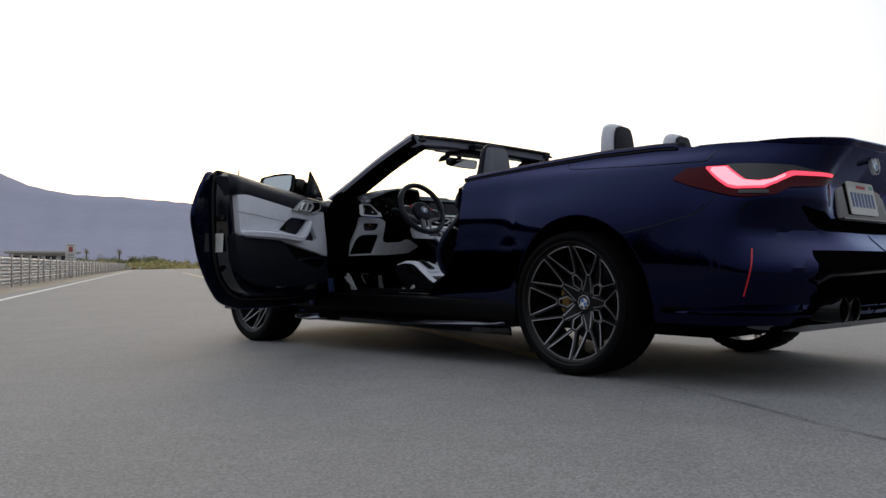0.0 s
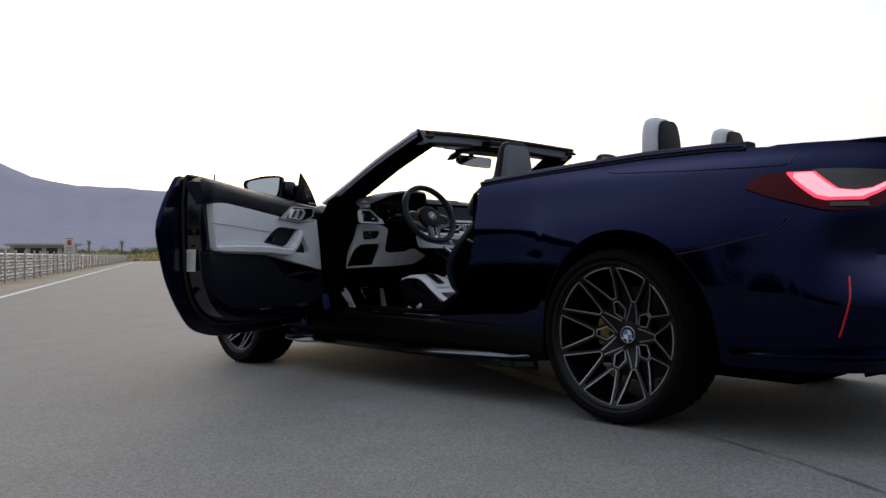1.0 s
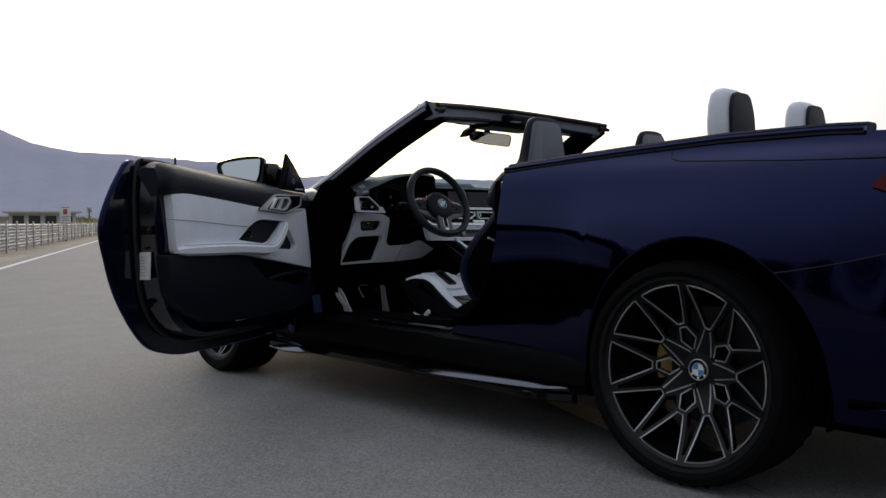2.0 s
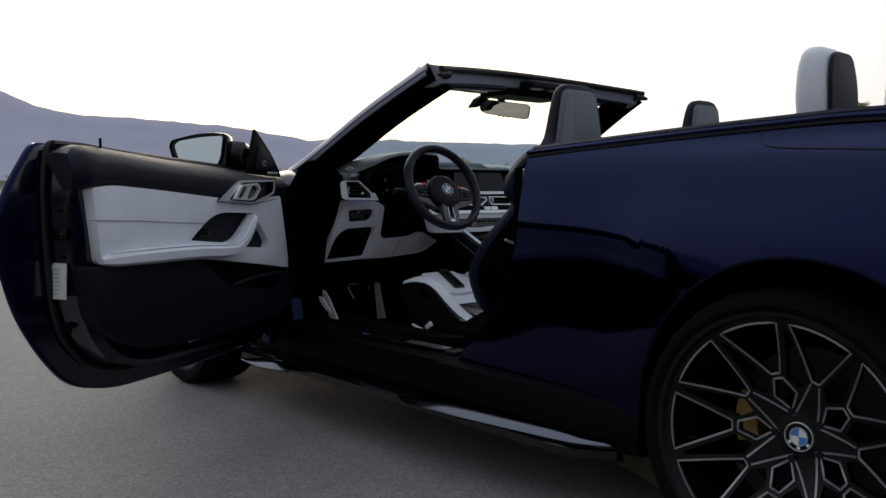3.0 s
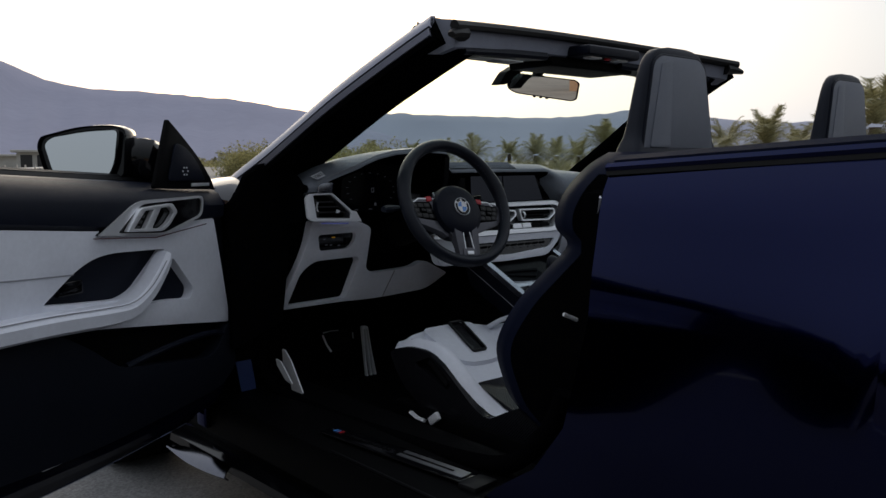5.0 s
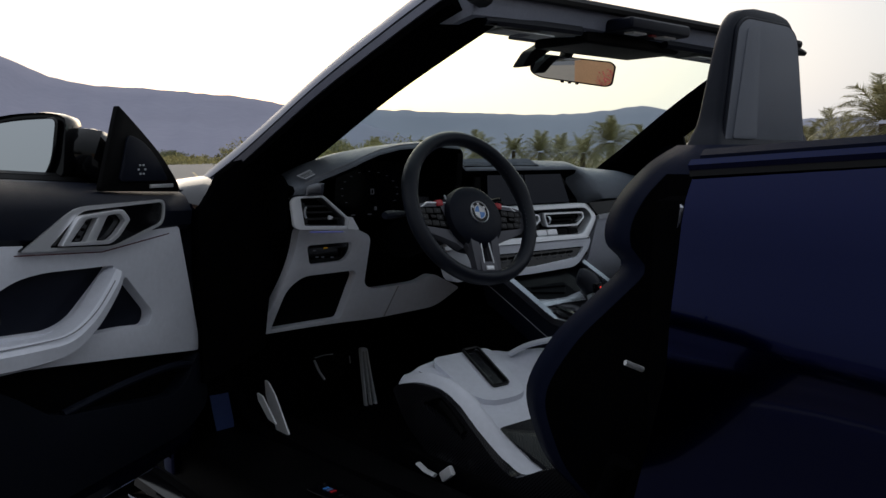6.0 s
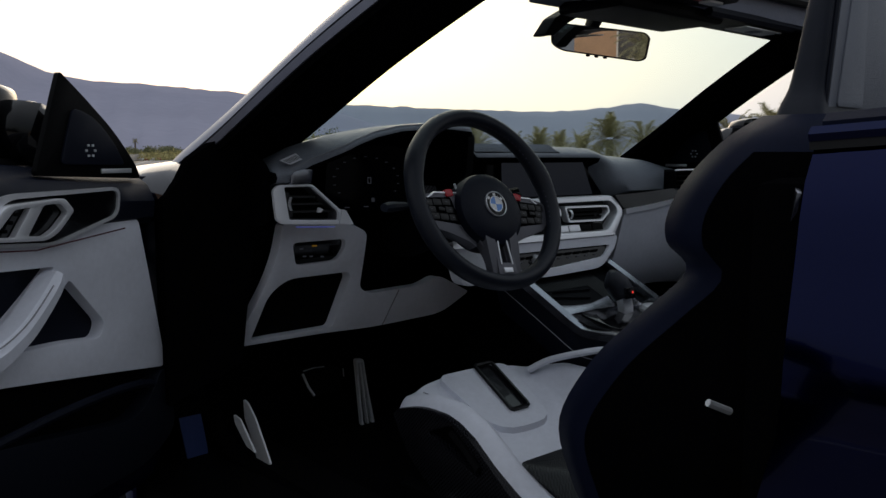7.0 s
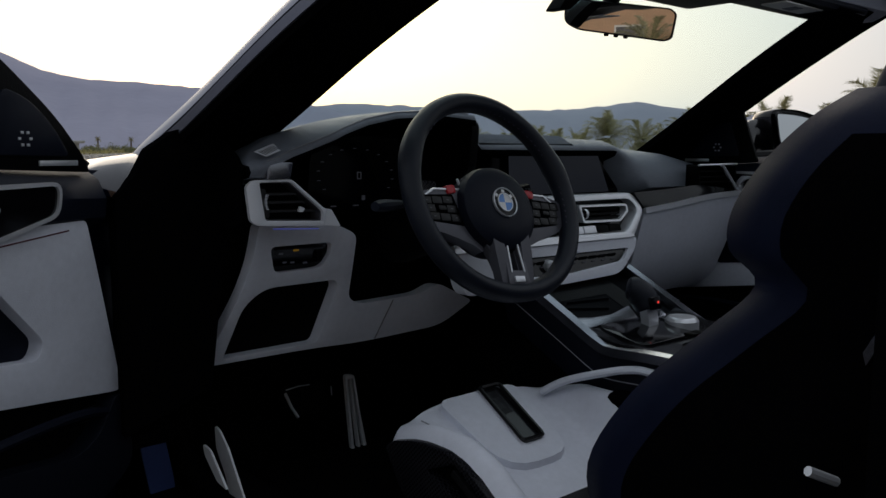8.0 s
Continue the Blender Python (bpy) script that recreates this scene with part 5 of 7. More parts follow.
    # lower dark card with the pocket
    low = rounded([(1.112, 0.676), (0.60, 0.658), (0.50, 0.60), (0.43, 0.548), (0.10, 0.497), (0.05, 0.515), (0.01, 0.57), (-0.012, 0.572), (-0.03, 0.45), (0.05, 0.405), (0.5, 0.385), (0.86, 0.405), (1.01, 0.46), (1.085, 0.52)], [0.01, 0.03, 0.04, 0.04, 0.06, 0.05, 0.02, 0.01, 0.03, 0.1, 0.2, 0.1, 0.06, 0.05])
    part("lower_card", sheet(low, [], plane(0.028), 0.05, bevel=0.012), LOWCARD, door, "dark lower door card")
    pk = rounded([(0.60, 0.655), (0.40, 0.628), (0.19, 0.60), (-0.010, 0.574), (0.01, 0.53), (0.04, 0.50), (0.10, 0.48), (0.45, 0.53), (0.53, 0.60)], 0.02)
    part("pocket_back", sheet(pk, [], plane(-0.006), 0.004), PLASTIC, door)
    part("pocket_lip", sweep([F(*p) for p in spline([(0.40, 0.020, 0.545), (0.25, 0.024, 0.560), (0.10, 0.024, 0.562), (0.02, 0.02, 0.545), (0.03, 0.02, 0.515)], 5)], ring(0.008, 8)), DARK, door)
    part("tailgate_switch", box(0, 0, 0, 0.05, 0.01, 0.022, 0.003, Matrix(((*(F(1, 0, 0) - F(0, 0, 0)),), (*N,), (0, 0, 1))).transposed().to_4x4()), GLOSS, door).location = F(0.055, 0.012, 0.553)
    # door handle with its bright bezel
    bez = rounded([(0.485, 0.850), (0.358, 0.920), (0.106, 0.923), (0.113, 0.872), (0.262, 0.835)], [0.008, 0.03, 0.02, 0.02, 0.03])
    inn = rounded([(0.425, 0.852), (0.345, 0.912), (0.112, 0.9175), (0.118, 0.876), (0.262, 0.840)], [0.008, 0.02, 0.015, 0.015, 0.02])
    part("handle_bezel", sheet(bez, [inn], plane(0.034), 0.006), CHROME, door, "satin aluminium handle bezel")
    part("handle_plate", sheet(bez, [], plane(0.030), 0.02), GLOSS, door)
    hp = rounded([(0.405, 0.853), (0.359, 0.904), (0.246, 0.910), (0.227, 0.889), (0.260, 0.857), (0.286, 0.846)], [0.003, 0.012, 0.008, 0.006, 0.012, 0.01])
    hi = rounded([(0.323, 0.855), (0.289, 0.901), (0.256, 0.902), (0.241, 0.887), (0.268, 0.863), (0.288, 0.853)], 0.006)
    hj = rounded([(0.385, 0.858), (0.344, 0.897), (0.314, 0.899), (0.347, 0.856)], 0.004)
    part("door_handle", sheet(hp, [hi, hj], plane(0.044), 0.012, bevel=0.0015), CHROME, door, "satin aluminium pull handle")
    for u, zk in ((0.357, 0.866), (0.346, 0.878), (0.335, 0.890)):
        part("lock_button", box(0, 0, 0, 0.007, 0.004, 0.006, 0.001, Matrix(((*(F(1, 0, 0) - F(0, 0, 0)),), (*N,), (0, 0, 1))).transposed().to_4x4()), PLASTIC, door).location = F(u, 0.036, zk)
    part("accent_line", tube([F(*p) for p in ((0.50, 0.034, 0.846), (0.30, 0.036, 0.832), (0.10, 0.034, 0.850))], 0.0012, 5), REDLENS, door, "thin red accent line")
    # triangular sail with its speaker
    sail = rounded([(0.212, 1.112), (0.272, 0.945), (0.026, 0.935), (0.040, 0.962), (0.092, 1.020), (0.165, 1.078)], [0.006, 0.01, 0.008, 0.02, 0.05, 0.03])
    part("sail_panel", sheet(sail, [], plane(0.012), 0.010, bevel=0.003), PLASTIC, door, "black sail panel with tweeter grille")
    gr = rounded([(0.190, 1.056), (0.222, 0.962), (0.070, 0.960), (0.104, 1.008), (0.145, 1.042)], [0.015, 0.012, 0.012, 0.03, 0.03])
    part("tweeter_grille", sheet(gr, [], plane(0.016), 0.006, bevel=0.001), DARK, door)
    for a in range(6):
        t = radians(60 * a)
        part("tweeter_mark", box(0, 0, 0, 0.005, 0.002, 0.004, 0.0005, Matrix(((*(F(1, 0, 0) - F(0, 0, 0)),), (*N,), (0, 0, 1))).transposed().to_4x4()), CHROME, door).location = F(0.155 + 0.010 * math.cos(t), 0.0165, 0.985 + 0.010 * math.sin(t))
    part("speaker_badge", box(0, 0, 0, 0.075, 0.003, 0.008, 0.001, Matrix(((*(F(1, 0, 0) - F(0, 0, 0)),), (*N,), (0, 0, 1))).transposed().to_4x4()), CHROME, door).location = F(0.092, 0.014, 0.950)
    # belt seal and lock pin
    part("belt_seal", sweep([F(u, -0.085, z) for u, z in ((-0.06, 0.945), (0.3, 0.966), (0.67, 0.986), (1.0, 1.014), (1.10, 1.016))], ring(0.010, 6)), SEAL, door)
    part("lock_pin", tube([F(0.966, -0.04, 0.99), F(0.967, -0.04, 1.037)], 0.004, 8), PLASTIC, door)
    # latch, label, screws on the shut face
    ax = np.array(F(1, 0, 0)) - np.array(F(0, 0, 0))
    Mx = Matrix(((*ax,), (*N,), (0, 0, 1))).transposed().to_4x4()
    part("latch", box(0, 0, 0, 0.012, 0.05, 0.032, 0.004, Mx), STEEL, door).location = F(1.114, -0.060, 0.765)
    part("latch_hook", box(0, 0, 0, 0.02, 0.024, 0.018, 0.006, Mx), GLOSS, door).location = F(1.118, -0.05, 0.762)
    lab = part("door_label", box(0, 0, 0, 0.003, 0.074, 0.100, 0.001, pose(0, 0, 0, 0, 0, 0)), LABEL, door, "white printed service label")
    lab.matrix_local = Matrix.Translation(F(1.112, -0.080, 0.636)) @ Mx @ pose(0, 0, 0, 0, -3, 0)
    for k in range(7):
        o = part("label_bar", box(0.0022, 0.004 * (k % 3) - 0.005, 0.032 - 0.011 * k, 0.0012, 0.038 - 0.006 * (k % 3), 0.003, 0), FAINT, door)
        o.matrix_local = Matrix.Translation(F(1.112, -0.080, 0.636)) @ Mx @ pose(0, 0, 0, 0, -3, 0)
    part("plug", lathe([(0, 0.016), (0.003, 0.014), (0.003, 0.001)], (0, 0, 0), "x", 14), PLASTIC, door).matrix_local = Matrix.Translation(F(1.083, -0.07, 0.498)) @ Mx
    for z, u in ((0.83, 1.118), (0.70, 1.113)):
        part("screw", lathe([(0, 0.006), (0.003, 0.005), (0.003, 0.001)], (0, 0, 0), "x", 8), STEEL, door).matrix_local = Matrix.Translation(F(u, -0.06, z)) @ Mx
    part("chrome_sliver", box(0, 0, 0, 0.11, 0.006, 0.006, 0.002, Mx), CHROME, door).location = F(0.60, 0.020, 0.392)
    return door


def wing_mirror(Q, e, door, arm, lean=0.40):
    """A mirror whose glass runs from Q outwards along e, facing back; arm: where it meets the door."""
    Q, e = np.array([*Q, 0.0]), np.array([*e, 0.0])
    fwd = np.array([-e[1], e[0], 0.0]) if e[0] > 0 else np.array([e[1], -e[0], 0.0])
    out = rounded([(0.213, 1.046), (0.205, 1.070), (0.105, 1.095), (0.024, 1.098), (-0.014, 1.090), (-0.011, 0.973), (0.012, 0.958), (0.154, 0.966), (0.190, 0.980)], [0.02, 0.03, 0.1, 0.04, 0.03, 0.02, 0.02, 0.05, 0.03], 4)
    gl = rounded([(0.188, 1.050), (0.170, 1.066), (0.081, 1.081), (0.006, 1.084), (0.012, 1.004), (0.030, 0.966), (0.142, 0.971), (0.164, 0.984)], [0.012, 0.02, 0.1, 0.012, 0.03, 0.02, 0.03, 0.02], 4)
    ctr = out.mean(0)
    P = lambda p, w: Q + p[0] * e + fwd * w + np.array([0, 0, p[1]])
    rows = []
    for k, w in ((0.93, 0.004), (0.985, -0.006), (1.0, 0.004), (1.0, 0.03), (0.94, 0.07), (0.74, 0.105), (0.4, 0.122), (0.1, 0.125)):
        rows.append([P(ctr + (q - ctr) * k, w + (lean * 0.35 * (q[1] - 1.02) if w < 0.005 else 0.0)) for q in out])
    bm = grid(rows, cv=True)
    cap(bm, rows[-1])
    cap(bm, rows[0])
    part("mirror_housing", bm, GLOSS, door, "gloss black wing mirror housing")
    bm = bmesh.new()
    cap(bm, [P(q, 0.0015 - 0.004 + lean * (q[1] - 1.02) * 0.35) for q in gl])
    for v in bm.verts:
        v.co += Vector(-fwd * 0.008)
    g = part("mirror_glass", thick(bm, 0.002), MIRROR, door, "wing mirror glass")
    part("mirror_rim", tube([P(q, -0.004 + lean * (q[1] - 1.02) * 0.35 - 0.004) for q in gl], 0.004, 6, closed=True, up=tuple(fwd)), GLOSS, door)
    mark = rounded([(0.155, 1.035), (0.163, 1.035), (0.159, 1.044)], 0.001)
    part("mirror_mark", sheet(mark, [], lambda a, b, c: P((a, b), -0.011 + lean * (b - 1.02) * 0.35 - c), 0.001), INK, door)
    start = P((0.02, 1.02), 0.05)
    mid = P((-0.05, 1.015), 0.04)
    part("mirror_arm", sweep(spline([start, mid, (mid + np.array(arm)) / 2 + np.array([0, 0, 0.0]), np.array(arm)], 5), ring(0.034, 14, 0.050)), GLOSS, door)


FD = door_frame((-0.899, 2.111, 0), (-0.868, -0.497, 0), (0.497, -0.868, 0))
FP = door_frame((0.735, 2.13, 0), (0, -1, 0), (-1, 0, 0))
door_l = build_door(FD, False, True)
wing_mirror((-1.170, 2.055), (-0.701, 0.713), door_l, (-1.05, 2.115, 0.975))
door_r = build_door(FP, True, False)
wing_mirror((0.930, 1.925), (0.955, -0.296), door_r, (0.80, 1.97, 0.965))
# hinges and check strap between pillar and door
for z in (0.50, 0.78):
    part("door_hinge", box(-0.845, 2.165, z, 0.10, 0.05, 0.05, 0.01), MATTE, door_l)
part("check_strap", tube([(-0.80, 2.14, 0.64), (-0.90, 2.10, 0.64)], 0.009, 8), STEEL, door_l)
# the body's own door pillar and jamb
# painted jamb turned to black plastic, its shade put into the colour
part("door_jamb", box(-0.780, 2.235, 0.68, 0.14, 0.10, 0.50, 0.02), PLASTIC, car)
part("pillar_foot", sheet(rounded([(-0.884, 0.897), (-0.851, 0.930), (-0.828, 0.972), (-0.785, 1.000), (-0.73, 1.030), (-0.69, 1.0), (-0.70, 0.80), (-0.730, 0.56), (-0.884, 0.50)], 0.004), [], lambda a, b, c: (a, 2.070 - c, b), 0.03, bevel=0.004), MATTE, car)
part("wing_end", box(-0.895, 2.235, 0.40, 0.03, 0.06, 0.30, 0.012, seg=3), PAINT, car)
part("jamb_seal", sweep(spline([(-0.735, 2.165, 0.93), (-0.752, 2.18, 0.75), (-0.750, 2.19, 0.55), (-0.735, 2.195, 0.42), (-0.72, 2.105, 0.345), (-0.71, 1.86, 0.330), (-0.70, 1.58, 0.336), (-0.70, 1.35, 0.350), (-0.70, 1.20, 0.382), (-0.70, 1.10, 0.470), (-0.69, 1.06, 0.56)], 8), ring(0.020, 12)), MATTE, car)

# ---- dashboard ----
def dash_top(x):
    return float(np.interp(x, [-0.70, -0.672, -0.650, -0.640, -0.605, -0.547, -0.48, -0.41, -0.32, -0.235, -0.195, 0.0, 0.3, 0.55, 0.74], [0.948, 0.972, 0.988, 0.996, 1.007, 1.023, 1.034, 1.042, 1.050, 1.044, 1.004, 1.004, 0.997, 0.978, 0.945]))


def dash_lip(x):
    return float(np.interp(x, [-0.70, -0.678, -0.652, -0.609, -0.586, -0.54, -0.492, -0.43, -0.32, -0.235, -0.195, 0.25, 0.74], [0.944, 0.948, 0.956, 0.975, 0.986, 1.008, 1.025, 1.038, 1.046, 1.040, 0.984, 0.984, 0.945]))


xs = np.linspace(-0.70, 0.72, 90)
rows = []
for x in xs:
    zt, zl = dash_top(x), dash_lip(x)
    clus = float(np.interp(x, [-0.62, -0.56, -0.235, -0.205], [0, 1, 1, 0]))
    mid = float(np.interp(x, [-0.21, -0.18, 0.27, 0.32], [0, 1, 1, 0]))
    yl = 1.955 - 0.035 * clus + 0.02 * abs(x)
    yr = 1.975 + 0.085 * clus + 0.03 * mid
    zb = np.interp(x, [-0.70, -0.62, -0.5, 0.3, 0.73], [0.924, 0.922, 0.86, 0.86, 0.87])
    row = [(x, 2.33, 0.955), (x, 2.20, 0.968 + 0.3 * (zt - 1.0)), (x, 2.06, zt - 0.006), (x, 2.005, zt), (x, yl + 0.006, zl), (x, yl, zl - 0.010), (x, yl + 0.008, zl - 0.020), (x, yr, max(zl - 0.032, 0.926)), (x, yr + 0.008, zb), (x, 2.05, zb - 0.01), (x, 2.3, zb - 0.03)]
    # the passenger's side swells in one soft slope down to the trim band
    soft = [(x, 2.33, 0.955), (x, 2.20, zt - 0.020), (x, 2.10, zt - 0.008), (x, 2.04, zt - 0.012), (x, 2.00, zt - 0.024), (x, 1.975, zt - 0.040), (x, 1.957, zt - 0.060), (x, 1.943, 0.905), (x, 1.940, 0.885), (x, 2.05, zb - 0.01), (x, 2.3, zb - 0.03)]
    k = float(np.interp(x, [0.25, 0.36], [0, 1]))
    rows.append([tuple(np.array(a) * (1 - k) + np.array(b) * k) for a, b in zip(row, soft)])
bm = grid(rows)
cap(bm, rows[0])
cap(bm, rows[-1])
bmesh.ops.remove_doubles(bm, verts=bm.verts, dist=1e-5)
dash = part("dashboard", bm, DASHTOP, car, "dark grey dashboard skin with a hooded binnacle", angle=80)
dash.data.materials.append(MATTE)              # matt black faces under the hood; end caps blackened for shade
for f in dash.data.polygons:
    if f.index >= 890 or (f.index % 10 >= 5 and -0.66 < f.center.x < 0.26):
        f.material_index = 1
part("dash_seam", tube([(x, 1.962 - 0.035 * float(np.interp(x, [-0.62, -0.56, -0.235, -0.205], [0, 1, 1, 0])) + 0.02 * abs(x), dash_lip(x) + 0.001) for x in xs if -0.68 < x < -0.24], 0.0014, 5), STITCH, car)
part("dash_core", box(0, 2.29, 0.76, 1.38, 0.26, 0.24, 0.02), PLASTIC, car)


def knee(a, b, c=0.0):
    return (a, 2.13 - 0.15 * (a + 0.705) - 0.36 * (b - 0.58) - c, b)


kp = rounded([(-0.722, 0.578), (-0.692, 0.650), (-0.668, 0.715), (-0.655, 0.780), (-0.655, 0.842), (-0.506, 0.836), (-0.462, 0.815), (-0.457, 0.754), (-0.453, 0.687), (-0.425, 0.672), (-0.289, 0.681), (-0.254, 0.702), (-0.155, 0.653), (-0.22, 0.604), (-0.402, 0.588), (-0.512, 0.588)], [0.012, 0.03, 0.03, 0.03, 0.008, 0.02, 0.015, 0.03, 0.03, 0.02, 0.03, 0.02, 0.01, 0.03, 0.1, 0.05])
k1 = rounded([(-0.628, 0.800), (-0.510, 0.803), (-0.508, 0.780), (-0.522, 0.755), (-0.612, 0.750)], [0.012, 0.010, 0.01, 0.015, 0.012])
k2 = rounded([(-0.684, 0.590), (-0.660, 0.690), (-0.625, 0.722), (-0.488, 0.728), (-0.480, 0.715), (-0.500, 0.600)], [0.008, 0.05, 0.03, 0.01, 0.02, 0.01])
part("knee_panel", sheet(kp, [k1, k2], knee, 0.03, bevel=0.005), LIGHT, car, "light grey lower dash panel with open pockets")
part("knee_panel_back", sheet(rounded([(-0.70, 0.585), (-0.65, 0.75), (-0.66, 0.82), (-0.47, 0.81), (-0.48, 0.59)], 0.01), [], lambda a, b, c: (a, knee(a, b)[1] + 0.030 - c, b), 0.004), PLASTIC, car)
part("panel_joint", tube([knee(-0.375, 0.592, 0.0012), knee(-0.352, 0.674, 0.0012)], 0.0012, 4), STITCH, car)
sw = part("light_switch", sheet(k1 + (k1.mean(0) - k1) * 0.02, [], lambda a, b, c: (a, knee(a, b)[1] + 0.012 - c, b), 0.012, bevel=0.002), GLOSS, car, "black light switch panel")
for a, b in ((-0.60, 0.785), (-0.59, 0.768), (-0.55, 0.765), (-0.575, 0.767)):
    part("switch_mark", box(a, knee(a, b)[1] + 0.011, b, 0.008, 0.002, 0.003, 0), GAUGE, sw)
part("switch_lamp", box(-0.572, knee(-0.572, 0.79)[1] + 0.011, 0.790, 0.010, 0.003, 0.003, 0), AMBER, sw)
part("switch_wheel", lathe([(-0.005, 0.012), (0.005, 0.012)], (-0.528, knee(-0.528, 0.776)[1] + 0.012, 0.776), "x", 16), PLASTIC, sw)


def vent_l(a, b, c=0.0):
    return (a, 1.99 - 0.3 * (a + 0.69) - c, b)


vo = rounded([(-0.702, 0.910), (-0.692, 0.921), (-0.628, 0.922), (-0.575, 0.872), (-0.567, 0.870), (-0.554, 0.841), (-0.686, 0.845), (-0.696, 0.853)], [0.006, 0.006, 0.006, 0.006, 0.005, 0.004, 0.006, 0.006])
vi = rounded([(-0.681, 0.917), (-0.630, 0.918), (-0.576, 0.867), (-0.577, 0.850), (-0.672, 0.853)], [0.004, 0.004, 0.005, 0.003, 0.005])
va = part("air_vent", sheet(vo, [vi], lambda a, b, c: vent_l(a, b, 0.010 + c), 0.008, bevel=0.002), SATIN, car, "satin framed air vent")
part("vent_reveal", sheet(vi + (vi - vi.mean(0)) * 0.06, [vi + (vi.mean(0) - vi) * 0.05], lambda a, b, c: vent_l(a, b, 0.002 + c), 0.030), MIDG, va, "dark grey reveal")
part("vent_back", sheet(vi + (vi - vi.mean(0)) * 0.06, [], lambda a, b, c: vent_l(a, b, -0.026 + c), 0.005), PLASTIC, va)
for z, x1 in ((0.898, -0.614), (0.884, -0.600), (0.869, -0.585)):
    part("vent_slat", sheet([(-0.664, z - 0.003), (x1, z - 0.003), (x1 - 0.003, z + 0.001), (-0.664, z + 0.001)], [], lambda a, b, c: vent_l(a, b, -0.002 + c), 0.014), VENT, va)
part("wheel_housing", sheet(rounded([(-0.676, 0.907), (-0.668, 0.906), (-0.662, 0.872), (-0.662, 0.857), (-0.670, 0.857), (-0.679, 0.895)], 0.003), [], lambda a, b, c: vent_l(a, b, 0.003 + c), 0.018, bevel=0.001), VENT, va)
for k in range(11):
    z = 0.872 + 0.0024 * k
    part("wheel_knurl", box(-0.6665 - 0.004 * math.sin((k + 0.5) / 11 * math.pi), vent_l(-0.668, z, 0.0065)[1], z, 0.0040, 0.0040, 0.0013, 0), SATIN, va)
part("vent_tab", sheet(rounded([(-0.612, 0.876), (-0.604, 0.872), (-0.608, 0.866), (-0.614, 0.866)], 0.001), [], lambda a, b, c: vent_l(a, b, 0.004 + c), 0.006), SATIN, va)
part("vent_flank", sheet(rounded([(-0.574, 0.872), (-0.567, 0.870), (-0.552, 0.841), (-0.580, 0.844)], 0.002), [], lambda a, b, c: vent_l(a, b, 0.0185 + c), 0.003), SATIN, va)
part("ambient_strip", tube([vent_l(-0.660, 0.839, 0.010), vent_l(-0.585, 0.837, 0.010)], 0.0012, 4), BLUELED, car)
# sensor glass; the sky in it is put into its grey metal
part("dash_sensor", sheet(rounded([(-0.670, 0.922), (-0.669, 0.942), (-0.664, 0.946), (-0.645, 0.951), (-0.628, 0.950), (-0.632, 0.924)], 0.003), [], lambda a, b, c: vent_l(a, b, 0.014 + c), 0.02, bevel=0.002), SHEENMETAL, car)
# black end panel between the dash and the door opening
part("dash_end_panel", sheet(rounded([(1.990, 0.846), (1.990, 0.90), (1.982, 0.944), (2.000, 0.962), (2.06, 0.995), (2.30, 1.0), (2.30, 0.838), (2.03, 0.838)], [0.01, 0.03, 0.01, 0.02, 0.02, 0.01, 0.01, 0.01]), [], lambda a, b, c: (-0.706 + c, a, b), 0.008, bevel=0.003), MATTE, car)
# demister grille on the dash's end
def end_face(a, b, c=0.0):
    return (a, 1.962 + 1.2 * (b - 0.951) - c, b)


gc = np.array([(-0.689, 0.968), (-0.643, 0.982), (-0.628, 0.973), (-0.671, 0.960)])
slot = []
for k in range(8):
    u, w = 0.10 + 0.10 * k, 0.16 + 0.10 * k
    slot.append([tuple((gc[0] * (1 - q) + gc[1] * q) * (1 - v) + (gc[3] * (1 - q) + gc[2] * q) * v) for q, v in ((u, 0.18), (w, 0.18), (w, 0.84), (u, 0.84))])
gm = part("demist_grille", sheet(rounded(gc, 0.002), slot, lambda a, b, c: end_face(a, b, 0.004 + c), 0.003), SATIN, car, "slotted demister grille")
part("grille_back", sheet(gc, [], lambda a, b, c: end_face(a, b, 0.0005 + c), 0.001), MATTE, gm)

# instrument display and its marks
cl = part("instrument_display", sheet(rounded([(-0.555, 0.86), (-0.54, 0.965), (-0.50, 1.000), (-0.30, 1.005), (-0.245, 0.985), (-0.24, 0.86)], 0.02), [], lambda a, b, c: (a, 2.048 - c - 0.1 * (1.0 - b), b), 0.006), SCREEN, car, "dark digital instrument display")
for k in range(13):
    t = radians(210 - 20 * k)
    x, z = -0.45 + 0.085 * math.cos(t), 0.925 + 0.050 * math.sin(t)
    part("gauge_mark", box(x, 2.034 - 0.1 * (1.0 - z), z, 0.006, 0.002, 0.0011, 0), GAUGE, cl)
part("gauge_figure", sheet([(-0.443, 0.917), (-0.433, 0.917), (-0.433, 0.931), (-0.443, 0.931)], [[(-0.441, 0.919), (-0.435, 0.919), (-0.435, 0.929), (-0.441, 0.929)]], lambda a, b, c: (a, 2.034 - c, b), 0.001), GAUGE, cl)
part("gauge_figure", box(-0.432, 2.03, 0.882, 0.007, 0.002, 0.009, 0), GAUGE, cl)
for k in range(4):
    part("gauge_text", box(-0.50 + 0.05 * k, 2.03, 0.868, 0.012, 0.002, 0.002, 0), GAUGE, cl)
# the hood's right wall
part("binnacle_wall", sheet(rounded([(1.94, 0.93), (1.93, 1.03), (2.06, 1.04), (2.08, 0.88)], 0.02), [], lambda a, b, c: (-0.222 + c, a, b), 0.02, bevel=0.003), PLASTIC, car)

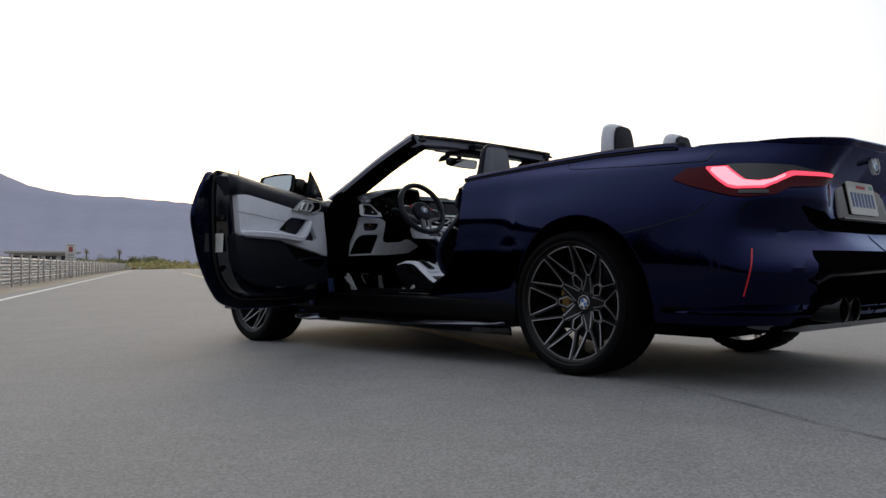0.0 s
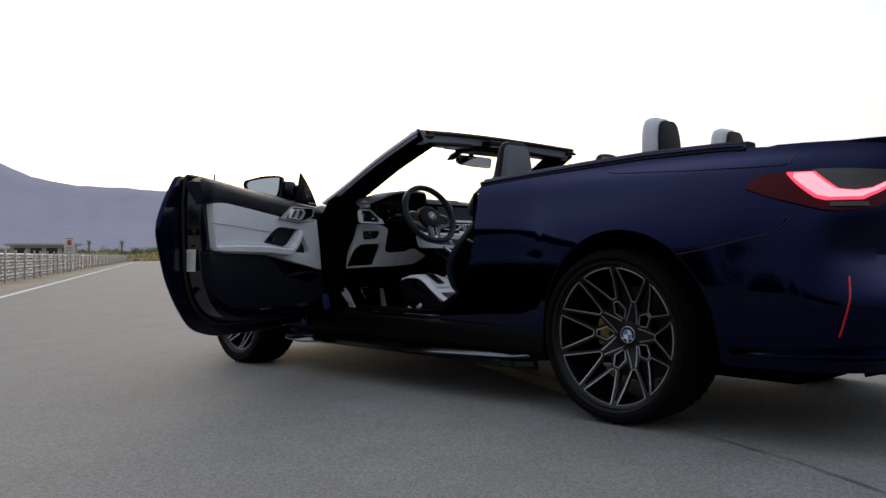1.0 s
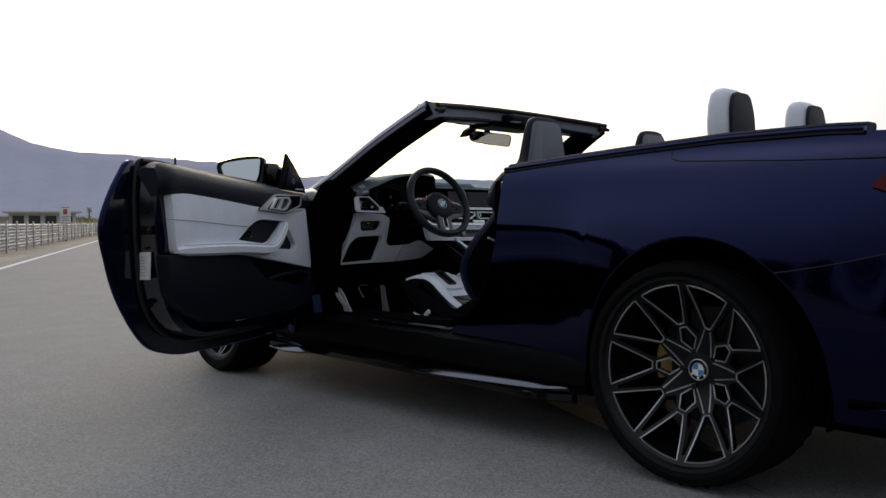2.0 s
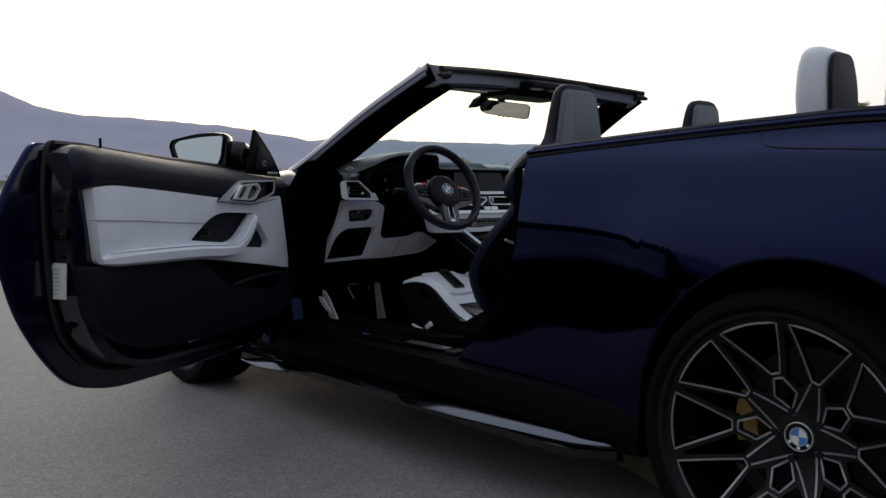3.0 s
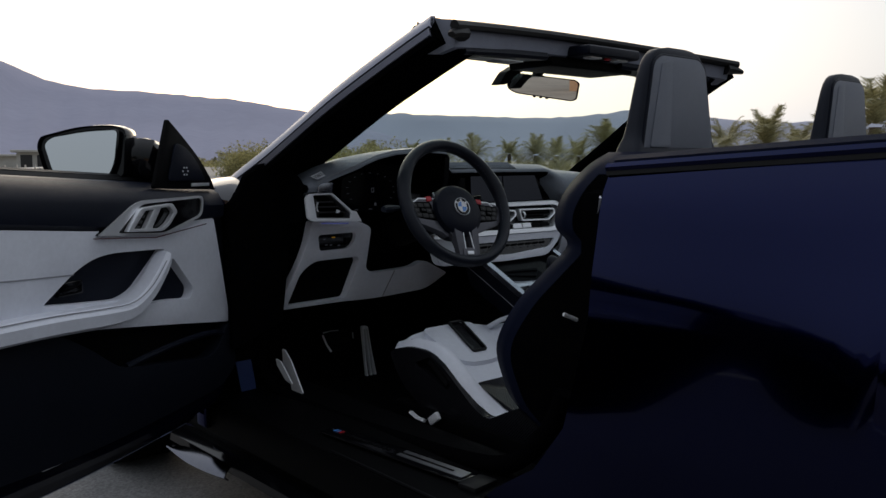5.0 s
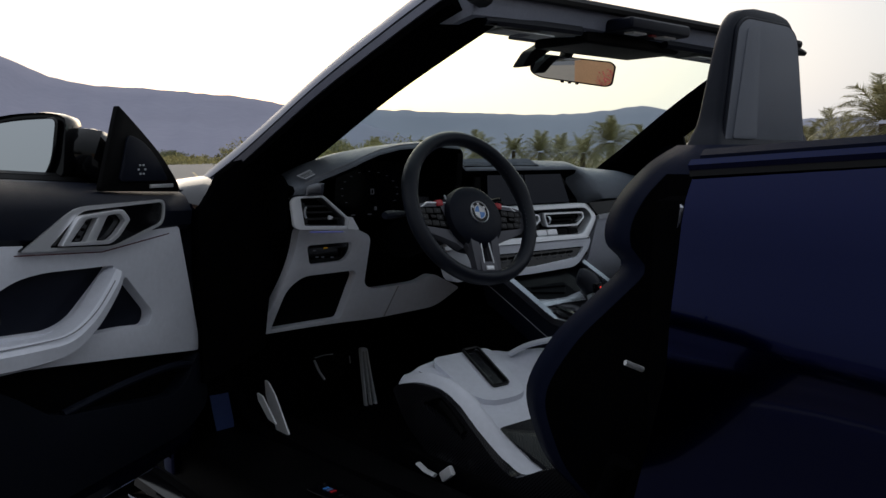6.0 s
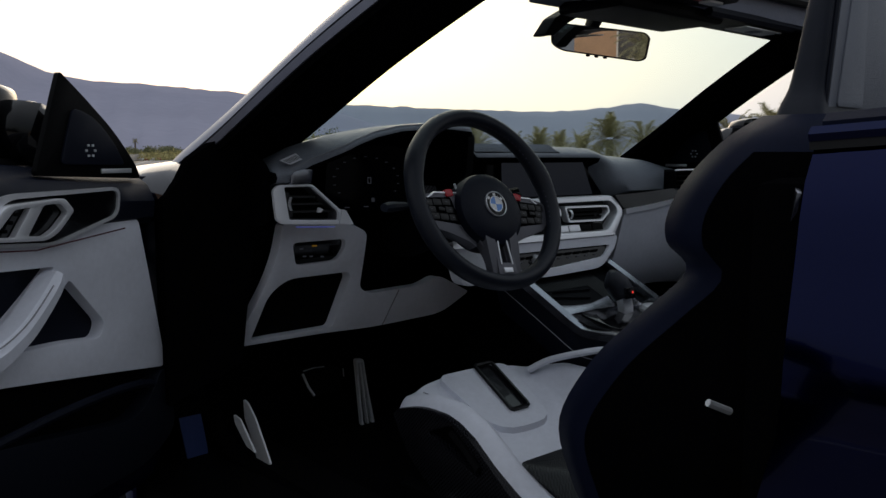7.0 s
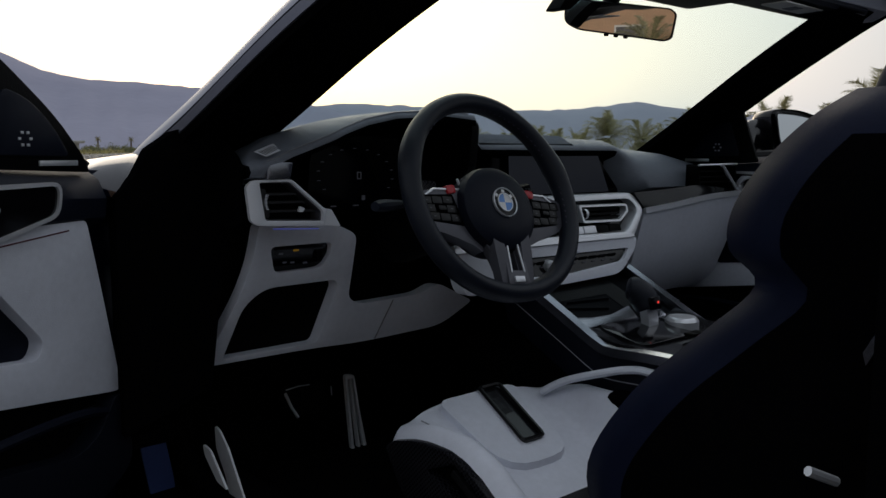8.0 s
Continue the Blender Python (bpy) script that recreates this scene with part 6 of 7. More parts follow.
# centre display
cs = part("centre_display", sheet(rounded([(-0.165, 0.862), (-0.125, 0.985), (0.196, 0.986), (0.306, 0.862)], [0.02, 0.015, 0.01, 0.01]), [], lambda a, b, c: (a, 1.985 - c + 0.1 * (b - 0.92), b), 0.014, bevel=0.003), SCREEN, car, "wide black centre display")
part("display_area", sheet(rounded([(-0.10, 0.878), (-0.095, 0.966), (0.045, 0.966), (0.040, 0.878)], 0.003), [], lambda a, b, c: (a, 1.9705 - c + 0.1 * (b - 0.92), b), 0.001), SCREENLIT, cs)
part("display_area", sheet(rounded([(0.052, 0.878), (0.050, 0.966), (0.200, 0.966), (0.235, 0.878)], 0.003), [], lambda a, b, c: (a, 1.9705 - c + 0.1 * (b - 0.92), b), 0.001), SCREENLIT, cs)
# speaker grille on the dash's middle
sg = part("dash_speaker", thick(grid([[(x, 1.964, 0.9855), (x, 2.006, 1.0055)] for x in np.linspace(-0.19, 0.10, 6)]), 0.003), MATTE, car)
for k in range(44):
    x = -0.185 + 0.0064 * k
    part("speaker_rib", tube([(x, 1.966, 0.9870), (x + 0.006, 1.985, 0.9965), (x + 0.004, 2.004, 1.0058)], 0.0016, 4), GREYLEA, sg)


# ---- centre stack ----
def stack(a, b, c=0.0):
    return (a, 1.93 - 0.4 * (0.87 - b) - c, b)


so = rounded([(-0.33, 0.876), (0.262, 0.876), (0.290, 0.836), (0.222, 0.776), (-0.33, 0.782)], [0.02, 0.018, 0.018, 0.02, 0.02])
si = rounded([(-0.30, 0.863), (0.248, 0.863), (0.268, 0.836), (0.205, 0.790), (-0.30, 0.795)], [0.02, 0.015, 0.015, 0.02, 0.02])
st = part("vent_frame", sheet(so, [si], lambda a, b, c: stack(a, b, 0.012 + c), 0.03, bevel=0.003), CHROME, car, "satin frame round the centre vents")
part("frame_back", sheet(so, [], lambda a, b, c: stack(a, b, -0.016 + c), 0.005), GLOSS, st)
for x0, x1, xw in ((-0.10, 0.048, -0.03), (0.066, 0.236, 0.07)):
    o = rounded([(x0, 0.854), (x1, 0.852), (x1, 0.834), (x1 - 0.04, 0.813), (x0, 0.815)], 0.006)
    i = rounded([(x0 + 0.006, 0.849), (x1 - 0.006, 0.847), (x1 - 0.006, 0.836), (x1 - 0.042, 0.818), (x0 + 0.006, 0.820)], 0.005)
    part("vent_rim", sheet(o, [i], lambda a, b, c: stack(a, b, 0.008 + c), 0.02, bevel=0.001), CHROME, st)
    for z in (0.842, 0.832, 0.823):
        part("vent_slat", sheet([(x0 + 0.006, z - 0.0025), (x1 - 0.03, z - 0.0025), (x1 - 0.022, z + 0.0025), (x0 + 0.006, z + 0.0025)], [], lambda a, b, c: stack(a, b, 0.0 + c), 0.015), PLASTIC, st)
    part("vent_wheel", lathe([(-0.004, 0.012), (0.004, 0.012)], (x0 + 0.012, stack(0, 0.834)[1] - 0.004, 0.834), "x", 16), CHROME, st)
for k in range(7):
    part("key", sheet(rounded([(-0.11 + 0.044 * k, 0.793), (-0.070 + 0.044 * k, 0.793), (-0.070 + 0.044 * k, 0.808), (-0.11 + 0.044 * k, 0.808)], 0.003), [], lambda a, b, c: stack(a, b, 0.004 + c), 0.012, bevel=0.001), CHROME if k in (3, 4) else PLASTIC, st)
part("hazard_lamp", box(-0.010, stack(0, 0.85)[1] - 0.002, 0.850, 0.008, 0.003, 0.008, 0.001), AMBER, st)
lo_o = rounded([(-0.33, 0.778), (0.236, 0.776), (0.216, 0.750), (0.140, 0.703), (-0.05, 0.698), (-0.33, 0.702)], [0.02, 0.01, 0.02, 0.03, 0.03, 0.02])
lo_i = rounded([(-0.20, 0.757), (0.196, 0.755), (0.160, 0.728), (-0.025, 0.716), (-0.20, 0.720)], [0.01, 0.012, 0.015, 0.015, 0.01])
lp = part("climate_surround", sheet(lo_o, [lo_i], lambda a, b, c: stack(a, b, 0.010 + c), 0.03, bevel=0.004), LIGHT, car, "light grey climate panel surround")
cp = part("climate_panel", sheet(lo_i, [], lambda a, b, c: stack(a, b, 0.002 + c), 0.012), GLOSS, car, "black climate control strip")
for k in range(9):
    part("key_line", box(-0.13 + 0.033 * k, stack(0, 0.742)[1] - 0.004, 0.744, 0.024, 0.003, 0.006, 0.001), PLASTIC, cp)
    part("key_mark", box(-0.13 + 0.033 * k, stack(0, 0.733)[1] - 0.003, 0.735, 0.010, 0.002, 0.002, 0), GAUGE, cp)
part("volume_knob", lathe([(0.0, 0.013), (-0.014, 0.012), (-0.016, 0.010), (-0.016, 0.001)], (-0.081, stack(0, 0.737)[1], 0.737), "y", 20), CHROME, cp)
part("trim_band", sheet(rounded([(-0.33, 0.789), (0.215, 0.786), (0.225, 0.779), (-0.33, 0.780)], 0.002), [], lambda a, b, c: stack(a, b, 0.016 + c), 0.01), CHROME, car)

# passenger side: gloss band, bright line, vent and glovebox
band_top = spline([(0.262, 1.925, 0.874), (0.36, 1.922, 0.877), (0.45, 1.916, 0.882), (0.515, 1.910, 0.888)], 6)
band_low = spline([(0.292, 1.915, 0.836), (0.40, 1.910, 0.845), (0.53, 1.902, 0.860), (0.695, 1.896, 0.869)], 6)
part("gloss_band", thick(grid([band_top, band_low]), 0.012), GLOSS, car, "glossy dark trim band")
part("bright_line", sweep(band_low - np.array([0, 0.010, 0.002]), [(-0.007, -0.007), (0.007, -0.007), (0.006, 0.006), (-0.006, 0.006)]), CHROME, car)
gl_rows = []
for p in band_low:
    x = p[0]
    gl_rows.append([(x, p[1] + 0.004, p[2] - 0.006), (x, p[1] + 0.016, p[2] - 0.05), (x, p[1] + 0.035, p[2] - 0.12), (x, p[1] + 0.075, 0.655), (x, p[1] + 0.12, 0.615)])
part("glovebox", thick(grid(gl_rows), 0.015), LIGHT, car, "light grey glovebox")
part("glovebox_joint", tube(spline([(0.30, 1.927, 0.79), (0.40, 1.924, 0.803), (0.50, 1.917, 0.822), (0.535, 1.916, 0.820), (0.515, 1.930, 0.77), (0.44, 1.965, 0.67)], 5), 0.0022, 5), PLASTIC, car)
# the latch recess's shade, laid on as a flat black patch
part("glovebox_recess_patch", sheet(rounded([(0.283, 0.750), (0.310, 0.742), (0.386, 0.742), (0.355, 0.726), (0.284, 0.716)], [0.004, 0.02, 0.004, 0.02, 0.004]), [], lambda a, b, c: (a, 1.9385 - 0.27 * (b - 0.735) - c, b), 0.002), PLASTIC, car)
rv = part("air_vent", sheet(rounded([(0.508, 0.938), (0.690, 0.940), (0.698, 0.868), (0.524, 0.862)], 0.004), [rounded([(0.512, 0.934), (0.686, 0.936), (0.693, 0.873), (0.529, 0.867)], 0.004)], lambda a, b, c: (a, 1.900 - c, b), 0.03, bevel=0.001), PLASTIC, car, "passenger air vent")
part("vent_back", box(0.605, 1.935, 0.90, 0.18, 0.01, 0.08, 0.002), MATTE, rv)
part("vent_top_line", tube([(0.508, 1.898, 0.939), (0.690, 1.898, 0.941)], 0.0026, 6), CHROME, rv)
for z in (0.922, 0.908, 0.895):
    part("vent_slat", box(0.60, 1.915, z, 0.14, 0.02, 0.004, 0.001), PLASTIC, rv)
part("vent_bar", tube([(0.612, 1.895, 0.938), (0.696, 1.895, 0.869)], 0.005, 6), CHROME, rv)

# ---- steering wheel, in its own plane ----
SWC = Vector((-0.3674, 1.7401, 0.8932))
SWM = Matrix.Translation(SWC) @ pose(0, 0, 0, 90 - 24.1, 0, 0) @ Matrix.Rotation(radians(-5), 4, "Z")   # turned a little; local x right, y up the wheel, z towards the driver
swh = new("steering_wheel")
swh.parent = car
swh["label"] = "black leather three-spoke steering wheel"
swh.matrix_local = SWM


def wpart(name, bm, m, label=""):
    if name not in ("wheel_rim", "stitch", "lower_spoke", "lower_trim", "trim_line", "trim_badge"):
        bmesh.ops.translate(bm, verts=bm.verts, vec=(-0.005, -0.026, -0.018))
    return part(name, bm, m, swh, label)


RW = 0.1755
ang = np.linspace(0, 2 * math.pi, 72, endpoint=False)
rim_rows = []
for a in ang:
    flat = RW - 0.006 * max(0, -math.sin(a)) ** 6
    thickr = 0.0165 + 0.0022 * (math.exp(-((a - 0.35) / 0.2) ** 2) + math.exp(-((a - 2.79) / 0.2) ** 2))
    rim_rows.append([((flat + thickr * math.cos(b)) * math.cos(a), (flat + thickr * math.cos(b)) * math.sin(a), 1.15 * thickr * math.sin(b)) for b in np.linspace(0, 2 * math.pi, 14, endpoint=False)])
wpart("wheel_rim", grid(rim_rows, cu=True, cv=True), WHEELLEA, "black leather wheel rim")
# seam stitches on the inside of the rim
for i in range(90):
    a = 2 * math.pi * i / 90
    if 3.4 < a < 6.0:
        continue
    r = RW - 0.0150
    bm = box(0, 0, 0, 0.0008, 0.0050, 0.0008, 0, Matrix.Translation((r * math.cos(a), r * math.sin(a), 0.0085)) @ Matrix.Rotation(a + 0.5, 4, "Z"))
    wpart("stitch", bm, THREAD)
pad = rounded([(0.082 * math.cos(t), 0.078 * math.sin(t) + 0.001) for t in np.linspace(0, 2 * math.pi, 16, endpoint=False)], 0.02, 3)
rows = [[(p[0] * k, p[1] * k, z) for p in pad] for k, z in ((0.92, -0.03), (1.0, 0.0), (1.0, 0.018), (0.95, 0.030), (0.80, 0.038), (0.45, 0.042), (0.05, 0.043))]
bm = grid(rows, cv=True)
cap(bm, rows[-1])
wpart("horn_pad", bm, DARK, "black leather horn pad")
for sx in (-1, 1):
    bm = sheet(rounded([(sx * 0.045, 0.036), (sx * 0.130, 0.034), (sx * 0.160, 0.027), (sx * 0.171, 0.012), (sx * 0.164, -0.014), (sx * 0.146, -0.034), (sx * 0.105, -0.045), (sx * 0.060, -0.062), (sx * 0.045, -0.075)], [0.01, 0.02, 0.012, 0.014, 0.012, 0.02, 0.03, 0.03, 0.01]), [], lambda a, b, c: (a, b, 0.016 + c), 0.022, bevel=0.003)
    wpart("spoke", bm, MIDG, "switch spoke")
    wpart("key_bed", sheet(rounded([(sx * 0.088, 0.0265), (sx * 0.157, 0.0225), (sx * 0.144, -0.0205), (sx * 0.074, -0.0285)], 0.004), [], lambda a, b, c: (a, b, 0.0168 + c), 0.0015), MATTE)
    for r in range(3):
        for q in range(3):
            x, y = 0.118 + 0.0218 * (q - 1) - 0.0055 * (r - 1), 0.0 - 0.0145 * (r - 1) - 0.001 * (q - 1) * (1 - r)
            if (r, q) != (1, 1):
                wpart("key", box(sx * x, y, 0.0174, 0.0198, 0.0126, 0.0026, 0.0008), RIMBLACK)
            if (r + q) % 2 == 0 and (r, q) != (1, 1) or r == 1:
                wpart("key_mark", box(sx * x, y, 0.0188, 0.0040, 0.0012, 0.0006, 0), GAUGE)
    wpart("thumb_roller", box(sx * 0.118, 0.0, 0.0190, 0.016, 0.009, 0.007, 0.003), RIMBLACK)
    wpart("red_button", box(sx * 0.084, 0.047, 0.012, 0.020, 0.016, 0.016, 0.005, pose(0, 0, 0, 0, 0, sx * -8)), REDBTN, "red drive mode button")
    wpart("spoke_trim", sweep([(sx * 0.062, 0.058, 0.008), (sx * 0.066, 0.036, 0.016), (sx * 0.125, 0.034, 0.016), (sx * 0.16, 0.014, 0.012)], ring(0.0025, 6), up=(0, 0, 1)), CHROME)
    wpart("gear_paddle", box(sx * 0.115, 0.03, -0.022, 0.06, 0.07, 0.005, 0.002, None), CARBON)
    # lower forked spoke, broad where it leaves the pad
    wpart("lower_spoke", sheet(rounded([(sx * 0.008, -0.035), (sx * 0.066, -0.035), (sx * 0.052, -0.080), (sx * 0.034, -0.120), (sx * 0.029, -0.164), (sx * 0.010, -0.164)], [0.004, 0.01, 0.03, 0.03, 0.005, 0.004]), [], lambda a, b, c: (a, b, 0.006 + c), 0.016, bevel=0.003), MIDG)
    bm = sweep([(sx * 0.030, -0.070, 0.010), (sx * 0.030, -0.10, 0.008), (sx * 0.024, -0.160, 0.002)], [(-0.013, -0.008), (0.013, -0.008), (0.011, 0.008), (-0.011, 0.008)], up=(0, 0, 1))
    wpart("lower_spoke", bm, MIDG)
wpart("lower_trim", sheet(rounded([(-0.018, -0.066), (0.018, -0.066), (0.024, -0.158), (-0.024, -0.158)], 0.004), [rounded([(-0.009, -0.085), (0.009, -0.085), (0.012, -0.135), (-0.012, -0.135)], 0.003)], lambda a, b, c: (a, b, 0.014 + c), 0.012, bevel=0.002), MIDG)
for x in (-0.011, 0.011):
    wpart("trim_line", tube([(x, -0.082, 0.015), (x * 1.3, -0.138, 0.015)], 0.0013, 5), CHROME)
wpart("trim_badge", box(0, -0.150, 0.015, 0.022, 0.010, 0.003, 0.001), CHROME)
roundel(swh, (-0.005, -0.020, 0.022), Matrix(), 0.026, 0.005)
part("steering_column", sweep([(-0.365, 1.775, 0.878), (-0.355, 2.02, 0.80)], ring(0.06, 14, 0.05)), PLASTIC, car)
part("column_stalk", sweep(spline([(-0.39, 1.82, 0.878), (-0.50, 1.81, 0.883), (-0.574, 1.80, 0.882)], 4), ring(0.013, 10, 0.010), scale=[0.4, 0.4, 0.4, 0.4, 0.45, 0.8, 1, 1.05, 0.8]), HEADREST, car)
part("column_stalk", sweep(spline([(-0.31, 1.83, 0.885), (-0.24, 1.825, 0.895), (-0.205, 1.815, 0.900)], 4), ring(0.011, 8)), PLASTIC, car)

# ---- pedals ----
ap = rounded([(-0.277, 0.447), (-0.252, 0.445), (-0.251, 0.36), (-0.244, 0.250), (-0.290, 0.247), (-0.283, 0.36)], 0.008)
slots = [rounded([(-0.272, 0.437), (-0.266, 0.437), (-0.269, 0.300), (-0.270, 0.275), (-0.277, 0.268), (-0.281, 0.290)], 0.003), rounded([(-0.262, 0.437), (-0.257, 0.437), (-0.254, 0.290), (-0.257, 0.268), (-0.264, 0.275), (-0.264, 0.300)], 0.003)]
part("accelerator_pedal", sheet(ap, slots, lambda a, b, c: (a, 2.30 - c + 0.25 * (b - 0.35), b), 0.012, bevel=0.001), PEDAL, car, "slotted aluminium accelerator pedal")
part("brake_pedal", sheet(rounded([(-0.462, 0.455), (-0.342, 0.440), (-0.348, 0.385), (-0.440, 0.385)], 0.012), [], lambda a, b, c: (a, 2.29 - c + 0.3 * (b - 0.4), b), 0.014, bevel=0.002), PLASTIC, car)
# glints along the black pedal's edges, set in as bright tubes
part("brake_pedal_glint", tube([(-0.461, 2.285, 0.447), (-0.450, 2.278, 0.415), (-0.438, 2.270, 0.392)], 0.0035, 5), CHROME, car)
part("brake_pedal_glint", tube([(-0.461, 2.282, 0.455), (-0.43, 2.283, 0.458), (-0.40, 2.284, 0.456)], 0.0015, 5), CHROME, car)
part("brake_pedal_glint", tube([(-0.340, 2.29, 0.440), (-0.341, 2.285, 0.42)], 0.0015, 5), CHROME, car)
part("footrest", box(-0.59, 2.24, 0.34, 0.09, 0.02, 0.18, 0.01, None), MATTE, car)
part("footrest_plate", sheet(rounded([(2.130, 0.466), (2.112, 0.462), (2.080, 0.436), (2.018, 0.355), (2.072, 0.340), (2.090, 0.380), (2.126, 0.425)], 0.004), [], lambda a, b, c: (-0.700 - c, a, b), 0.004), PEDAL, car, "brushed kick plate")
part("footrest_plate", sheet(rounded([(2.106, 0.446), (2.078, 0.442), (2.016, 0.388), (2.052, 0.392), (2.100, 0.428)], 0.004), [], lambda a, b, c: (-0.735 - c, a, b), 0.004), PEDAL, car, "brushed kick plate")
part("jamb_panel", sheet(rounded([(-0.820, 0.470), (-0.774, 0.480), (-0.753, 0.36), (-0.742, 0.250), (-0.770, 0.240), (-0.796, 0.330)], 0.004), [], lambda a, b, c: (a, 2.195 - c, b), 0.006, bevel=0.001), PAINTED, car, "blue painted inner jamb, lightened for the sky in it")
part("jamb_label", sheet([(-0.812, 0.453), (-0.770, 0.461), (-0.768, 0.446), (-0.805, 0.447)], [], lambda a, b, c: (a, 2.195 - c, b), 0.003), LABEL, car)

# ---- sill plate ----
SM = Matrix.Translation((-0.783, 1.49, 0.348)) @ pose(0, 0, 0, 0, 0, 5)
sp = part("sill_plate", box(0, 0, 0, 0.060, 0.47, 0.006, 0.003, SM), GLOSS, car, "dark brushed sill plate with a bright strip")
part("sill_strip", box(0.002, -0.125, 0.004, 0.034, 0.20, 0.002, 0.001, SM), ALLOY, sp)
part("strip_groove", box(0.0, -0.105, 0.0055, 0.006, 0.17, 0.001, 0, SM), PLASTIC, sp)
part("sill_end", box(-0.004, -0.262, -0.002, 0.072, 0.05, 0.014, 0.006, SM), SEAL, sp)
for k in range(11):
    part("sill_bar", box(-0.004, 0.012 + 0.0145 * k, 0.004, 0.010 + 0.003 * (k % 2), 0.009, 0.001, 0, SM), STEEL, sp)
for k, m in enumerate((REDBTN, PLATEBLUE, BLUE)):
    part("sill_stripe", box(-0.002, 0.184 + 0.011 * k, 0.004, 0.014, 0.007, 0.001, 0, SM), m, sp)
# highlight on the sill's outer edge, laid on as a thin steel line
part("sill_edge_glint", tube([(-0.866, 1.62, 0.334), (-0.866, 1.40, 0.335), (-0.866, 1.22, 0.336)], 0.003, 6), STEEL, car)


# ---- seats ----
def seat_loop(cx, z, yb, yk, hw, dip):
    """Section through a backrest: front bolsters at yb, back at yk."""
    pts = [(-hw * 0.86, yk), (-0.5 * hw, yk - 0.012), (0.5 * hw, yk - 0.012), (hw * 0.86, yk), (hw, yk + 0.05), (hw, yb - 0.05), (hw * 0.92, yb - 0.008), (hw * 0.76, yb), (hw * 0.60, yb - dip * 0.5), (hw * 0.4, yb - dip), (-hw * 0.4, yb - dip), (-hw * 0.60, yb - dip * 0.5), (-hw * 0.76, yb), (-hw * 0.92, yb - 0.008), (-hw, yb - 0.05), (-hw, yk + 0.05)]
    return [(cx + x, y, z) for x, y in pts]


def smooth_rows(rows, n=4):
    R = np.array(rows)
    out = [spline(R[:, j], n) for j in range(R.shape[1])]
    return np.stack(out, 1)


def front_seat(cx, label):
    s = new("front_seat")
    s.parent = car
    s["label"] = label
    rows = [seat_loop(cx, z, yb, yk, hw, dip) for z, yb, yk, hw, dip in (
        (0.36, 1.15, 1.08, 0.190, 0.02), (0.42, 1.20, 1.05, 0.205, 0.05), (0.47, 1.290, 1.04, 0.210, 0.09), (0.52, 1.328, 1.03, 0.212, 0.12), (0.60, 1.350, 1.01, 0.212, 0.17), (0.70, 1.290, 0.99, 0.212, 0.15),
        (0.78, 1.210, 0.975, 0.205, 0.10), (0.838, 1.152, 0.965, 0.205, 0.06), (0.872, 1.178, 0.96, 0.212, 0.08), (0.91, 1.176, 0.955, 0.214, 0.08), (0.955, 1.150, 0.955, 0.212, 0.05), (1.00, 1.112, 0.965, 0.194, 0.02), (1.028, 1.080, 0.98, 0.164, 0.01))]
    rows = smooth_rows(rows, 5)
    bm = grid(rows, cv=True)
    cap(bm, rows[0])
    part("backrest", bm, SEATDARK, s, "dark leather bucket backrest", 70)
    # hard black shell behind the outer bolster
    side = -1 if cx < 0 else 1
    curve = spline([(0.42, 1.20), (0.47, 1.290), (0.52, 1.328), (0.60, 1.350), (0.70, 1.290), (0.78, 1.210), (0.838, 1.152), (0.872, 1.178), (0.91, 1.176), (0.955, 1.150), (1.0, 1.112)], 6)
    zs = np.linspace(0.42, 0.985, 46)
    yb = np.interp(zs, curve[:, 0], curve[:, 1])
    yk = np.interp(zs, [0.42, 0.62, 0.78, 0.91, 1.0], [1.05, 1.01, 0.975, 0.955, 0.965])
    hw = np.interp(zs, [0.42, 0.62, 0.78, 0.91, 0.955, 1.0], [0.207, 0.214, 0.208, 0.216, 0.214, 0.197])
    shell = [[(cx + side * (w + 0.005 - 0.03 * max(0, 0.2 - t) / 0.2), y0 + (y1 - 0.075 - y0) * t, z) for t in np.linspace(0, 1, 7)] for z, y0, y1, w in zip(zs, yk, yb, hw)]
    part("seat_shell", thick(grid(shell), 0.006), MATTE, s, "black backrest shell")
    hr = []
    for z, hw, y0, y1 in ((0.96, 0.170, 0.985, 1.070), (1.03, 0.146, 1.005, 1.062), (1.06, 0.133, 1.012, 1.055), (1.10, 0.126, 1.013, 1.050), (1.15, 0.117, 1.014, 1.046), (1.19, 0.107, 1.015, 1.043), (1.215, 0.095, 1.016, 1.041), (1.232, 0.074, 1.017, 1.038), (1.239, 0.035, 1.019, 1.033)):
        hr.append([(cx + x, y, z) for x, y in rounded([(-hw, y0), (hw, y0), (hw, y1), (-hw, y1)], 0.012, 4)])
    hr = smooth_rows(hr, 3)
    bm = grid(hr, cv=True)
    cap(bm, hr[-1])
    part("headrest", bm, HEADREST, s, "dark leather headrest")
    pn = rounded([(-0.124, 1.030), (0.124, 1.030), (0.090, 1.205), (0.066, 1.220), (-0.066, 1.220), (-0.090, 1.205)], [0.008, 0.008, 0.02, 0.02, 0.02, 0.02])
    back = lambda a, b, c: (cx + a, 1.007 - c + 0.03 * max(0, b - 1.10), b)
    part("headrest_panel", sheet(pn, [], back, 0.012, bevel=0.004), GREYLEA, s, "grey headrest back panel")
    part("panel_fold", sheet(rounded([(-0.104, 1.038), (-0.035, 1.038), (-0.030, 1.215), (-0.066, 1.205)], 0.006), [], lambda a, b, c: (cx + a, 1.0052 - c + 0.03 * max(0, b - 1.10), b), 0.002, bevel=0.001), GREYLEA, s)
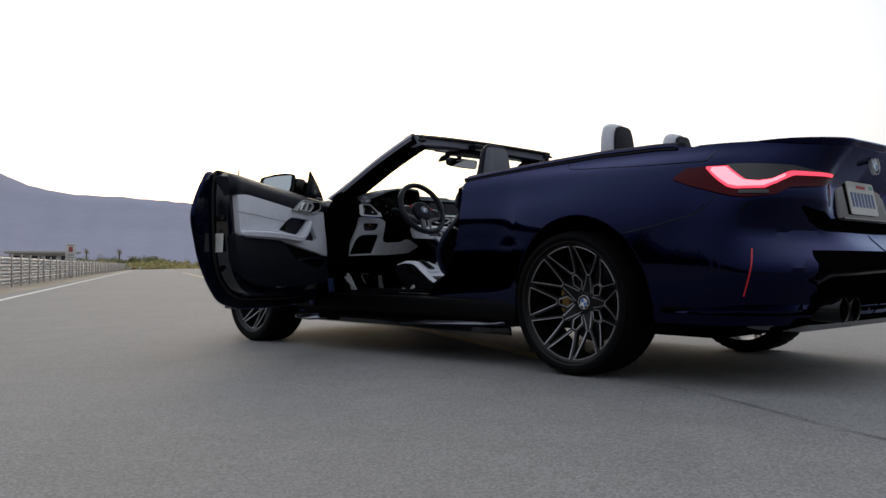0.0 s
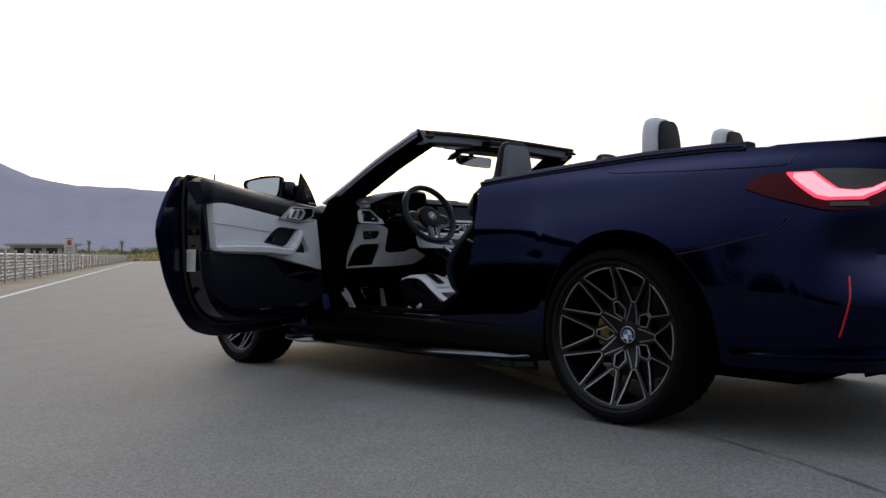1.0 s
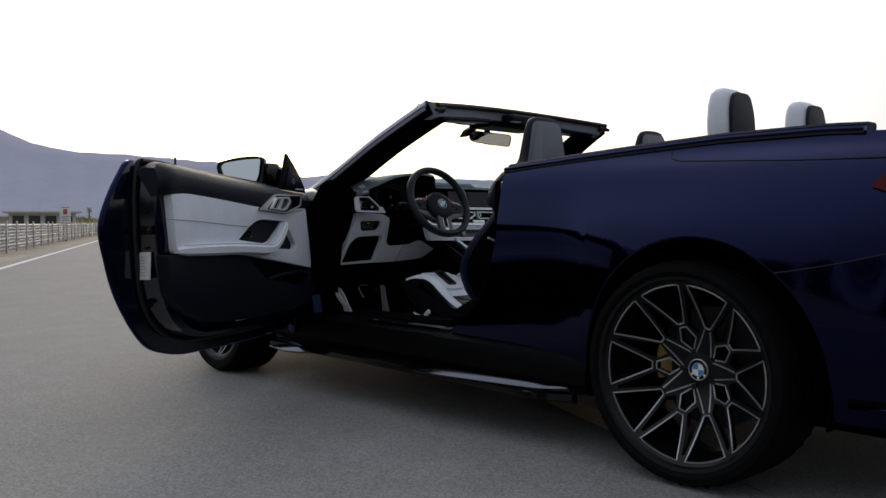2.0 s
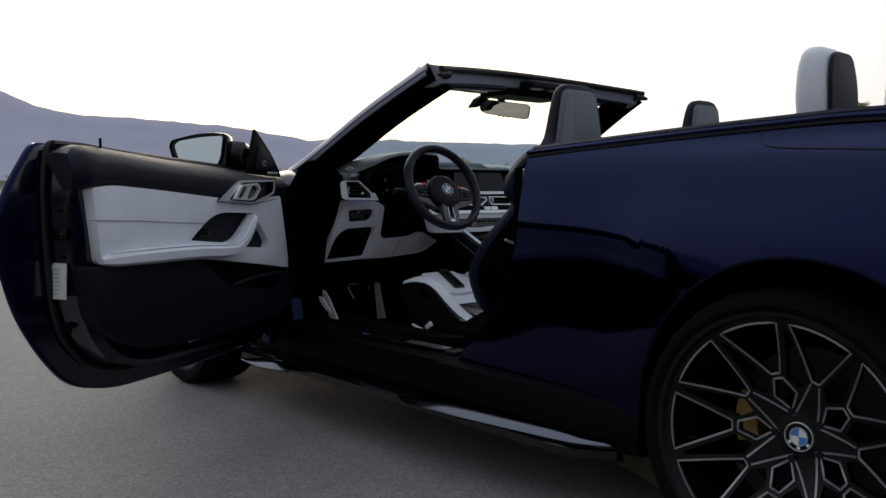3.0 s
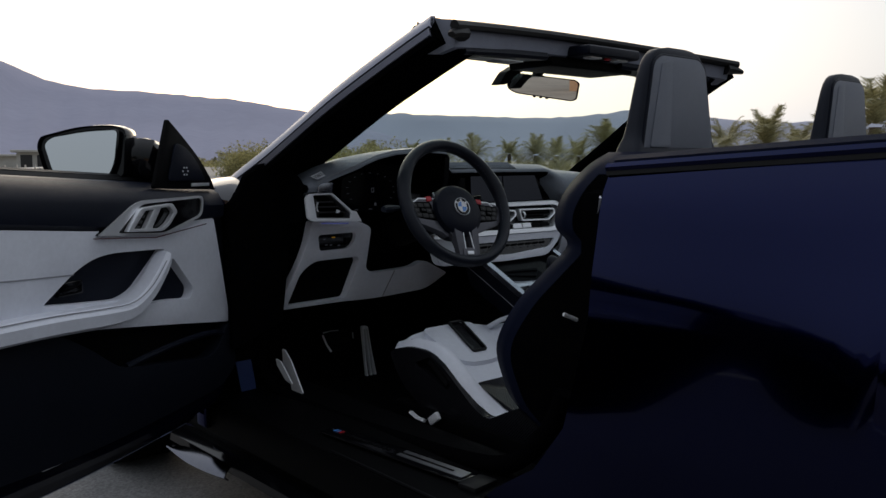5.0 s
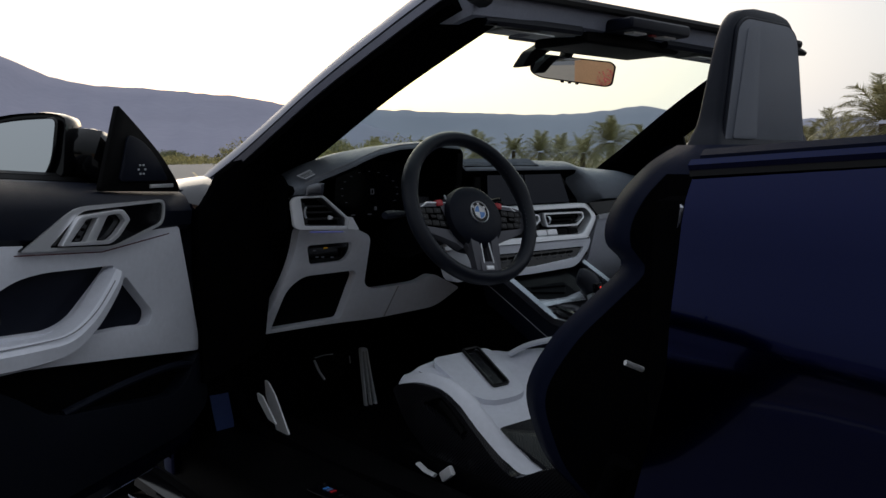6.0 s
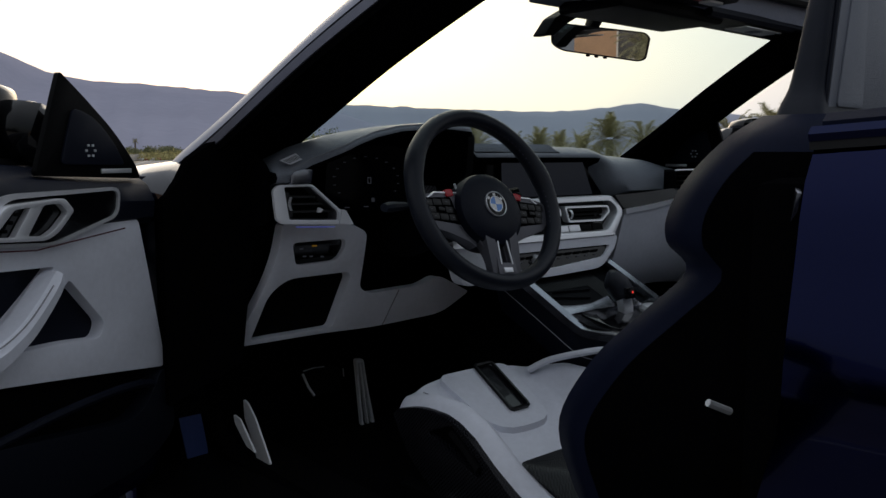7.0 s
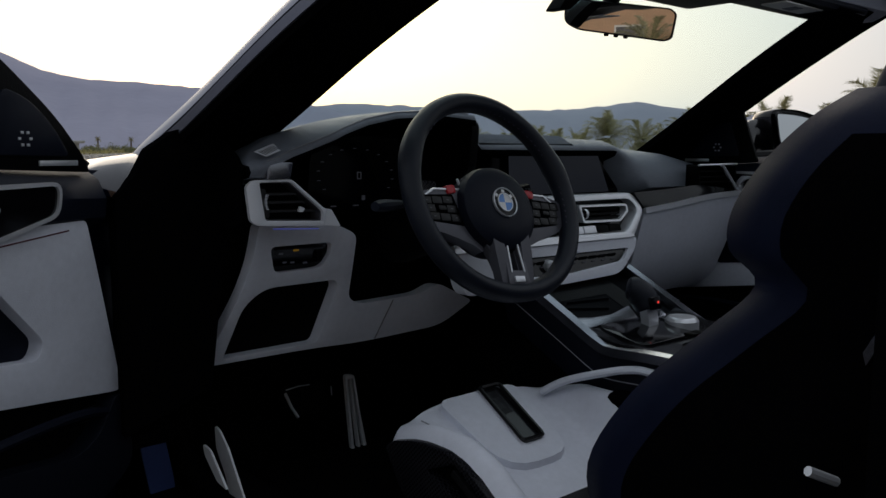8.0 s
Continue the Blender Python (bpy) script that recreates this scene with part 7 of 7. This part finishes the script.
    part("panel_piping", tube([back(p[0] * 1.01, 1.03 + (p[1] - 1.03) * 1.005, -0.004) for p in pn], 0.0035, 6, closed=True, up=(0, 1, 0)), DARK, s)
    # cushion: bolsters that fall to the rear, dished middle, raised front
    sgn = -1 if cx < 0 else 1
    cols = []
    off = -sgn * 0.040
    for u in np.linspace(-1, 1, 41):
        yf = 1.802 - 0.045 * abs(u) ** 2.2
        k = np.clip((abs(u) - 0.58) / 0.27, 0, 1)
        k = k * k * (3 - 2 * k)
        col = []
        for v in np.linspace(0, 1, 34):
            y = 1.20 + (yf - 1.20) * v
            zm = np.interp(y, [1.2, 1.35, 1.5, 1.6, 1.65, 1.74, 1.80], [0.400, 0.402, 0.432, 0.467, 0.482, 0.518, 0.534])
            ze = np.interp(y, [1.2, 1.37, 1.41, 1.45, 1.5, 1.556, 1.608, 1.689, 1.757, 1.80], [0.385, 0.398, 0.412, 0.442, 0.486, 0.526, 0.546, 0.546, 0.528, 0.518])
            col.append((cx + off + 0.205 * u, y, zm + (ze - zm) * k - 0.018 * max(0, abs(u) - 0.93) / 0.07))
        x = cx + off + 0.205 * u
        col += [(x, yf + 0.008, col[-1][2] - 0.012), (x, yf + 0.004, col[-1][2] - 0.030), (x, yf - 0.03, 0.47)]
        cols.append(col)
    cols = [[tuple(p) for p in spline(c, 1)] for c in cols]
    part("cushion", thick(grid(cols), 0.012), LIGHT, s, "light grey leather seat cushion", 60)
    seam = [cols[6 if sgn < 0 else 34][j] for j in range(6, 33)]
    part("cushion_seam", tube([(p[0], p[1], p[2] + 0.001) for p in seam], 0.0012, 5), STITCH, s)
    # thigh pad with its slot
    tp = rounded([(-0.085, 1.60), (0.060, 1.60), (0.105, 1.785), (-0.085, 1.785)], [0.06, 0.05, 0.03, 0.03])
    sl = rounded([(-0.012, 1.645), (0.036, 1.645), (0.066, 1.785), (0.018, 1.785)], 0.008)
    top = lambda a, b, c: (cx + a + 0.03, b, np.interp(b, [1.6, 1.65, 1.74, 1.80], [0.478, 0.492, 0.530, 0.548]) + c)
    part("thigh_pad", sheet(tp, [sl], lambda a, b, c: top(a, b, c + 0.001), 0.03, bevel=0.014), LIGHT, s, "raised thigh pad with a slot")
    part("slot_liner", sheet(rounded([(-0.020, 1.638), (0.044, 1.638), (0.074, 1.792), (0.010, 1.792)], 0.008), [], lambda a, b, c: top(a, b, c + 0.0005), 0.012), CARBONGLOSS, s, "carbon slot liner")
    part("slot_rim", tube([top(p[0], p[1], 0.006) for p in sl], 0.004, 6, closed=True), RIMBLACK, s)
    part("rear_insert", sheet(rounded([(-0.11, 1.34), (0.10, 1.34), (0.10, 1.53), (-0.085, 1.53)], 0.02), [], lambda a, b, c: (cx + a, b, np.interp(b, [1.34, 1.50, 1.53], [0.409, 0.441, 0.449]) + c), 0.012, bevel=0.004), CARBON, s, "dark perforated seat insert")
    part("bolster_edge", sweep(spline([(cx - sgn * 0.170, 1.745, 0.528), (cx - sgn * 0.192, 1.71, 0.552), (cx - sgn * 0.215, 1.65, 0.574), (cx - sgn * 0.238, 1.60, 0.587), (cx - sgn * 0.246, 1.55, 0.588), (cx - sgn * 0.246, 1.40, 0.575)], 6), ring(0.011, 10, 0.007)), LIGHT, s, "light grey bolster edge")
    part("bolster_inner", box(cx - sgn * 0.225, 1.48, 0.500, 0.05, 0.30, 0.10, 0.024, seg=3), MATTE, s)
    # side: dark carbon wing, slot and levers
    wing = rounded([(1.16, 0.34), (1.16, 0.49), (1.26, 0.470), (1.34, 0.432), (1.39, 0.404), (1.44, 0.425), (1.50, 0.468), (1.556, 0.508), (1.608, 0.530), (1.69, 0.530), (1.752, 0.512), (1.765, 0.500), (1.72, 0.43), (1.60, 0.36), (1.40, 0.34)], [0.02, 0.03, 0.05, 0.05, 0.03, 0.05, 0.05, 0.05, 0.05, 0.05, 0.02, 0.01, 0.05, 0.05, 0.05])
    hole = rounded([(1.664, 0.490), (1.600, 0.518), (1.520, 0.466), (1.530, 0.443)], 0.010)
    part("seat_side", sheet(wing, [hole], lambda a, b, c: (cx + sgn * (0.178 + c), a, b), 0.018, bevel=0.004), CARBON, s, "carbon seat side shell")
    part("seat_inner_side", sheet(wing, [], lambda a, b, c: (cx + sgn * (0.160 + c), a, b), 0.006), PLASTIC, s)
    part("seat_base", box(cx, 1.46, 0.335, 0.38, 0.56, 0.10, 0.02), PLASTIC, s)
    part("slot_bar", sweep([(cx + sgn * 0.180, 1.598, 0.508), (cx + sgn * 0.180, 1.560, 0.486), (cx + sgn * 0.180, 1.528, 0.462)], [(-0.004, -0.005), (0.004, -0.005), (0.003, 0.004), (-0.003, 0.004)]), STEEL, s)
    part("seat_lever", sweep([(cx + sgn * 0.205, 1.642, 0.371), (cx + sgn * 0.208, 1.612, 0.364), (cx + sgn * 0.205, 1.587, 0.361)], ring(0.007, 8, 0.004)), PEDAL, s)
    part("seat_lever", box(0, 0, 0, 0.012, 0.040, 0.022, 0.005, Matrix.Translation((cx + sgn * 0.205, 1.549, 0.376)) @ pose(0, 0, 0, -38, 0, 0)), PEDAL, s)
    for q in (-0.16, 0.16):
        part("seat_rail", box(cx + q, 1.45, 0.292, 0.03, 0.80, 0.026, 0.005), STEEL, s)
    return s


front_seat(-0.405, "driver's sports seat in light grey and black leather")
front_seat(0.385, "passenger sports seat in light grey and black leather")

# rear bench and its headrests
rb = new("rear_bench")
rb.parent = car
part("bench_cushion", box(0, 0.60, 0.46, 1.10, 0.50, 0.16, 0.05, seg=3), DARK, rb)
part("bench_back", box(0, 0.30, 0.80, 1.14, 0.14, 0.50, 0.05, pose(0, 0, 0, 0, 0, 0), seg=3), DARK, rb)
part("bench_shelf", box(0, 0.17, 1.03, 1.30, 0.16, 0.06, 0.02), PLASTIC, rb)


def rear_headrest(cx, y):
    sec = [(1.06, 0.092, 0.046), (1.13, 0.096, 0.050), (1.18, 0.094, 0.048), (1.235, 0.086, 0.042), (1.268, 0.074, 0.032), (1.283, 0.054, 0.02)]
    rows = [[(cx + x, y + d + 0.012 * (z - 1.08) / 0.2, z) for x, d in rounded([(-hw, -t), (hw, -t), (hw, t), (-hw, t)], 0.05, 4)] for z, hw, t in sec]
    rows = smooth_rows(rows, 3)
    bm = grid(rows, cv=True)
    cap(bm, rows[-1])
    cap(bm, rows[0])
    h = part("rear_headrest", bm, LIGHT, rb, "light grey rear headrest with a dark back")
    pn = rounded([(-0.084, 1.072), (0.090, 1.072), (0.086, 1.20), (0.066, 1.266), (-0.050, 1.268), (-0.078, 1.20)], 0.03)
    part("headrest_back", sheet(pn, [], lambda a, b, c: (cx + a, y - 0.058 - c + 0.09 * max(0, b - 1.13), b), 0.012, bevel=0.005), DARK, rb)


rear_headrest(-0.248, 0.258)
rear_headrest(0.295, 0.228)

# belt mouldings along the open cockpit
for flip in (False, True):
    sx = 1 if flip else -1
    path = [(sx * (abs(shell(s_of_y(y, 1.0), top_z(s_of_y(y, 1.0)))[0]) - 0.004), y, top_z(s_of_y(y, 1.0)) - 0.002) for y in np.linspace(0.914, -0.40, 34)]
    part("belt_seal", sweep(path, [(-0.012, -0.006), (0.012, -0.006), (0.012, 0.0015), (-0.012, 0.0015)]), SEAL, car)
    part("belt_moulding", sweep(path, [(-0.013, 0.0015), (0.013, 0.0015), (0.015, 0.008), (0.008, 0.015), (-0.008, 0.016), (-0.014, 0.010)]), PAINT, car)
    path = [(p[0] - sx * 0.045, p[1], p[2] + 0.018) for p in path]
    part("side_trim_top", sweep(path, [(-0.035, -0.05), (0.033, -0.05), (0.035, 0.002), (0.025, 0.010), (-0.025, 0.010), (-0.035, 0.004)]), SEATDARK, car)
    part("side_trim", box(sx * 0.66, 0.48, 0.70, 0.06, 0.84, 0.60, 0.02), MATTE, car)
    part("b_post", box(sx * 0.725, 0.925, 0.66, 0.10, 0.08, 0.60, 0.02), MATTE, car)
# dark flange drawn bright: the sky it reflects is put into its colour
part("jamb_flange", sweep([(-0.776, 0.916, 0.950), (-0.765, 0.930, 0.905), (-0.742, 0.960, 0.850), (-0.724, 0.983, 0.815)], [(-0.006, -0.002), (0.006, -0.002), (0.006, 0.002), (-0.006, 0.002)], up=(0.6, -0.8, 0)), SHEENMETAL, car, "jamb flange with its sky sheen put into the metal")
part("door_striker", sweep([(-0.764, 1.004, 0.733), (-0.738, 0.994, 0.721)], ring(0.004, 8)), CHROME, car, "bright door striker")

# ---- centre console ----
def con_edge(x):
    return 0.012 * (abs(x - 0.015) / 0.16) ** 4


con_x = np.linspace(-0.145, 0.175, 15)
part("console_top", thick(grid([[(x, 1.15, 0.60), (x, 1.35, 0.605), (x, 1.50, 0.606 + con_edge(x)), (x, 1.66, 0.612 + con_edge(x)), (x, 1.73, 0.629 + con_edge(x))] for x in con_x]), 0.02), CARBONGLOSS, car, "dark console top")
part("console_tray", grid([[(x, 1.731, 0.629), (x, 1.82, 0.668), (x, 1.90, 0.705), (x, 1.90, 0.68), (x, 1.731, 0.605)] for x in con_x], cv=True), TRAY, car, "dark ribbed storage tray")
part("console_body", box(0.015, 1.60, 0.44, 0.30, 0.95, 0.30, 0.03), PLASTIC, car)
part("console_lid", box(0.015, 1.20, 0.62, 0.28, 0.36, 0.05, 0.02, seg=3), DARK, car)
for x in (-0.150, 0.180):
    path = spline([(x, 1.935, 0.742), (x, 1.86, 0.706), (x, 1.76, 0.656), (x, 1.69, 0.621), (x, 1.65, 0.611), (x, 1.55, 0.615), (x, 1.36, 0.616)], 6)
    part("console_rail", sweep(path, [(-0.011, -0.010), (0.011, -0.010), (0.009, 0.006), (-0.007, 0.009)]), SHEENMETAL, car, "bright console rail")
    part("console_cheek", thick(grid([path + np.array([0, 0, -0.010]), path + np.array([-0.012 if x < 0 else 0.012, -0.004, -0.045]), path + np.array([0, -0.02, -0.12])]), 0.006), DARK, car)
    part("cheek_stitch", tube(path + np.array([-0.016 if x < 0 else 0.016, -0.004, -0.050]), 0.0012, 4), STITCH, car)
def tray(a, b, c=0.0):
    return (a, b, 0.6335 + 0.45 * (b - 1.74) + c)


for k in range(30):
    x = -0.120 + 0.0078 * k
    part("tray_rib", tube([tray(x, 1.822 if x < 0.045 else 1.775), tray(x, 1.885)], 0.0017, 4), VENT, car)
slot_o = np.array([(-0.112, 1.797), (-0.092, 1.818), (0.040, 1.806), (0.000, 1.776)])
part("tray_slot", sheet(rounded(slot_o, 0.004), [rounded(slot_o + (slot_o.mean(0) - slot_o) * np.array([0.05, 0.25]), 0.003)], lambda a, b, c: tray(a, b, 0.004 + c), 0.004), TRAY, car, "raised rim of a card slot")
# sky sheen on the tray's glossy lid, cut out as bright metal pieces
part("tray_sheen", sheet(rounded([(-0.126, 1.768), (-0.122, 1.733), (-0.083, 1.735), (0.041, 1.735), (0.060, 1.772), (-0.020, 1.756), (-0.076, 1.758)], 0.004), [], lambda a, b, c: tray(a, b, 0.004 + c), 0.004, bevel=0.001), SHEENMETAL, car, "sky sheen on the carbon tray lid, set in as metal")
part("tray_sheen", sheet(rounded([(0.131, 1.752), (0.130, 1.722), (0.092, 1.725)], 0.003), [], lambda a, b, c: tray(a, b, 0.004 + c), 0.004, bevel=0.001), SHEENMETAL, car)
gs = part("gear_selector", sweep(spline([(0.026, 1.700, 0.656), (0.026, 1.706, 0.670), (0.023, 1.714, 0.685), (0.014, 1.724, 0.696), (0.002, 1.734, 0.700)], 4), ring(0.024, 16, 0.027), scale=np.interp(np.linspace(0, 1, 17), [0, 0.15, 0.5, 0.85, 0.95, 1], [0.85, 0.98, 1.05, 0.92, 0.75, 0.35])), WHEELLEA, car, "leather gear selector with a bright stalk")
part("selector_stalk", sweep([(0.026, 1.692, 0.614), (0.026, 1.694, 0.640), (0.024, 1.698, 0.662)], [(-0.014, -0.012), (0.014, -0.012), (0.016, 0.008), (-0.016, 0.008)], up=(0, -1, 0)), CHROME, gs)
part("selector_face", box(0, 0, 0, 0.034, 0.006, 0.026, 0.003, Matrix.Translation((0.020, 1.680, 0.674)) @ pose(0, 0, 0, -12, 0, 0)), GLOSS, gs)
part("selector_mark", box(0.026, 1.6765, 0.676, 0.004, 0.002, 0.005, 0.001), REDLED, gs)
part("selector_gate", sheet(rounded([(-0.09, 1.62), (0.09, 1.62), (0.09, 1.735), (-0.09, 1.735)], 0.02), [], lambda a, b, c: (a, b, 0.617 + c + 0.25 * max(0, b - 1.66)), 0.006, bevel=0.002), GLOSS, car)
for k, m in enumerate((REDBTN, PLASTIC, PLASTIC, PLASTIC)):
    part("console_key", box(0.035 + 0.024 * (k % 2), 1.575 + 0.03 * (k // 2), 0.622, 0.020, 0.024, 0.006, 0.002), m, car)
part("control_dial", lathe([(0.612, 0.034), (0.632, 0.034), (0.636, 0.031), (0.638, 0.030), (0.640, 0.027), (0.639, 0.001)], (0.098, 1.668, 0), "z", 36), CHROME, car, "knurled control dial")

# ---- overhead: mirror, visors, lamp console ----
mc = np.array([0.074, 1.828, 1.243])
ma = np.array([0.60, -0.80, -0.15]) / np.linalg.norm([0.60, -0.80, -0.15])
mn = np.array([-0.80, -0.60, -0.055])
mu = np.cross(ma, mn)
mu = mu if mu[2] > 0 else -mu
mo = rounded([(-0.113, 0.022), (-0.095, 0.030), (0.10, 0.032), (0.112, 0.024), (0.111, -0.024), (0.098, -0.031), (-0.08, -0.029), (-0.108, -0.018)], 0.012, 4)
fm = lambda a, b, c: mc + a * ma + b * mu + c * mn
rows = [[fm(p[0] * k, p[1] * k, c) for p in mo] for k, c in ((1.0, 0.0), (1.03, -0.006), (0.98, -0.022), (0.7, -0.034), (0.3, -0.038))]
bm = grid(rows, cv=True)
cap(bm, rows[-1])
im = part("interior_mirror", bm, GLOSS, car, "frameless interior mirror")
bm = bmesh.new()
cap(bm, [fm(p[0] * 0.985, p[1] * 0.97, 0.0015) for p in mo])
part("mirror_glass", thick(bm, 0.001), MIRROR, im, "mirror glass")
part("mirror_rim", tube([fm(p[0], p[1], 0.001) for p in mo], 0.0022, 6, closed=True, up=tuple(mn)), STEEL, im)
for a in (-0.02, 0.0, 0.02):
    part("mirror_key", box(0, 0, 0, 0.008, 0.008, 0.006, 0.002, Matrix.Translation(fm(a, -0.033, -0.004))), PLASTIC, im)
part("mirror_stem", sweep(spline([fm(-0.005, 0.01, -0.03), (0.085, 1.862, 1.28), (0.05, 1.80, 1.315)], 4), ring(0.016, 8, 0.022)), PLASTIC, car)
part("mirror_foot", sheet(rounded([(-0.150, 1.234), (-0.128, 1.272), (-0.085, 1.296), (-0.045, 1.288), (-0.090, 1.262), (-0.122, 1.236)], 0.006), [], lambda a, b, c: (a, 1.775 - c + 0.3 * (1.30 - b), b), 0.035, bevel=0.005), PLASTIC, car)
part("sensor_strip", sheet(rounded([(-0.225, 1.70), (-0.10, 1.70), (-0.10, 1.775), (-0.225, 1.775)], 0.01), [], lambda a, b, c: (a, b, 1.352 - 0.5 * max(0, b - 1.66) + c), 0.003), GREYLEA, car, "grey sensor film on the screen")
oc = part("overhead_console", box(0.05, 1.585, 1.318, 0.24, 0.12, 0.03, 0.012, seg=3), DARK, car, "overhead lamp console")
part("lamp_housing", box(0.06, 1.695, 1.291, 0.38, 0.17, 0.032, 0.014, seg=3), PLASTIC, oc)
part("map_lamp", box(-0.01, 1.56, 1.301, 0.05, 0.03, 0.006, 0.003), WHITE, oc)
part("map_lamp", box(0.11, 1.56, 1.301, 0.05, 0.03, 0.006, 0.003), WHITE, oc)
part("sos_key", box(0.05, 1.555, 1.301, 0.02, 0.012, 0.006, 0.002), REDBTN, oc)
for sx in (-1, 1):
    path = [(sx * x, 1.555 + 0.10 * (1 - (x / 0.62) ** 2), 1.274 + 0.03 * (1 - (x / 0.62) ** 2)) for x in np.linspace(0.17, 0.55, 10)]
    v = part("sun_visor", sweep(path, [(-0.07, -0.012), (0.055, -0.016), (0.06, -0.008), (0.055, 0.004), (-0.07, 0.006)] if sx > 0 else [(0.07, -0.012), (0.07, 0.006), (-0.055, 0.004), (-0.06, -0.008), (-0.055, -0.016)]), DARK, car, "folded dark sun visor")
    part("visor_label", box(sx * 0.36, 1.600, 1.271, 0.16, 0.055, 0.003, 0.001, None), LABEL, v)
    part("visor_bar", box(sx * 0.36, 1.600, 1.269, 0.03, 0.03, 0.002, 0), INK, v)
# wipers' shadow line and bonnet edge
part("wiper", sweep(spline([(-0.55, 2.36, 0.992), (-0.1, 2.44, 0.998), (0.35, 2.40, 0.995)], 6), ring(0.008, 6)), PLASTIC, car)
